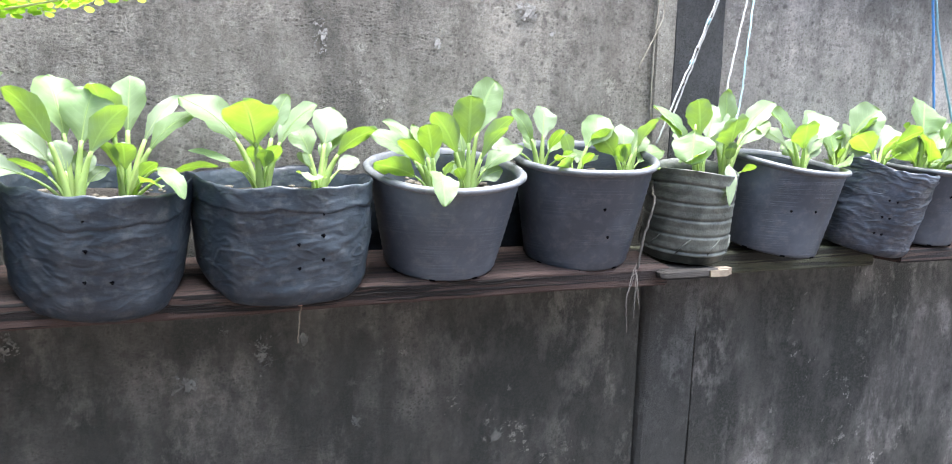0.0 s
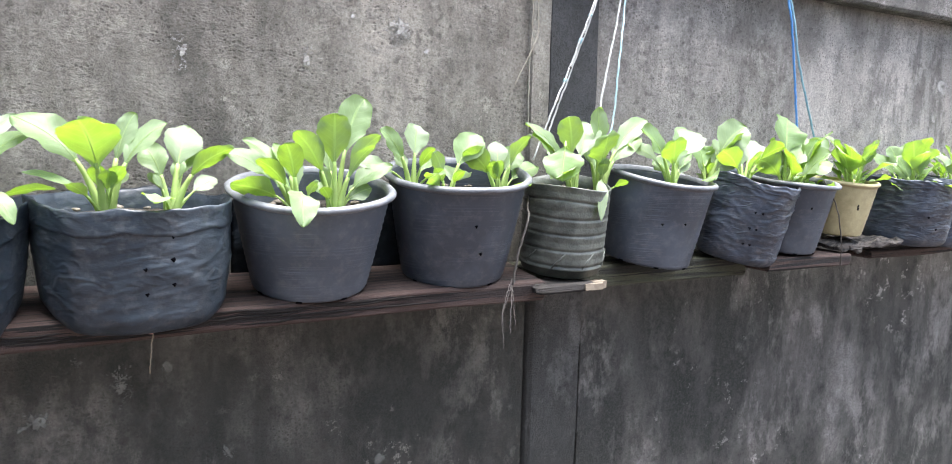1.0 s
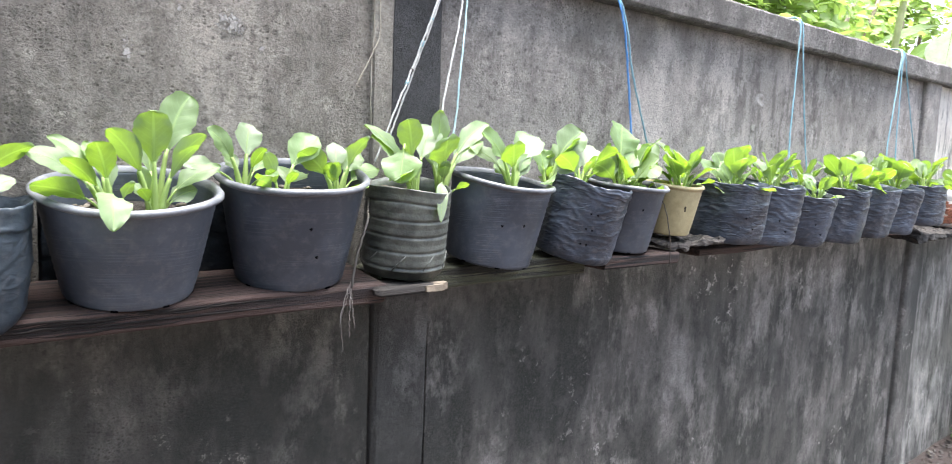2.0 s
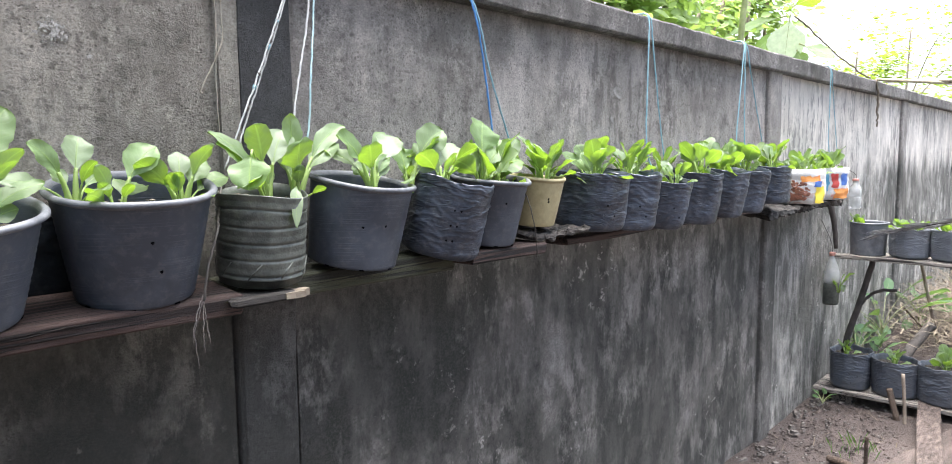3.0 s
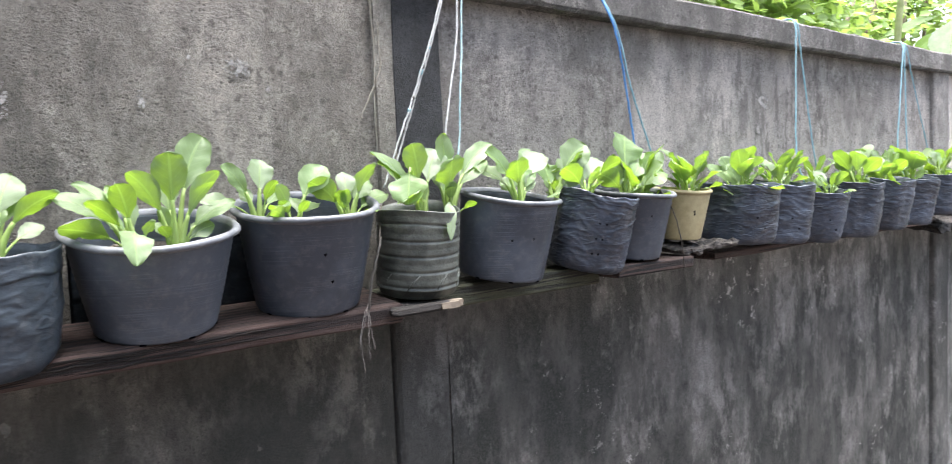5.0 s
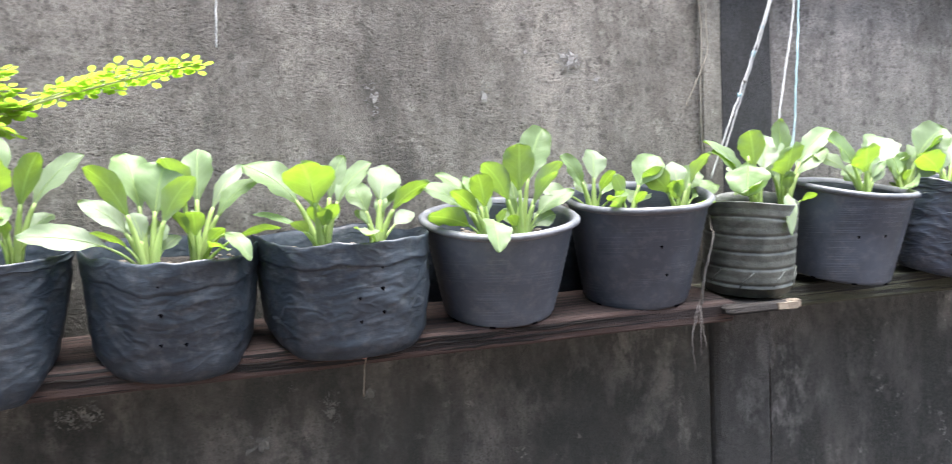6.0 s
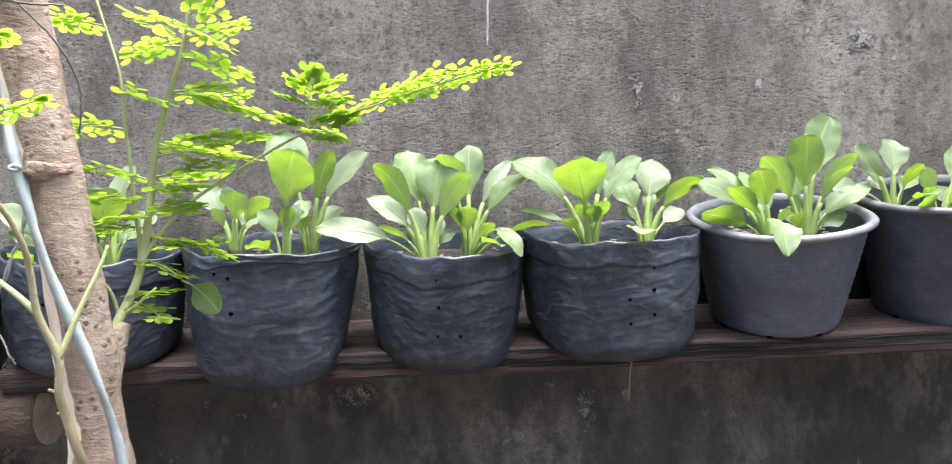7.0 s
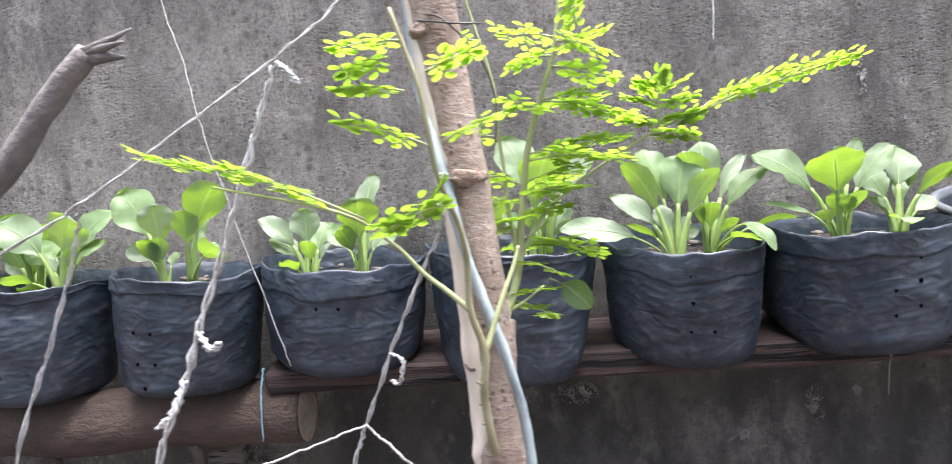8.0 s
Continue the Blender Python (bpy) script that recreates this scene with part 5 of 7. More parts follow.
def moringa():
    rng = random.Random(3)
    tree = thing("moringa_tree", (-0.17, 0.66, GROUND), "young moringa tree with pale knobbly bark and feathery yellow-green leaves", "tree")
    o = Vector((-0.17, 0.66, GROUND))
    path = [(-0.17, 0.66, 0.0), (-0.155, 0.668, 0.5), (-0.175, 0.655, 1.0), (-0.192, 0.645, 1.20), (-0.198, 0.640, 1.294), (-0.201, 0.632, 1.40), (-0.208, 0.624, 1.501), (-0.220, 0.62, 1.62), (-0.235, 0.61, 1.90), (-0.26, 0.60, 2.35)]
    pts = curve_points([Vector(p) - o + Vector((0, 0, 0 if k else GROUND - 0.03)) for k, p in enumerate(path)], 10)
    bm = bmesh.new()
    tube(bm, pts, [0.0190 - 0.002 * k / len(pts) for k in range(len(pts))], 24)
    knots = [(1.497, 0.0022, 0.006), (1.290, 0.003, 0.008), (1.37, 0.002, 0.015), (1.08, 0.003, 0.010), (1.70, 0.003, 0.008)]

    def swell(mesh):
        for v in mesh.verts:
            z = v.co.z + GROUND
            c = min(pts, key=lambda p: abs(p.z - v.co.z))
            out = Vector((v.co.x - c.x, v.co.y - c.y, 0))
            if out.length > 0.001:
                grow = sum(h * math.exp(-((z - k) / w) ** 2) for k, h, w in knots)
                v.co += out.normalized() * (grow + 0.0012 * noise.noise(Vector((v.co.x * 60, v.co.y * 60, z * 40))))

    swell(bm)
    stem = part("trunk", bm, M_TRUNK, tree, "pale brown knobbly trunk")
    # a long cream strip runs down one side of the trunk
    b = bmesh.new()
    rows = []
    for k in range(61):
        u = k / 60
        z = 1.27 + 0.38 * u - GROUND
        i = max(j for j in range(len(pts) - 1) if pts[j].z <= z)
        c = pts[i].lerp(pts[i + 1], (z - pts[i].z) / (pts[i + 1].z - pts[i].z))
        end = min(1.0, 9 * u, 5 * (1 - u) + 0.05)
        last = 196 + (72 - 36 * u + 14 * noise.noise(Vector((u * 20, 1, 0))) + 9 * noise.noise(Vector((u * 60, 4, 0)))) * end
        first = 196 - 30 * end
        row = []
        for j in range(9):
            a = radians(first + (last - first) * j / 8)
            r = 0.0190 - 0.002 * i / len(pts) + (0.0011 if 0 < j < 8 else -0.0006)
            row.append(b.verts.new((c.x + r * math.cos(a), c.y + r * math.sin(a), z)))
        rows.append(row)
    for lo, hi in zip(rows, rows[1:]):
        for j in range(8):
            b.faces.new((lo[j], lo[j + 1], hi[j + 1], hi[j]))
    swell(b)
    part("bare_strip", b, M_CREAMSTRIP, stem, "long cream strip down one side of the trunk")
    for z, a, wide, tall in ((1.497, -1.2, 0.013, 0.007), (1.285, -1.0, 0.014, 0.009), (1.60, -2.2, 0.009, 0.006), (1.70, -1.5, 0.011, 0.008), (1.36, -2.4, 0.008, 0.006)):
        c = min(pts, key=lambda p: abs(p.z + GROUND - z))
        b = bmesh.new()
        bmesh.ops.create_icosphere(b, subdivisions=3, radius=1.0)
        for v in b.verts:
            v.co *= 1 + 0.45 * noise.noise(v.co * 2.2 + Vector((z * 30, 0, 0)))
            v.co = Vector((0.0045 * v.co.x, wide * v.co.y, tall * v.co.z))
        part("branch_scar", b, M_SCAR, tree, "brown ragged branch scar").matrix_local = (
            Matrix.Translation((c.x, c.y, z - GROUND)) @ Matrix.Rotation(a, 4, "Z") @ Matrix.Translation((0.0160, 0, 0)))

    def branch(name, points, r0, r1, material, parent=tree):
        q = curve_points([Vector(p) - o for p in points], 6)
        b = bmesh.new()
        tube(b, q, [r0 + (r1 - r0) * k / (len(q) - 1) for k in range(len(q))], 8)
        return part(name, b, material, parent)

    branch("branch", [(-0.192, 0.645, 1.365), (-0.189, 0.655, 1.384), (-0.176, 0.670, 1.420), (-0.169, 0.680, 1.470), (-0.161, 0.680, 1.516), (-0.149, 0.680, 1.552), (-0.139, 0.680, 1.579), (-0.130, 0.680, 1.618), (-0.125, 0.68, 1.68)], 0.0040, 0.0010, M_TWIG)
    branch("branch", [(-0.177, 0.668, 1.416), (-0.176, 0.675, 1.439), (-0.180, 0.680, 1.471), (-0.181, 0.680, 1.503), (-0.183, 0.680, 1.531), (-0.184, 0.680, 1.568), (-0.196, 0.680, 1.618), (-0.207, 0.68, 1.66)], 0.0020, 0.0008, M_TWIG)
    branch("branch", [(-0.188, 0.660, 1.390), (-0.190, 0.655, 1.409), (-0.197, 0.650, 1.424)], 0.0016, 0.0009, M_TWIG)
    branch("branch", [(-0.185, 0.660, 1.392), (-0.172, 0.655, 1.400), (-0.156, 0.650, 1.412)], 0.0016, 0.0008, M_TWIG)
    branch("branch_collar", [(-0.198, 0.638, 1.325), (-0.194, 0.644, 1.350), (-0.190, 0.652, 1.368), (-0.186, 0.660, 1.386)], 0.0150, 0.0062, M_TRUNK)
    for z in (1.3345, 1.3525, 1.318):
        branch("bud", [(-0.2030, 0.6045 + 2.2 * (1.345 - z) * 0.2, z), (-0.2075, 0.602 + 2.2 * (1.345 - z) * 0.2, z + 0.003)], 0.0016, 0.0009, M_TWIGOLD)
    branch("branch", [(-0.056, 0.714, 1.523), (-0.053, 0.714, 1.543), (-0.050, 0.714, 1.566)], 0.0009, 0.0004, M_TWIG)
    branch("branch", [(-0.1995, 0.626, 1.290), (-0.2015, 0.6175, 1.306), (-0.2035, 0.609, 1.335), (-0.2027, 0.602, 1.352), (-0.1998, 0.599, 1.376), (-0.2069, 0.593, 1.406), (-0.2063, 0.5880, 1.4326), (-0.2058, 0.5830, 1.4483), (-0.2084, 0.5750, 1.4675), (-0.217, 0.558, 1.50), (-0.222, 0.545, 1.552), (-0.235, 0.54, 1.60)], 0.0034, 0.0012, M_TWIGOLD)
    branch("branch", [(-0.2069, 0.593, 1.406), (-0.220, 0.594, 1.419), (-0.237, 0.594, 1.434), (-0.254, 0.588, 1.455), (-0.283, 0.565, 1.480), (-0.36, 0.55, 1.503)], 0.0022, 0.0008, M_TWIG)
    branch("branch", [(-0.1998, 0.599, 1.374), (-0.188, 0.607, 1.405), (-0.1767, 0.6145, 1.4316), (-0.172, 0.618, 1.446)], 0.0022, 0.001, M_TWIG)
    branch("branch", [(-0.176, 0.670, 1.425), (-0.163, 0.680, 1.449), (-0.142, 0.695, 1.473), (-0.105, 0.710, 1.498), (-0.056, 0.715, 1.524), (-0.006, 0.715, 1.541), (0.042, 0.715, 1.555), (0.090, 0.715, 1.567), (0.109, 0.715, 1.570)], 0.0018, 0.0005, M_TWIG)

    for foot, tip, half in (
            ((-0.139, 0.680, 1.579), (-0.095, 0.680, 1.566), 0.022),
            ((-0.134, 0.680, 1.592), (-0.098, 0.690, 1.603), 0.022),
            ((-0.137, 0.680, 1.587), (-0.165, 0.660, 1.581), 0.020),
            ((-0.134, 0.680, 1.601), (-0.173, 0.700, 1.610), 0.022),
            ((-0.132, 0.680, 1.607), (-0.116, 0.680, 1.624), 0.022),
            ((-0.133, 0.680, 1.598), (-0.104, 0.650, 1.584), 0.020),
            ((-0.194, 0.680, 1.604), (-0.223, 0.680, 1.608), 0.016),
            ((-0.185, 0.680, 1.554), (-0.150, 0.660, 1.546), 0.016),
            ((-0.148, 0.680, 1.553), (-0.076, 0.680, 1.532), 0.024),
            ((-0.149, 0.680, 1.554), (-0.104, 0.710, 1.553), 0.022),
            ((-0.184, 0.680, 1.528), (-0.221, 0.680, 1.531), 0.018),
            ((-0.161, 0.680, 1.512), (-0.086, 0.690, 1.520), 0.022),
            ((-0.162, 0.680, 1.507), (-0.090, 0.650, 1.503), 0.022),
            ((-0.167, 0.680, 1.489), (-0.211, 0.680, 1.499), 0.018),
            ((-0.166, 0.680, 1.491), (-0.123, 0.710, 1.495), 0.022),
            ((-0.170, 0.680, 1.475), (-0.202, 0.660, 1.478), 0.018),
            ((-0.170, 0.680, 1.480), (-0.126, 0.660, 1.484), 0.018),
            ((-0.173, 0.680, 1.454), (-0.210, 0.680, 1.452), 0.016),
            ((-0.172, 0.680, 1.461), (-0.183, 0.650, 1.463), 0.014),
            ((-0.171, 0.680, 1.464), (-0.136, 0.680, 1.469), 0.018),
            ((-0.173, 0.680, 1.447), (-0.111, 0.670, 1.432), 0.020),
            ((-0.174, 0.680, 1.439), (-0.128, 0.710, 1.439), 0.020),
            ((-0.176, 0.680, 1.429), (-0.145, 0.660, 1.420), 0.016),
            ((-0.186, 0.680, 1.401), (-0.152, 0.660, 1.408), 0.012),
            ((-0.185, 0.680, 1.398), (-0.154, 0.650, 1.390), 0.011),
            ((-0.054, 0.715, 1.529), (-0.079, 0.715, 1.535), 0.012),
            ((-0.054, 0.715, 1.532), (-0.031, 0.725, 1.535), 0.012),
            ((-0.053, 0.715, 1.544), (-0.075, 0.725, 1.553), 0.013),
            ((-0.053, 0.715, 1.545), (-0.027, 0.715, 1.549), 0.014),
            ((-0.051, 0.715, 1.555), (-0.065, 0.715, 1.564), 0.012),
            ((-0.051, 0.715, 1.556), (-0.034, 0.725, 1.562), 0.012),
            ((-0.051, 0.715, 1.561), (-0.047, 0.715, 1.568), 0.01),
            ((-0.061, 0.715, 1.522), (-0.031, 0.705, 1.519), 0.014),
            ((-0.038, 0.715, 1.530), (-0.021, 0.715, 1.536), 0.012),
            ((-0.229, 0.545, 1.581), (-0.269, 0.545, 1.580), 0.014),
            ((-0.219, 0.545, 1.517), (-0.271, 0.545, 1.534), 0.013),
            ((-0.211, 0.545, 1.518), (-0.169, 0.545, 1.533), 0.012),
            ((-0.217, 0.545, 1.561), (-0.188, 0.545, 1.570), 0.013),
            ((-0.248, 0.545, 1.467), (-0.214, 0.545, 1.480), 0.016),
            ((-0.259, 0.545, 1.467), (-0.242, 0.545, 1.471), 0.012),
            ((-0.228, 0.545, 1.473), (-0.216, 0.555, 1.491), 0.014),
            ((-0.262, 0.545, 1.475), (-0.400, 0.545, 1.523), 0.030),
            ((-0.238, 0.545, 1.572), (-0.265, 0.545, 1.565), 0.013),
            ((-0.019, 0.715, 1.537), (0.109, 0.715, 1.570), 0.017),
            ((-0.026, 0.715, 1.535), (0.043, 0.735, 1.562), 0.014),
            ((-0.231, 0.545, 1.551), (-0.270, 0.545, 1.555), 0.012)):
        b = bmesh.new()
        spray(b, rng, Vector(foot) - o, Vector(tip) - o, half)
        part("frond", b, [M_MORINGA, M_TWIG], tree)
    b = bmesh.new()
    leaf_mesh(b, Vector((-0.152, 0.688, 1.412)) - o, Vector((-0.121, 0.675, 1.388)) - o, 0.022, 0.25, 0.02, 0.0008, arch=0.008)
    part("leaf", b, [M_PAK, M_TWIG], tree, "single broad oval leaf")
    # faded tape and wire wound on the trunk
    tape = thing("plastic_tape", (-0.234, 0.598, 1.62), "faded pale blue plastic tape tied along the trunk", "tape")
    to = Vector((-0.234, 0.598, 1.62))
    run = curve_points([Vector(p) - to for p in ((-0.246, 0.640, 1.70), (-0.240, 0.638, 1.62), (-0.237, 0.634, 1.577), (-0.228, 0.612, 1.54), (-0.219, 0.604, 1.499), (-0.206, 0.606, 1.435), (-0.187, 0.612, 1.37), (-0.176, 0.620, 1.31), (-0.172, 0.626, 1.22))], 8)
    b = bmesh.new()
    prev = None
    for k, p in enumerate(run):
        w = 0.0048 * (0.75 + 0.5 * abs(noise.noise(Vector((k * 0.35, 0, 0)))))
        t = 0.35 * math.sin(k * 0.45) + 0.5 * noise.noise(Vector((k * 0.22, 3, 0)))
        s = Vector((w * math.cos(t), w * math.sin(t), 0))
        row = [b.verts.new(p - s), b.verts.new(p + Vector((0, -0.0015, 0))), b.verts.new(p + s), b.verts.new(p + Vector((0, 0.0008, 0)))]
        if prev:
            for j in range(4):
                b.faces.new((prev[j], prev[(j + 1) % 4], row[(j + 1) % 4], row[j]))
        prev = row
    part("ribbon", b, M_STRAP, tape)
    b = bmesh.new()
    knot = run[len(run) // 2]
    tube(b, [knot + Vector((0.0028 * math.cos(0.9 * k), -0.002 + 0.002 * math.sin(1.3 * k), 0.0018 * math.sin(0.9 * k))) for k in range(9)], 0.0013, 6)
    part("knot", b, M_STRAP, tape, "small knot in the tape")
    cord("tie_wire", [[(-0.222, 0.604, 1.61), (-0.209, 0.598, 1.603), (-0.188, 0.603, 1.578), (-0.180, 0.612, 1.553), (-0.180, 0.613, 1.535), (-0.182, 0.612, 1.52)], [(-0.228, 0.604, 1.606), (-0.20, 0.597, 1.600), (-0.185, 0.612, 1.602)]],
         0.0007, M_WIRE, "dark wire wound round the trunk", "wire", jitter=0.0003)


moringa()

# ---- twisted strings and the forked stake beside the tree ----
STRINGS = "twisted plastic strings"
cord("plastic_string", [[(-0.335, 0.615, 1.588), (-0.352, 0.614, 1.545), (-0.376, 0.615, 1.486), (-0.407, 0.615, 1.412), (-0.43, 0.615, 1.354), (-0.454, 0.615, 1.302), (-0.50, 0.62, 1.15), (-0.60, 0.63, GROUND)],
                        [(-0.335, 0.613, 1.59), (-0.325, 0.61, 1.583), (-0.318, 0.61, 1.572)], [(-0.425, 0.612, 1.365), (-0.432, 0.605, 1.345), (-0.446, 0.603, 1.332)], [(-0.41, 0.612, 1.40), (-0.40, 0.605, 1.388), (-0.392, 0.606, 1.392)]],
     0.0023, M_STRING, "frayed white twisted plastic string stretched to the ground", "string", STRINGS, twist=True)
cord("plastic_string", [[(-0.215, 0.612, 1.49), (-0.231, 0.621, 1.454), (-0.264, 0.63, 1.391), (-0.300, 0.64, 1.314), (-0.312, 0.64, 1.28), (-0.34, 0.645, 1.15), (-0.42, 0.65, GROUND)],
                        [(-0.272, 0.628, 1.372), (-0.262, 0.618, 1.368), (-0.266, 0.618, 1.352), (-0.274, 0.63, 1.352)]],
     0.0012, M_STRING, "grey twisted string tied from the trunk downward", "string", STRINGS, twist=True)
cord("plastic_string", [[(-0.300, 0.638, 1.316), (-0.34, 0.635, 1.303), (-0.40, 0.63, 1.285), (-0.50, 0.625, 1.25), (-0.80, 0.6, 1.1)], [(-0.300, 0.638, 1.316), (-0.28, 0.634, 1.30), (-0.262, 0.63, 1.284), (-0.20, 0.63, 1.22), (-0.185, 0.63, 1.15)]],
     0.0010, M_STRING, "thin white string knotted into a fork", "string", STRINGS)
cord("plastic_string", [[(-0.487, 0.606, 1.502), (-0.50, 0.615, 1.473), (-0.525, 0.615, 1.406), (-0.569, 0.615, 1.308), (-0.64, 0.62, 1.1), (-0.80, 0.63, GROUND)]], 0.0015, M_STRING, "white twisted plastic string stretched to the ground", "string", STRINGS, twist=True)
cord("plastic_string", [[(-0.75, 0.6, 1.385), (-0.549, 0.6, 1.469), (-0.479, 0.6, 1.503), (-0.401, 0.6, 1.548), (-0.329, 0.6, 1.59), (-0.279, 0.602, 1.624), (-0.225, 0.607, 1.67)]], 0.0013, M_STRING, "taut pale string tied to the trunk", "string", STRINGS, twist=True)
cord("thin_strand", [[(-0.64, 1.0, 1.95), (-0.614, 1.0, 1.761), (-0.594, 1.0, 1.683), (-0.571, 1.0, 1.565), (-0.515, 1.03, 1.317), (-0.51, 1.05, 1.27)]], 0.0009, M_STRING, "thin clear nylon strand hanging before the wall", "strand", STRINGS)


def stake():
    ob = thing("forked_stake", (-0.72, 0.585, 1.33), "bare grey-brown stake with a broken forked tip", "stake")
    o = Vector((-0.72, 0.585, 1.33))
    bm = bmesh.new()
    q = curve_points([Vector(p) - o for p in ((-1.35, 0.62, GROUND), (-1.0, 0.61, 0.75), (-0.72, 0.59, 1.33), (-0.52, 0.575, 1.525), (-0.478, 0.571, 1.568), (-0.446, 0.57, 1.600))], 8)
    tube(bm, q, [0.0105 - 0.0025 * k / len(q) for k in range(len(q))], 12)
    for v in bm.verts:
        v.co += 0.0015 * Vector(noise.noise_vector(v.co * 60))
    part("shaft", bm, M_STAKE, ob)
    for tip, r in (((-0.411, 0.566, 1.611), 0.0028), ((-0.417, 0.565, 1.603), 0.0034), ((-0.420, 0.570, 1.594), 0.0048)):
        bm = bmesh.new()
        a, b = Vector((-0.452, 0.57, 1.596)) - o, Vector(tip) - o
        tube(bm, [a, a + 0.5 * (b - a) + Vector((0, 0, 0.001)), b], [0.0065, r, 0.001], 8)
        part("prong", bm, M_STAKE, ob)


stake()


# ---- printed sacks at the shelf's end ----
def print_material(name, colours, seed):
    """Bright printed patches in bands of colour on glossy film."""
    m, p, t = mat(name, 0.35)
    v = coords(t, (9, 9, 9))
    n = node(t, "TexNoise", Scale=1.6, Detail=2.0, Distortion=0.8)
    off = node(t, "Mapping", Location=(seed, seed, 0))
    t.links.new(v, off.inputs["Vector"])
    t.links.new(off.outputs[0], n.inputs["Vector"])
    ramp = t.nodes.new("ShaderNodeValToRGB")
    ramp.color_ramp.interpolation = "CONSTANT"
    els = ramp.color_ramp.elements
    els[0].color, els[1].color = (*colours[0], 1), (*colours[1], 1)
    els[0].position, els[1].position = 0.0, 0.38
    for k, c in enumerate(colours[2:]):
        e = els.new(0.46 + 0.07 * k)
        e.color = (*c, 1)
    t.links.new(n.outputs[0], ramp.inputs["Fac"])
    t.links.new(ramp.outputs[0], p.inputs["Base Color"])
    bump(t, p, grain(t, coords(t), 30, 4, 0.6, 0.3, 0.7), 0.5, 0.004)
    return m


M_PRINT = print_material("printed_film", [(0.72, 0.71, 0.69), (0.72, 0.71, 0.69), (0.74, 0.73, 0.71), (0.62, 0.50, 0.44), (0.75, 0.74, 0.72)], 3.0)
M_PRINT_B = print_material("printed_film_blue", [(0.72, 0.72, 0.71), (0.75, 0.74, 0.72), (0.66, 0.70, 0.74), (0.74, 0.72, 0.70), (0.70, 0.40, 0.36)], 8.0)
M_FOIL = plain("pale_sack_lining", (0.62, 0.61, 0.58), (0.75, 0.74, 0.71), 0.4, 20, 80, 0.4)
M_YELLOWPRINT = plain("yellow_print", (0.75, 0.58, 0.04), (0.82, 0.66, 0.06), 0.4, 20, 90, 0.1)
M_ORANGEPRINT = plain("orange_print", (0.72, 0.24, 0.05), (0.80, 0.36, 0.10), 0.4, 25, 90, 0.1)
M_REDPRINT = plain("red_print", (0.55, 0.05, 0.05), (0.66, 0.12, 0.10), 0.4, 25, 90, 0.1)
M_BLUEPRINT = plain("blue_print", (0.04, 0.12, 0.45), (0.08, 0.20, 0.55), 0.4, 25, 90, 0.1)
M_SKYPRINT = plain("light_blue_print", (0.12, 0.42, 0.68), (0.22, 0.52, 0.74), 0.4, 25, 90, 0.1)
M_KIBBLE = plain("brown_pellet_print", (0.20, 0.07, 0.04), (0.36, 0.15, 0.09), 0.5, 40, 120, 0.2, vary=0.4)


def printed_sack(at, r, height, material, label, seed, badge, prints):
    sack = thing("printed_sack", at, label, "sack planter", "printed sacks on the shelf")

    def form(a, zz, rr):
        s = (abs(math.cos(a)) ** 6 + abs(math.sin(a)) ** 6) ** (-1 / 6)
        f = 0.008 * noise.noise(Vector((2 * math.cos(a) + seed, 2 * math.sin(a), zz * 30)))
        return rr * (0.6 + 0.4 * s) + f, zz + 0.004 * noise.noise(Vector((3 * math.cos(a), 3 * math.sin(a), seed)))

    bm = bmesh.new()
    lathe(bm, [(0.01, 0.0), (0.85 * r, 0.0), (r, 0.02)] + [(r * (1 + 0.04 * math.sin(math.pi * k / 8)), 0.02 + (height - 0.05) * k / 8) for k in range(1, 9)], 40, form)
    part("film", bm, material, sack)
    bm = bmesh.new()
    lathe(bm, [(r + 0.002, height - 0.045), (r + 0.005, height - 0.03), (r + 0.004, height), (r - 0.002, height + 0.003), (r - 0.006, height - 0.03)], 40, form)
    part("turned_down_edge", bm, M_FOIL, sack, "white turned-down edge")
    soil(sack, r - 0.006, height - 0.022)
    if badge:
        rng = random.Random(5)
        bm = bmesh.new()
        bmesh.ops.create_icosphere(bm, subdivisions=1, radius=0.0075)
        me = None
        for k in range(110):
            u, w = math.sqrt(rng.random()), rng.uniform(0, 2 * math.pi)
            a = -3.0 + 0.52 * u * math.cos(w)
            z = 0.066 + 0.050 * u * math.sin(w)
            rr = form(a, z, r * 1.03)[0]
            if me is None:
                ob = part("printed_pellet", bm, M_KIBBLE, sack, "brown pellets printed in a round field")
                me = ob.data
            else:
                ob = new("printed_pellet", me)
                ob.parent = sack
            ob.matrix_local = Matrix.Translation((rr * math.cos(a), rr * math.sin(a), z)) @ Matrix.Rotation(a, 4, "Z") @ Matrix.Diagonal((0.25, 1.3, 1.0, 1))
    for a0, a1, z0, z1, ink, what in prints:
        bm = bmesh.new()
        rows = []
        for k in range(9):
            z = z0 + (z1 - z0) * k / 8
            slip = 0.10 * noise.noise(Vector((seed, z * 40, a0)))
            ring = [a0 + slip + (a1 - a0) * m / 6 for m in range(7)]
            rows.append([bm.verts.new(((form(a, z, r * 1.03)[0] + 0.002) * math.cos(a), (form(a, z, r * 1.03)[0] + 0.002) * math.sin(a), z + 0.006 * noise.noise(Vector((a * 5, z * 30, seed))))) for a in ring])
        for lo, hi in zip(rows, rows[1:]):
            for j in range(6):
                bm.faces.new((lo[j], lo[j + 1], hi[j + 1], hi[j]))
        part("print_patch", bm, ink, sack, what)
    return sack


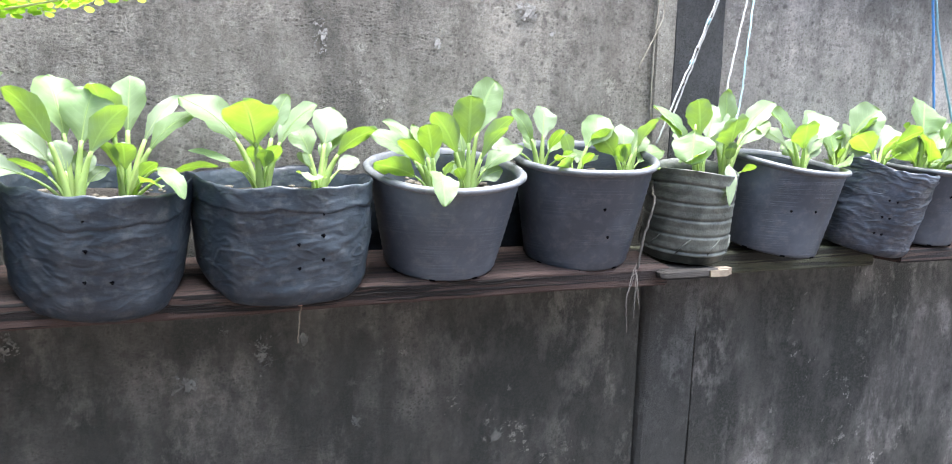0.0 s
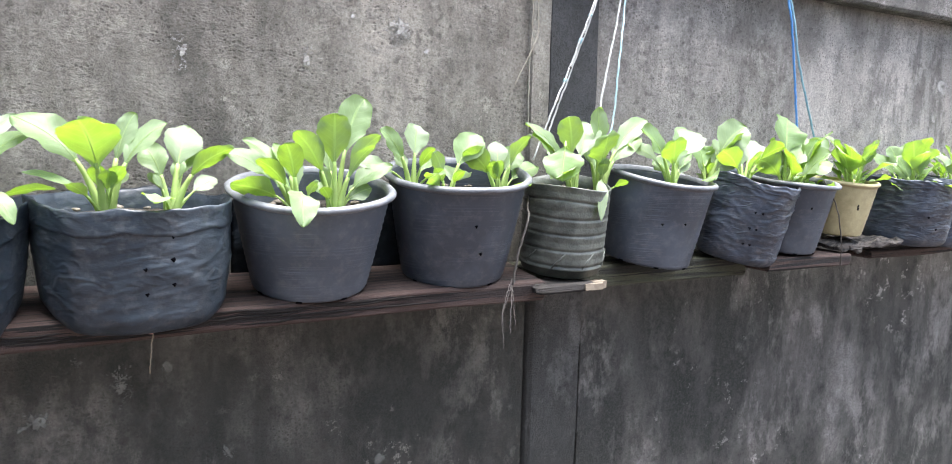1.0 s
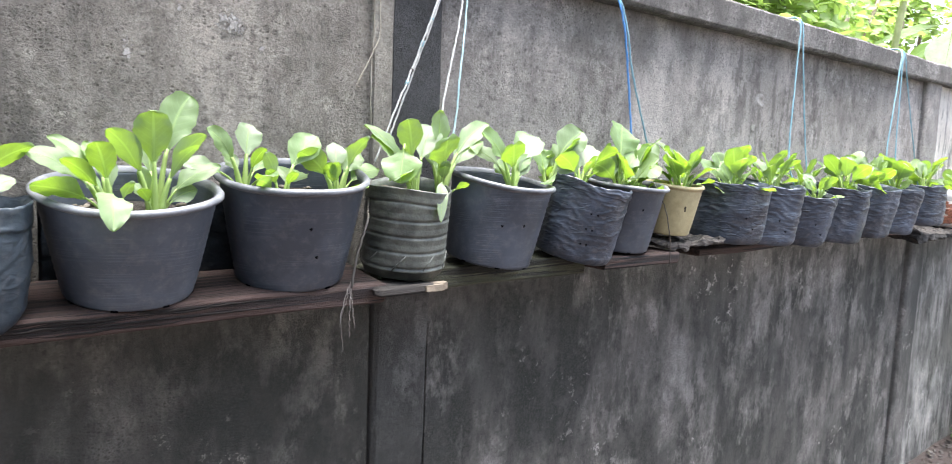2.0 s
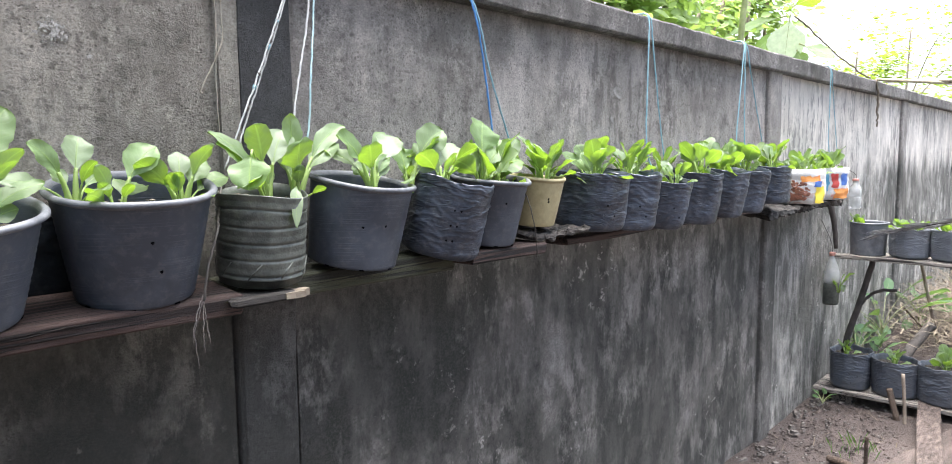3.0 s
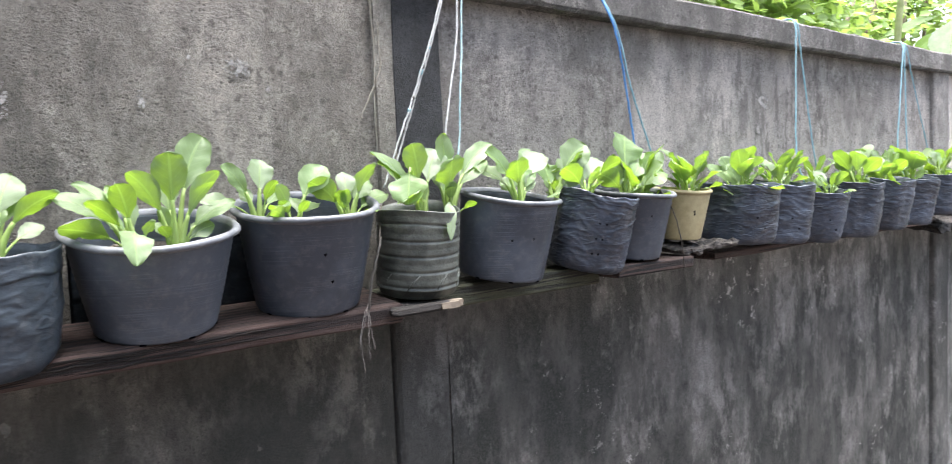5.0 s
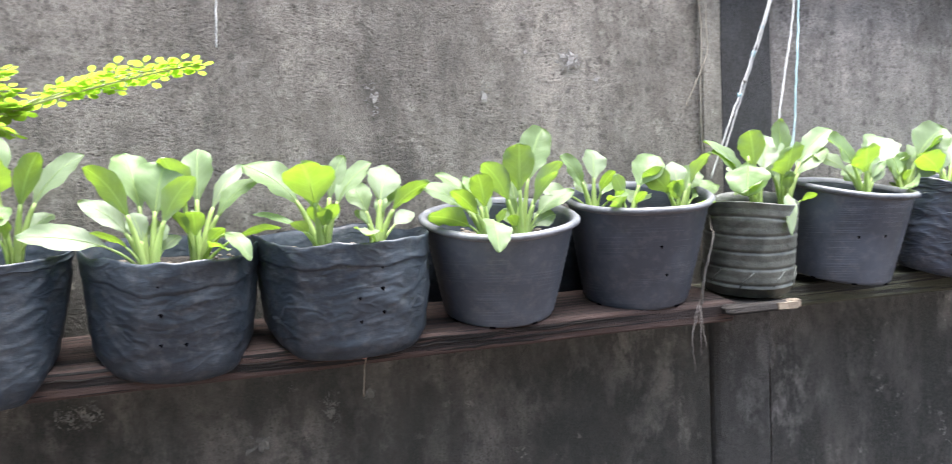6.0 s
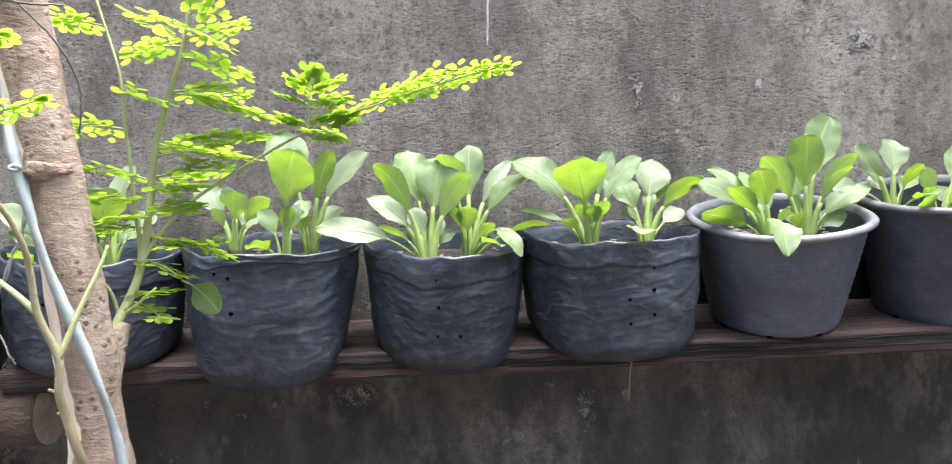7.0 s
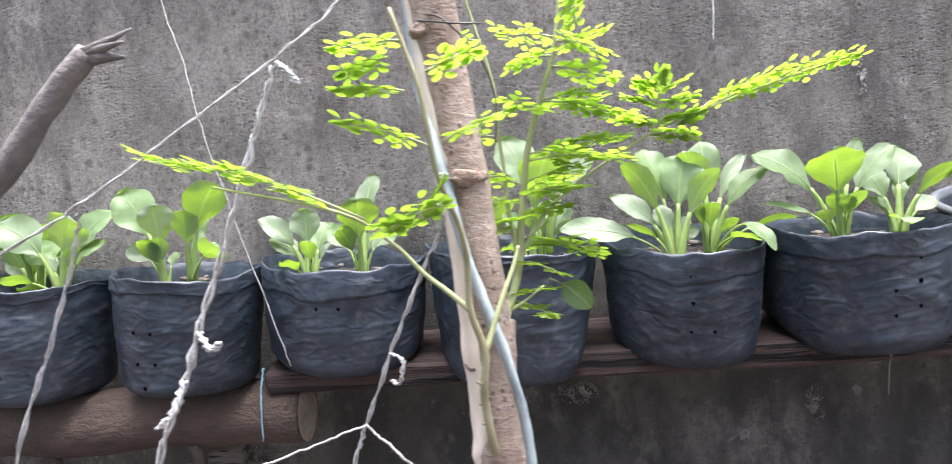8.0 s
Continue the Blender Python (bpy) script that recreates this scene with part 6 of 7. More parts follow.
printed_sack((4.0, 1.165, SHELF - 0.03), 0.105, 0.165, M_PRINT, "white printed feed sack with a round brown picture", 2.0, True,
             [(-2.25, -1.55, 0.006, 0.085, M_YELLOWPRINT, "bright yellow printed patch"), (-2.85, -2.05, 0.110, 0.138, M_ORANGEPRINT, "orange printed patch"), (-2.35, -1.9, 0.085, 0.110, M_BLUEPRINT, "blue printed patch")])
printed_sack((4.42, 1.165, SHELF - 0.03), 0.10, 0.165, M_PRINT_B, "blue and orange printed feed sack planter", 6.0, False,
             [(-3.7, -3.35, 0.02, 0.135, M_SKYPRINT, "light blue printed band"), (-3.1, -2.75, 0.05, 0.135, M_SKYPRINT, "light blue printed band"), (-2.65, -2.35, 0.065, 0.138, M_REDPRINT, "red printed band"),
              (-2.2, -1.7, 0.075, 0.138, M_BLUEPRINT, "blue printed patch"), (-2.55, -1.6, 0.008, 0.060, M_ORANGEPRINT, "orange printed patch")])
for x, y, k, a in [(3.97, 1.14, 2, 0), (4.04, 1.19, 0, 80), (4.38, 1.14, 1, 40), (4.46, 1.18, 3, 120), (4.10, 1.13, 4, 10), (4.32, 1.2, 4, 90)]:
    copy_thing(SEEDLINGS[k], pose(x, y, 1.375, 0, 0, a))

# ---- two-tiered rack across the yard ----
RACK = "boards of the low rack"
for lo, hi, m, lab in [((4.79, -0.75, 0.862), (4.90, 1.22, 0.884), M_RACKWOOD, "long weathered grey rack board under pots"), ((4.905, -0.75, 0.860), (5.06, 1.16, 0.882), M_RACKWOOD, "long weathered grey rack board at the back"),
                       ((4.70, -0.6, 0.082), (4.97, 1.27, 0.108), M_RACKWOOD, "thick grey board low over the soil under plant bags")]:
    ob = block("rack_board", lo, hi, m, None, "", (1, 20, 1), 0.006, 0.004, lo[0])
    tagged(ob, lab, "board", RACK)
for y in (1.12, 0.2, -0.5):
    tagged(block("support_block", (4.74, y - 0.06, GROUND - 0.03), (4.94, y + 0.06, 0.083), M_GREYWOOD, None, "", (1, 1, 1), 0.006, 0.006, y), "squat wooden block under the low board", "block", "feet of the rack")
for y in (-0.6, 0.02):
    ob = thing("rack_post", (4.93, y, GROUND), "rough round post that carries the rack board", "post", "posts of the rack")
    bm = bmesh.new()
    tube(bm, curve_points([(0, 0, -0.05), (0.01, 0.01, 0.4), (0, 0, 0.83)], 5, 0.003), 0.025, 10)
    part("pole", bm, M_BARK, ob)
nursery_pot((4.92, 1.062, 0.884), 0.106, 0.19, "grey square-shouldered plastic pot on the rack", 0.86, (), M_RIMPALE, M_RIMPALE, group="planters on the rack", lip=0.006)
grow_bag((4.92, 0.850, 0.884), 0.104, 0.165, "black film plant bag on the rack board", 51.0, 0.0, M_BAGBRIGHT, group="planters on the rack")
grow_bag((4.92, 0.637, 0.884), 0.106, 0.17, "black film plant bag slumped on the rack board", 55.0, 0.0, M_BAGBRIGHT, group="planters on the rack")
nursery_pot((4.92, 0.425, 0.884), 0.10, 0.17, "pale grey plastic pot on the rack", 0.8, (), M_CLEAR, M_CLEAR, group="planters on the rack")
grow_bag((4.83, 1.10, 0.108), 0.116, 0.215, "black film plant bag with a small sprout", 60.0, 0.02, M_BAGLIT, spots=[(-170, 0.1), (-150, 0.09), (-165, 0.05)], group="planters on the rack")
grow_bag((4.83, 0.868, 0.108), 0.118, 0.20, "squat black film plant bag on the low board", 64.0, 0.02, M_BAGLIT, spots=[(-170, 0.1), (-160, 0.06), (-150, 0.06)], group="planters on the rack")
grow_bag((4.83, 0.630, 0.108), 0.122, 0.21, "creased black film plant bag with punched holes on the low board", 68.0, 0.02, M_BAGLIT, spots=[(-165, 0.1), (-163, 0.06)], group="planters on the rack")
grow_bag((4.83, 0.385, 0.108), 0.112, 0.19, "black film plant bag at the end of the low board", 72.0, 0.02, M_BAGLIT, group="planters on the rack")
for x, y, z, k, a in [(4.88, 0.89, 1.035, 4, 70), (4.88, 0.80, 1.03, 4, 10), (4.88, 0.68, 1.035, 4, 40), (4.88, 0.58, 1.03, 4, 0), (4.86, 0.44, 1.03, 3, 20), (4.88, 1.11, 1.05, 4, 45),
                      (4.80, 0.87, 0.30, 4, 0), (4.79, 0.62, 0.312, 3, 100), (4.78, 0.42, 0.295, 4, 60), (4.80, 1.12, 0.31, 4, 30)]:
    copy_thing(SEEDLINGS[k], pose(x, y, z, 0, 0, a))


def hung_bottle(at, height, label, dark):
    """A soft-drink bottle hung neck up as a planter."""
    ob = thing("hanging_bottle", at, label, "bottle planter", "bottles hung by the rack")
    r = 0.045 if dark else 0.036
    bm = bmesh.new()
    lathe(bm, [(0.02, 0.0), (0.9 * r, 0.002), (r, 0.02), (r, 0.38 * height), (r * 0.95, 0.42 * height)], 24)
    part("soil_filled_foot", bm, M_BOTTLE if dark else M_PET, ob)
    bm = bmesh.new()
    lathe(bm, [(r * 0.95, 0.42 * height), (r, 0.46 * height), (r, 0.62 * height), (0.8 * r, 0.74 * height), (0.45 * r, 0.86 * height), (0.016, 0.91 * height), (0.0145, 0.95 * height)], 24)
    part("shoulder", bm, M_PET, ob)
    bm = bmesh.new()
    lathe(bm, [(0.017, 0.935 * height), (0.018, 0.94 * height), (0.018, height), (0.015, height + 0.002), (0.001, height + 0.002)], 16)
    part("cap", bm, M_CAP, ob, "faded red screw cap")
    bm = bmesh.new()
    tube(bm, curve_points([(0.012, 0, 0.93 * height), (0.03, 0.02, 1.2 * height), (0.0, WALL - at[1] - 0.002, 1.6 * height)], 5), 0.0018, 5)
    part("hanger_wire", bm, M_WIRE, ob)
    return ob


hung_bottle((4.80, 1.22, 0.585), 0.31, "clear bottle with a red cap and dark soil hung by wire", True)
hung_bottle((4.86, 1.13, 1.15), 0.175, "cloudy clear bottle with a red cap standing by the rack", False)
pak_choi((4.76, 1.17, 0.70), [(-0.01, -0.03, 0.075, 0.035), (0.02, -0.07, 0.085, 0.045), (0.0, -0.05, 0.05, 0.04), (-0.01, -0.03, -0.03, 0.045)], "small seedling growing out of a hung bottle", "leafy seedlings")


def stick(name, points, r, material, label, category="stick", group="", r1=None):
    ob = thing(name, points[0], label, category, group)
    o = Vector(points[0])
    q = curve_points([Vector(p) - o for p in points], 6, r * 0.08)
    bm = bmesh.new()
    tube(bm, q, [r + ((r1 if r1 is not None else r) - r) * k / (len(q) - 1) for k in range(len(q))], 9)
    part("shaft", bm, material, ob)
    return ob


M_DARKTWIG = plain("dark_branch", (0.035, 0.03, 0.028), (0.08, 0.068, 0.06), 0.85, 20, 80, 0.6)
bare = stick("bare_branch", [(4.84, 1.15, GROUND), (4.86, 1.14, 0.35), (4.87, 1.08, 0.60), (4.88, 1.04, 0.78), (4.88, 1.02, 0.87)], 0.02, M_DARKTWIG, "dark bare forked branch standing behind the low board", "branch", r1=0.016)
bm = bmesh.new()
tube(bm, curve_points([(0.03, -0.06, 0.54), (0.03, -0.13, 0.63), (0.03, -0.19, 0.66), (0.02, -0.26, 0.67)], 5, 0.002), 0.009, 7)
part("fork", bm, M_DARKTWIG, bare)
stick("bare_branch", [(4.78, 1.24, 1.18), (4.79, 1.215, 1.06), (4.79, 1.20, 0.92)], 0.018, M_DARKTWIG, "short dark branch stub below the printed sacks", "branch", r1=0.012)
stick("pole", [(5.95, 1.24, TOP + 0.012), (4.95, 0.60, 1.86), (3.95, -0.05, 1.78)], 0.011, M_PEELED, "pale bamboo pole laid across from the wall top", "pole", "bamboo poles")
stick("pole", [(5.75, 1.25, TOP + 0.010), (4.95, 0.52, 1.83), (4.1, -0.25, 1.72)], 0.011, M_PEELED, "pale bamboo pole laid across from the wall top", "pole", "bamboo poles")
stick("ground_stick", [(4.60, 0.80, GROUND - 0.02), (4.62, 0.83, 0.10), (4.65, 0.86, 0.185)], 0.016, M_BARELOG, "split wooden stake driven in before the low board", "stake", "stakes")
stick("ground_stick", [(4.56, 0.76, GROUND - 0.02), (4.57, 0.77, 0.15), (4.58, 0.785, 0.30)], 0.009, M_BARK, "thin stake driven in before the low board", "stake", "stakes")
stick("ground_stick", [(3.885, 0.79, GROUND - 0.02), (3.885, 0.79, 0.08), (3.885, 0.79, 0.165)], 0.009, M_BARELOG, "short wooden peg standing in the soil", "stake", "stakes")
stick("ground_log", [(3.82, 0.935, GROUND + 0.012), (3.80, 0.87, GROUND + 0.016), (3.77, 0.78, GROUND + 0.012)], 0.018, M_BARELOG, "weathered stick lying beside the peg", "stick", "sticks on the soil")
stick("ground_log", [(3.62, 0.90, GROUND + 0.012), (3.55, 0.86, GROUND + 0.012)], 0.006, M_STRAW, "pale twig lying on the soil", "stick", "sticks on the soil")
stick("leaning_stick", [(6.6, 0.93, GROUND), (6.35, 0.96, 0.35), (6.1, 1.0, 0.75)], 0.012, M_BARK, "bare stick leaning over the straw heap", "stick", "sticks on the soil")
stick("leaning_stick", [(6.5, 1.02, 0.15), (6.3, 1.12, 0.33)], 0.008, M_STRAW, "short stick poking from the straw heap", "stick", "sticks on the soil")
stick("fallen_branch", [(5.35, 1.0, GROUND + 0.03), (5.6, 0.98, 0.12), (5.85, 0.93, 0.22), (5.95, 0.88, 0.30)], 0.04, M_DARKTWIG, "thick mossy branch lying on the soil", "branch", r1=0.03)
stump = stick("stump", [(7.6, 0.86, GROUND - 0.02), (7.58, 0.87, 0.25), (7.55, 0.88, 0.55)], 0.06, M_PEELED, "pale peeled post standing in the straw", "post", r1=0.055)


def ground_board(lo, hi, width, thick, material, label, lift=0.0, seed=0.0):
    """A rough board lying from lo to hi."""
    a, b = Vector(lo), Vector(hi)
    bm = bmesh.new()
    box(bm, (0, -width / 2, 0), ((b - a).length, width / 2, thick), (18, 3, 1), 0, 0, 0.004)
    for v in bm.verts:
        v.co += 0.006 * Vector(noise.noise_vector(Vector((v.co.x * 7 + seed, v.co.y * 22, v.co.z * 20))))
    ob = part("ground_board", bm, material, smooth=False)
    d = (b - a).normalized()
    side = Vector((-d.y, d.x, 0)).normalized()
    ob.matrix_world = Matrix.Translation(a) @ Matrix((d, side, d.cross(side))).transposed().to_4x4()
    return tagged(ob, label, "board", "boards lying on the soil")


ground_board((4.78, 0.69, GROUND + 0.065), (3.2, 0.42, GROUND + 0.035), 0.105, 0.022, M_ROTBOARD, "rotten brown board lying on a wider one", 0, 1)
ground_board((4.66, 0.40, GROUND + 0.035), (3.15, 0.78, GROUND + 0.005), 0.20, 0.024, M_BOARD, "wide grey-brown board lying on the soil", 0, 9)
ground_board((4.62, 0.50, GROUND + 0.16), (3.55, 0.32, GROUND + 0.06), 0.055, 0.04, M_BATTEN, "splintered pale batten propped on the boards", 0, 15)
ground_board((4.70, 0.42, GROUND + 0.005), (3.2, 0.20, GROUND + 0.005), 0.14, 0.02, M_BOARD, "dark grey board lying flat on the soil", 0, 21)


def hung_strap():
    """Loops of flat black rubber strap hung beside the rack."""
    ob = thing("rubber_strap", (4.9, 0.56, 1.665), "loops of flat black rubber strap hanging over the rack", "strap")
    for k, (w, h, y) in enumerate(((0.085, 0.17, 0.03), (0.095, 0.15, -0.01), (0.06, 0.11, -0.045))):
        bm = bmesh.new()
        run = [Vector((0.012 * k, y + w * math.cos(a + 0.4), -0.28 - h * math.sin(a) * 0.8 - 0.015 * k)) for a in (math.pi * (0.0 + 1.75 * j / 24) for j in range(25))]
        tube(bm, run, 0.0075, 6)
        part("loop", bm, M_RUBBER, ob)
        bm = bmesh.new()
        tube(bm, curve_points([run[0], run[0] + Vector((0, -0.05, 0.10)), Vector((0.01, -0.12 - 0.015 * k, 0.05)), Vector((0.02, -0.17 - 0.012 * k, 0.22))], 6), 0.0085, 7)
        part("hanging_end", bm, M_RUBBER, ob)
    return ob


M_RUBBER = plain("dull_black_rubber", (0.045, 0.045, 0.048), (0.10, 0.10, 0.105), 0.55, 20, 80, 0.3)
hung_strap()


M_FROND = plain("grey_dead_leaf", (0.26, 0.27, 0.285), (0.42, 0.43, 0.45), 0.8, 20, 80, 0.3)


def dry_frond():
    """A dead palm frond: a dark midrib with drooping strips."""
    ob = thing("dry_frond", (4.80, 0.99, 1.02), "dead grey palm frond lying over the rack planters", "frond")
    rng = random.Random(11)
    bm = bmesh.new()
    rib = curve_points([(0, 0, -0.005), (0.0, -0.2, 0.055), (0.0, -0.4, 0.10), (-0.02, -0.62, 0.19), (-0.05, -1.0, 0.30)], 10)
    tube(bm, rib, [0.003 + 0.006 * k / len(rib) for k in range(len(rib))], 6)
    part("midrib", bm, M_DARKTWIG, ob)
    bm = bmesh.new()
    for k in range(150):
        p = rib[int(rng.uniform(2, len(rib) - 2))]
        s = rng.choice((-1, 1))
        d = Vector((s * rng.uniform(0.15, 0.5), 0.9, rng.uniform(-0.32, 0.12))).normalized()
        w = d.cross(Vector((0, 0, 1))).normalized() * 0.0022
        far = rng.uniform(0.08, 0.17)
        e = p + far * d - Vector((0, 0, 0.10 * far))
        m = p + 0.5 * far * d
        vs = [bm.verts.new(c) for c in (p - w, p + w, m + w, e, m - w)]
        bm.faces.new(vs)
    tagged(part("fringe", bm, M_FROND, ob), kind="stuff")


dry_frond()


def teal_sack():
    ob = thing("woven_sack", (5.6, 0.395, 0.36), "teal woven sack with white stripes beside the rack", "sack")
    bm = bmesh.new()
    lathe(bm, [(0.02, -0.33), (0.13, -0.325), (0.17, -0.2), (0.175, 0.0), (0.15, 0.14), (0.08, 0.2), (0.02, 0.21)], 28, lambda a, z, r: (r + 0.01 * noise.noise(Vector((3 * math.cos(a), 3 * math.sin(a), 9 * z))), z))
    part("sack", bm, M_TEAL, ob)
    for z in (-0.12, -0.05, 0.02, 0.09):
        bm = bmesh.new()
        r = 0.178 - max(0, z) * 0.2
        lathe(bm, [(r, z), (r + 0.004, z + 0.004), (r + 0.004, z + 0.014), (r, z + 0.018)], 28)
        part("stripe", bm, M_WHITECORD, ob, "white woven stripe")


M_TEAL = plain("teal_woven_plastic", (0.02, 0.22, 0.22), (0.04, 0.33, 0.32), 0.5, 60, 160, 0.5)
teal_sack()


# ---- litter, stones, weeds ----
def scatter(name, label, category, n, place, shape, material, seed, smooth=False):
    """Uncounted litter in one mesh."""
    rng = random.Random(seed)
    bm = bmesh.new()
    for _ in range(n):
        shape(bm, rng, Vector(place(rng)))
    return tagged(part(name, bm, material, smooth=smooth), label, category, kind="stuff")


def stone(bm, rng, p, size=(0.006, 0.022)):
    s = rng.uniform(*size)
    d = [Vector((rng.uniform(0.6, 1.3), rng.uniform(0.6, 1.3), rng.uniform(0.35, 0.7))) for _ in range(1)][0]
    top = [bm.verts.new(p + s * Vector((d.x * math.cos(a) * 0.7, d.y * math.sin(a) * 0.7, d.z))) for a in (0.3, 1.8, 3.4, 4.9)]
    low = [bm.verts.new(p + s * Vector((d.x * math.cos(a), d.y * math.sin(a), -0.2))) for a in (0.0, 1.5, 3.1, 4.6)]
    bm.faces.new(top)
    for k in range(4):
        bm.faces.new((low[k], low[(k + 1) % 4], top[(k + 1) % 4], top[k]))


def straw(bm, rng, p, k=1.0):
    a, l = rng.uniform(0, math.pi), k * rng.uniform(0.08, 0.32)
    d = Vector((math.cos(a), math.sin(a), rng.uniform(-0.15, 0.2) * k))
    w = Vector((-d.y, d.x, 0)) * rng.uniform(0.002, 0.005) * k
    b = p + d * l + Vector((0, 0, rng.uniform(-0.01, 0.02)))
    m = p + 0.5 * l * d + Vector((0, 0, rng.uniform(0, 0.03)))
    bm.faces.new([bm.verts.new(c) for c in (p - w, m - w, b, m + w, p + w)])


def blade(bm, rng, p, tall=(0.03, 0.09)):
    h = rng.uniform(*tall)
    a = rng.uniform(0, 6.28)
    d = Vector((math.cos(a), math.sin(a), 0))
    w = Vector((-d.y, d.x, 0)) * 0.0016
    bm.faces.new([bm.verts.new(c) for c in (p - w, p + w, p + w * 0.8 + 0.25 * h * d + Vector((0, 0, 0.7 * h)), p + 0.5 * h * d + Vector((0, 0, h)))])


scatter("pebbles", "small pale stones and crumbs of soil on the ground", "stones", 700, lambda r: (r.uniform(2.6, 6.5), WALL - 0.02 - abs(r.gauss(0, 0.45)), GROUND + 0.003), lambda b, r, p: stone(b, r, p, (0.003, 0.011)), M_STONE, 1)
scatter("clods", "loose brown crumbs of soil on the ground", "soil", 5000, lambda r: (r.uniform(2.6, 7.5), r.uniform(-0.4, 1.27), GROUND + 0.002), lambda b, r, p: stone(b, r, p, (0.003, 0.010)), M_GROUND, 2)
scatter("rubble", "pale rubble lying along the foot of the wall", "stones", 60, lambda r: (r.uniform(3.0, 4.8), WALL - 0.03 - abs(r.gauss(0, 0.08)), GROUND + 0.006), lambda b, r, p: stone(b, r, p, (0.008, 0.022)), M_STONE, 3)
scatter("straw_heap", "heap of dry straw and pulled weeds on the soil", "straw", 5200, lambda r: (r.gauss(7.3, 0.75), r.gauss(0.65, 0.40) - 0.1, GROUND + max(0.01, r.uniform(0.2, 1.0) * 0.38 * math.exp(-((0.5 - r.random()) ** 2)))), straw, M_STRAW, 4)
scatter("straw_litter", "scattered straw and dead leaves on the soil", "straw", 150, lambda r: (r.uniform(3.0, 6.2), r.uniform(0.0, 1.25), GROUND + 0.006), lambda b, r, p: straw(b, r, p, 0.35), M_STRAW, 5)
scatter("grass_tuft", "thin grass tuft growing in the bare soil", "grass", 26, lambda r: (r.gauss(4.02, 0.06), r.gauss(0.86, 0.05), GROUND), blade, M_WEED, 6)
scatter("grass", "green grass behind the straw heap", "grass", 2500, lambda r: (r.uniform(9.0, 12.5), r.uniform(-2.0, 1.2), GROUND), lambda b, r, p: blade(b, r, p, (0.1, 0.35)), M_WEED, 7)


def weed(at, n, size, label, seed, droop=0.3):
    """A broad-leaved weed: stems with oval leaves, each a part."""
    rng = random.Random(seed)
    ob = thing("weed", at, label, "weed", "weeds by the wall")
    for k in range(n):
        a, far, h = rng.uniform(0, 6.28), rng.uniform(0.3, 1.0) * size, rng.uniform(0.2, 1.0) * size
        bm = bmesh.new()
        leaf_mesh(bm, (0, 0, 0.3 * h), (far * math.cos(a), far * math.sin(a), h * (1 - droop * rng.random())), min(0.075, size * rng.uniform(0.28, 0.45)), 0.5, 0.04, 0.002, k)
        part("leaf", bm, [M_WEED, M_TWIG], ob)
    return ob


weed((4.55, 1.17, GROUND), 5, 0.11, "small dark green weed at the foot of the wall", 1)
weed((5.45, 1.12, GROUND), 9, 0.34, "grey-green leafy weed behind the low board", 2)
weed((5.35, 1.2, GROUND), 9, 0.42, "spreading green weed against the wall", 3)
weed((5.9, 1.17, GROUND), 26, 0.7, "climbing green weed behind the rack", 4)
weed((6.9, 1.12, GROUND), 18, 0.45, "tall leafy weed behind the rack planters", 5)
weed((3.9, 0.16, GROUND + 0.02), 6, 0.26, "pale green broad-leaved seedling beside the boards", 6)


# ---- foliage and trees behind the wall ----
def leaf_cloud(bm, rng, centre, spread, n, size, hang=0.4, tilt=-0.2):
    """Many small folded leaves round a centre."""
    for _ in range(n):
        p = Vector([c + rng.gauss(0, s) for c, s in zip(centre, spread)])
        a = rng.uniform(0, 6.28)
        d = Vector((math.cos(a), math.sin(a), rng.uniform(-hang, 0.3))).normalized()
        f = Vector((rng.uniform(-0.5, 0.5), tilt + rng.uniform(-0.5, 0.5), 1)).normalized()
        s = d.cross(f).normalized()
        f = s.cross(d)
        z = size * rng.uniform(0.6, 1.25)
        mid = [bm.verts.new(p + z * u * d - z * 0.03 * f) for u in (0, 0.5, 1)]
        left = [bm.verts.new(p + z * (u * d + w * s + 0.06 * f)) for u, w in ((0.22, 0.26), (0.6, 0.30))]
        right = [bm.verts.new(p + z * (u * d - w * s + 0.06 * f)) for u, w in ((0.22, 0.26), (0.6, 0.30))]
        bm.faces.new((mid[0], left[0], left[1], mid[1]))
        bm.faces.new((mid[1], left[1], mid[2]))
        bm.faces.new((mid[0], mid[1], right[1], right[0]))
        bm.faces.new((mid[1], mid[2], right[1]))


def crown_tree(at, height, crown, n, size, label, seed, clumps=26, trunk_r=0.08, material=None):
    """A tree: tapered trunk, limbs reaching into the crown, leaf clumps with gaps."""
    rng = random.Random(seed)
    ob = thing("tree", at, label, "tree", "trees behind the wall")
    bm = bmesh.new()
    mid = Vector((0, 0, height - crown))
    tube(bm, curve_points([(0, 0, -0.1), (0.05, 0.03, 0.4 * height), mid, mid + Vector((0.1, 0, 0.8 * crown))], 5), [trunk_r * (1 - 0.045 * k) for k in range(16)], 9)
    ends = []
    for k in range(clumps):
        v = Vector((rng.gauss(0, 1), rng.gauss(0, 1), rng.gauss(0.1, 0.8))).normalized() * crown * rng.uniform(0.45, 1.0)
        ends.append(mid + v)
        if k % 3 == 0:
            tube(bm, curve_points([mid - Vector((0, 0, 0.2 * crown)), mid + 0.5 * v + Vector((0, 0, 0.1)), mid + v], 4), [trunk_r * 0.35 * (1 - 0.1 * j) for j in range(9)], 5)
    part("trunk", bm, M_BARK, ob)
    bm = bmesh.new()
    for e in ends:
        leaf_cloud(bm, rng, e, [crown * 0.16] * 3, n // clumps, size)
    tagged(part("crown", bm, material or M_BUSH, ob), kind="stuff")
    return ob


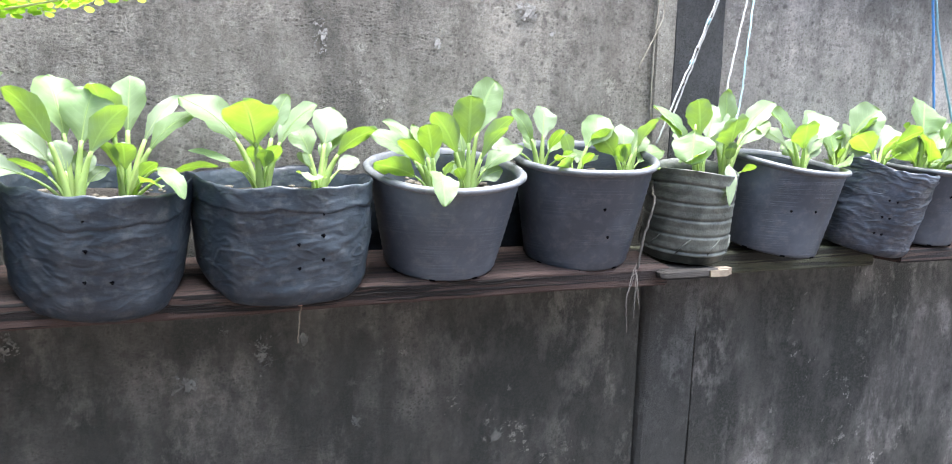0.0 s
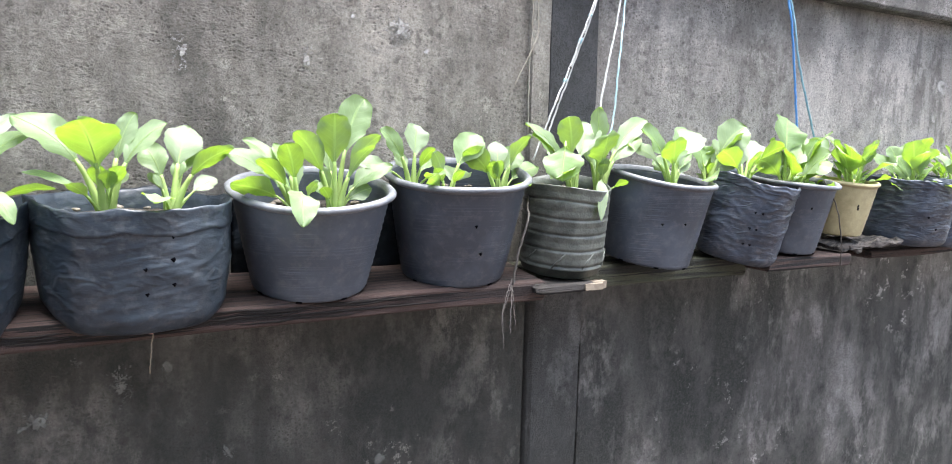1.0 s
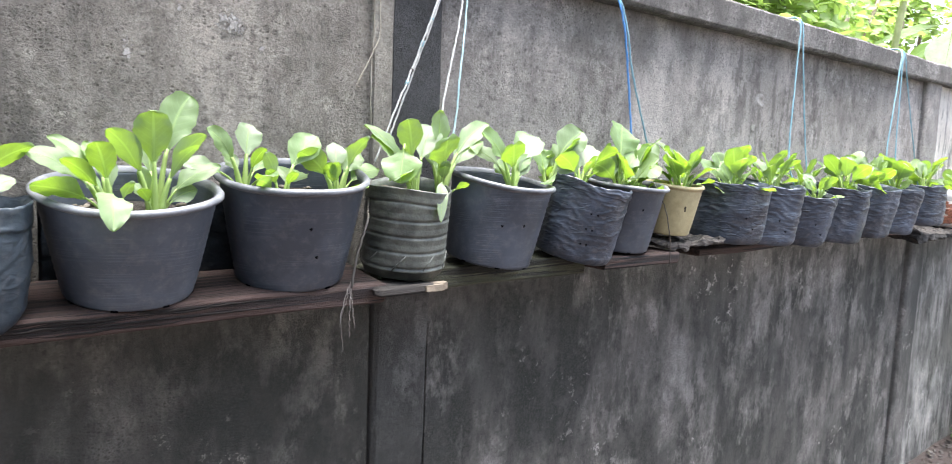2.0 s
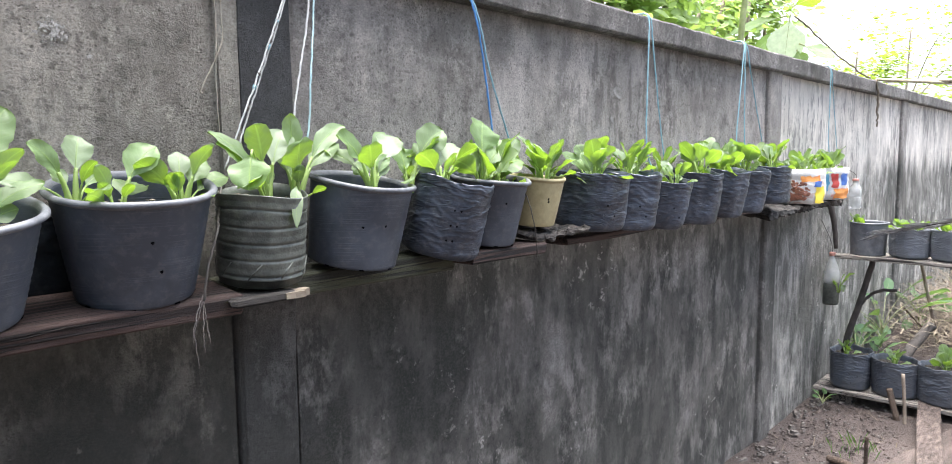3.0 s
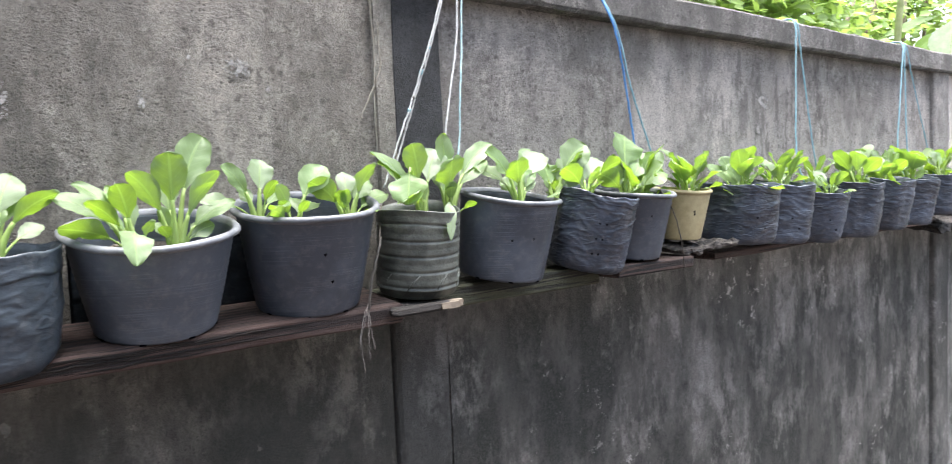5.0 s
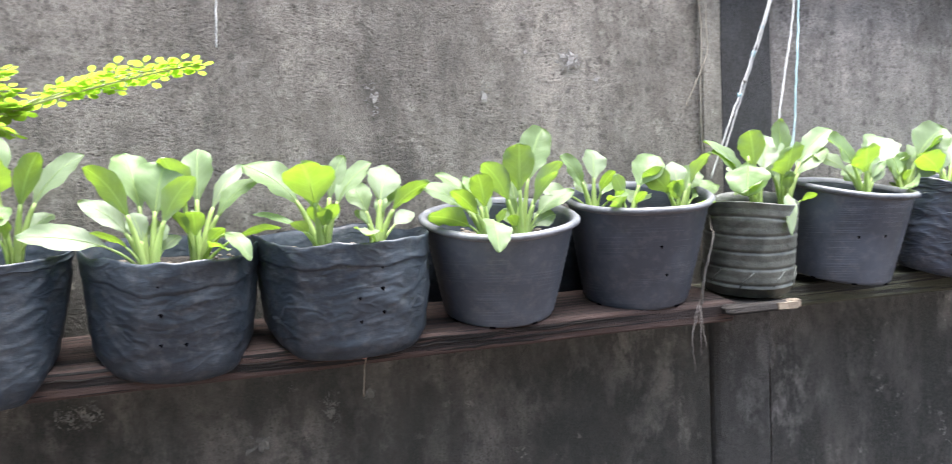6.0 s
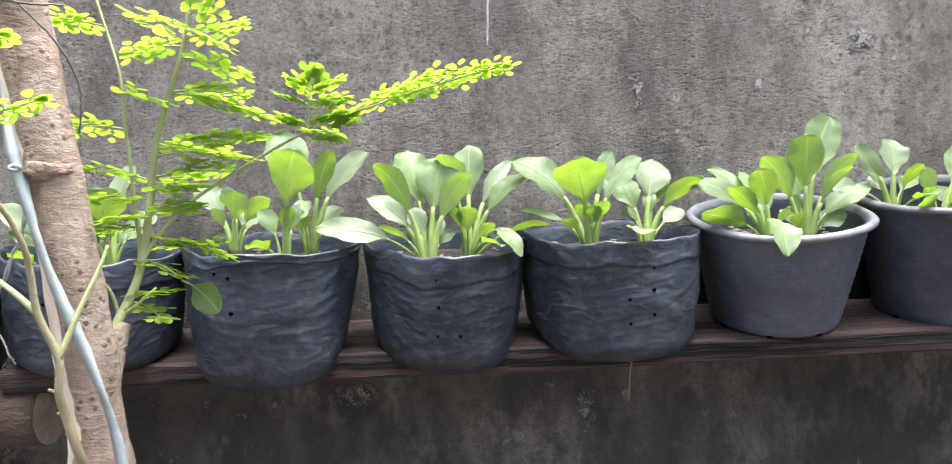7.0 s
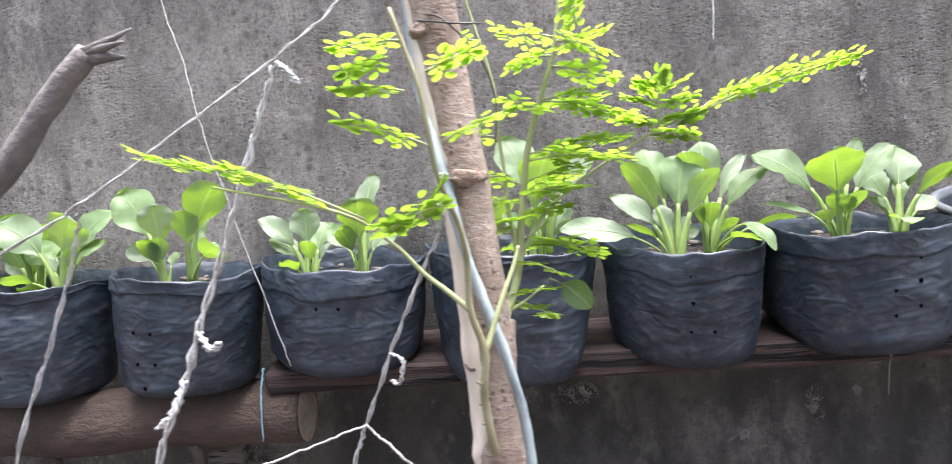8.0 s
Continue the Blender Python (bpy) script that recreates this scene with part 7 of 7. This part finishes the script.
def hedge(at, length, tall, n, size, label, seed):
    rng = random.Random(seed)
    ob = thing("shrub", at, label, "shrub", "shrubs behind the wall")
    for k in range(14):
        x = rng.uniform(-0.5, 0.5) * length
        bm = bmesh.new()
        tube(bm, curve_points([(x, 0, 0), (x + rng.uniform(-0.2, 0.2), 0.1, 0.5 * tall), (x + rng.uniform(-0.3, 0.3), rng.uniform(-0.2, 0.2), 0.95 * tall)], 4), 0.012, 5)
        part("stem", bm, M_BARK, ob)
    bm = bmesh.new()
    for k in range(40):
        leaf_cloud(bm, rng, (rng.uniform(-0.5, 0.5) * length, rng.uniform(-0.2, 0.25), tall * rng.uniform(0.6, 1.0)), (0.16, 0.14, 0.13), n // 40, size, 0.7, -1.3)
    tagged(part("crown", bm, M_BUSH, ob), kind="stuff")


hedge((4.4, 2.0, GROUND), 3.0, 2.65, 14000, 0.07, "dense leafy green shrub rising behind the wall", 21)
hedge((2.6, 2.2, GROUND), 1.6, 2.6, 5000, 0.07, "leafy green shrub behind the wall", 22)
crown_tree((12.5, 2.4, GROUND), 3.6, 1.3, 1300, 0.09, "light green tree with a thin open crown", 31, 22, 0.03, material=M_FARLEAF)
crown_tree((10.5, 2.6, GROUND), 2.9, 0.8, 2600, 0.08, "small yellow-green tree behind the wall", 32, 20, 0.03, material=M_FARLEAF)
crown_tree((17.0, 1.5, GROUND), 4.6, 1.9, 1300, 0.12, "pale green tree beyond the wall's end", 33, 34, 0.03, material=M_FARLEAF)


def big_leaves():
    """A broad-leaved plant whose blades hang over the wall top."""
    ob = thing("broad_leaf_plant", (4.25, 1.62, GROUND), "broad-leaved plant with large glossy leaves over the wall top", "plant")
    bm = bmesh.new()
    tube(bm, curve_points([(0, 0, 0), (0.02, 0, 1.2), (-0.02, -0.05, 2.2), (0.05, -0.1, 2.5)], 6), 0.018, 8)
    part("stem", bm, M_TWIG, ob)
    for k, (base, tip, wide, film) in enumerate([((0.150, -0.241, 2.195), (0.150, -0.217, 1.944), 0.20, M_GLARELEAF), ((0.150, -0.292, 2.034), (0.150, -0.471, 1.940), 0.10, M_PAK), ((0.150, -0.225, 2.191), (0.150, 0.094, 2.130), 0.10, M_PAK), ((0.150, -0.280, 2.003), (0.150, -0.315, 1.922), 0.09, M_PAK),
                                                 ((0.250, -0.166, 2.125), (0.250, -0.013, 2.033), 0.09, M_PAK), ((0.150, -0.246, 2.233), (0.150, -0.403, 2.274), 0.12, M_PAK), ((0.150, -0.213, 2.254), (0.150, -0.075, 2.355), 0.12, M_PAK)]):
        bm = bmesh.new()
        turn = Matrix.Rotation(radians(-72), 4, "Z")
        leaf_mesh(bm, turn.inverted() @ Vector(base), turn.inverted() @ Vector(tip), wide, 0.12, 0.03, 0.004, k, arch=0.01)
        bm.transform(turn)
        blade_part = part("leaf", bm, [film, M_TWIG], ob)
        if film is M_GLARELEAF:
            tagged(blade_part, "large leaf with its sky glare painted pale")


big_leaves()
cord("vine", [[(5.15, 1.6, 2.35), (5.4, 1.45, 2.15), (5.7, 1.3, 1.98), (5.72, 1.24, 1.93), (5.72, 1.23, 1.72)], [(5.72, 1.24, 1.93), (5.75, 1.235, 1.80), (5.74, 1.235, 1.65)]], 0.005, M_STRAW, "dry vine draped over the wall top", "vine", jitter=0.006)

# ---- unseen wall added behind the walker to block low sky and shade the yard ----
tagged(block("wall_south", (-2.6, -3.15, -0.1), (1.5, -3.0, 3.6), M_SHADEWALL, None, "", (4, 1, 3), 0.003), "unseen plain wall added to shade the yard", "wall", kind="structure")
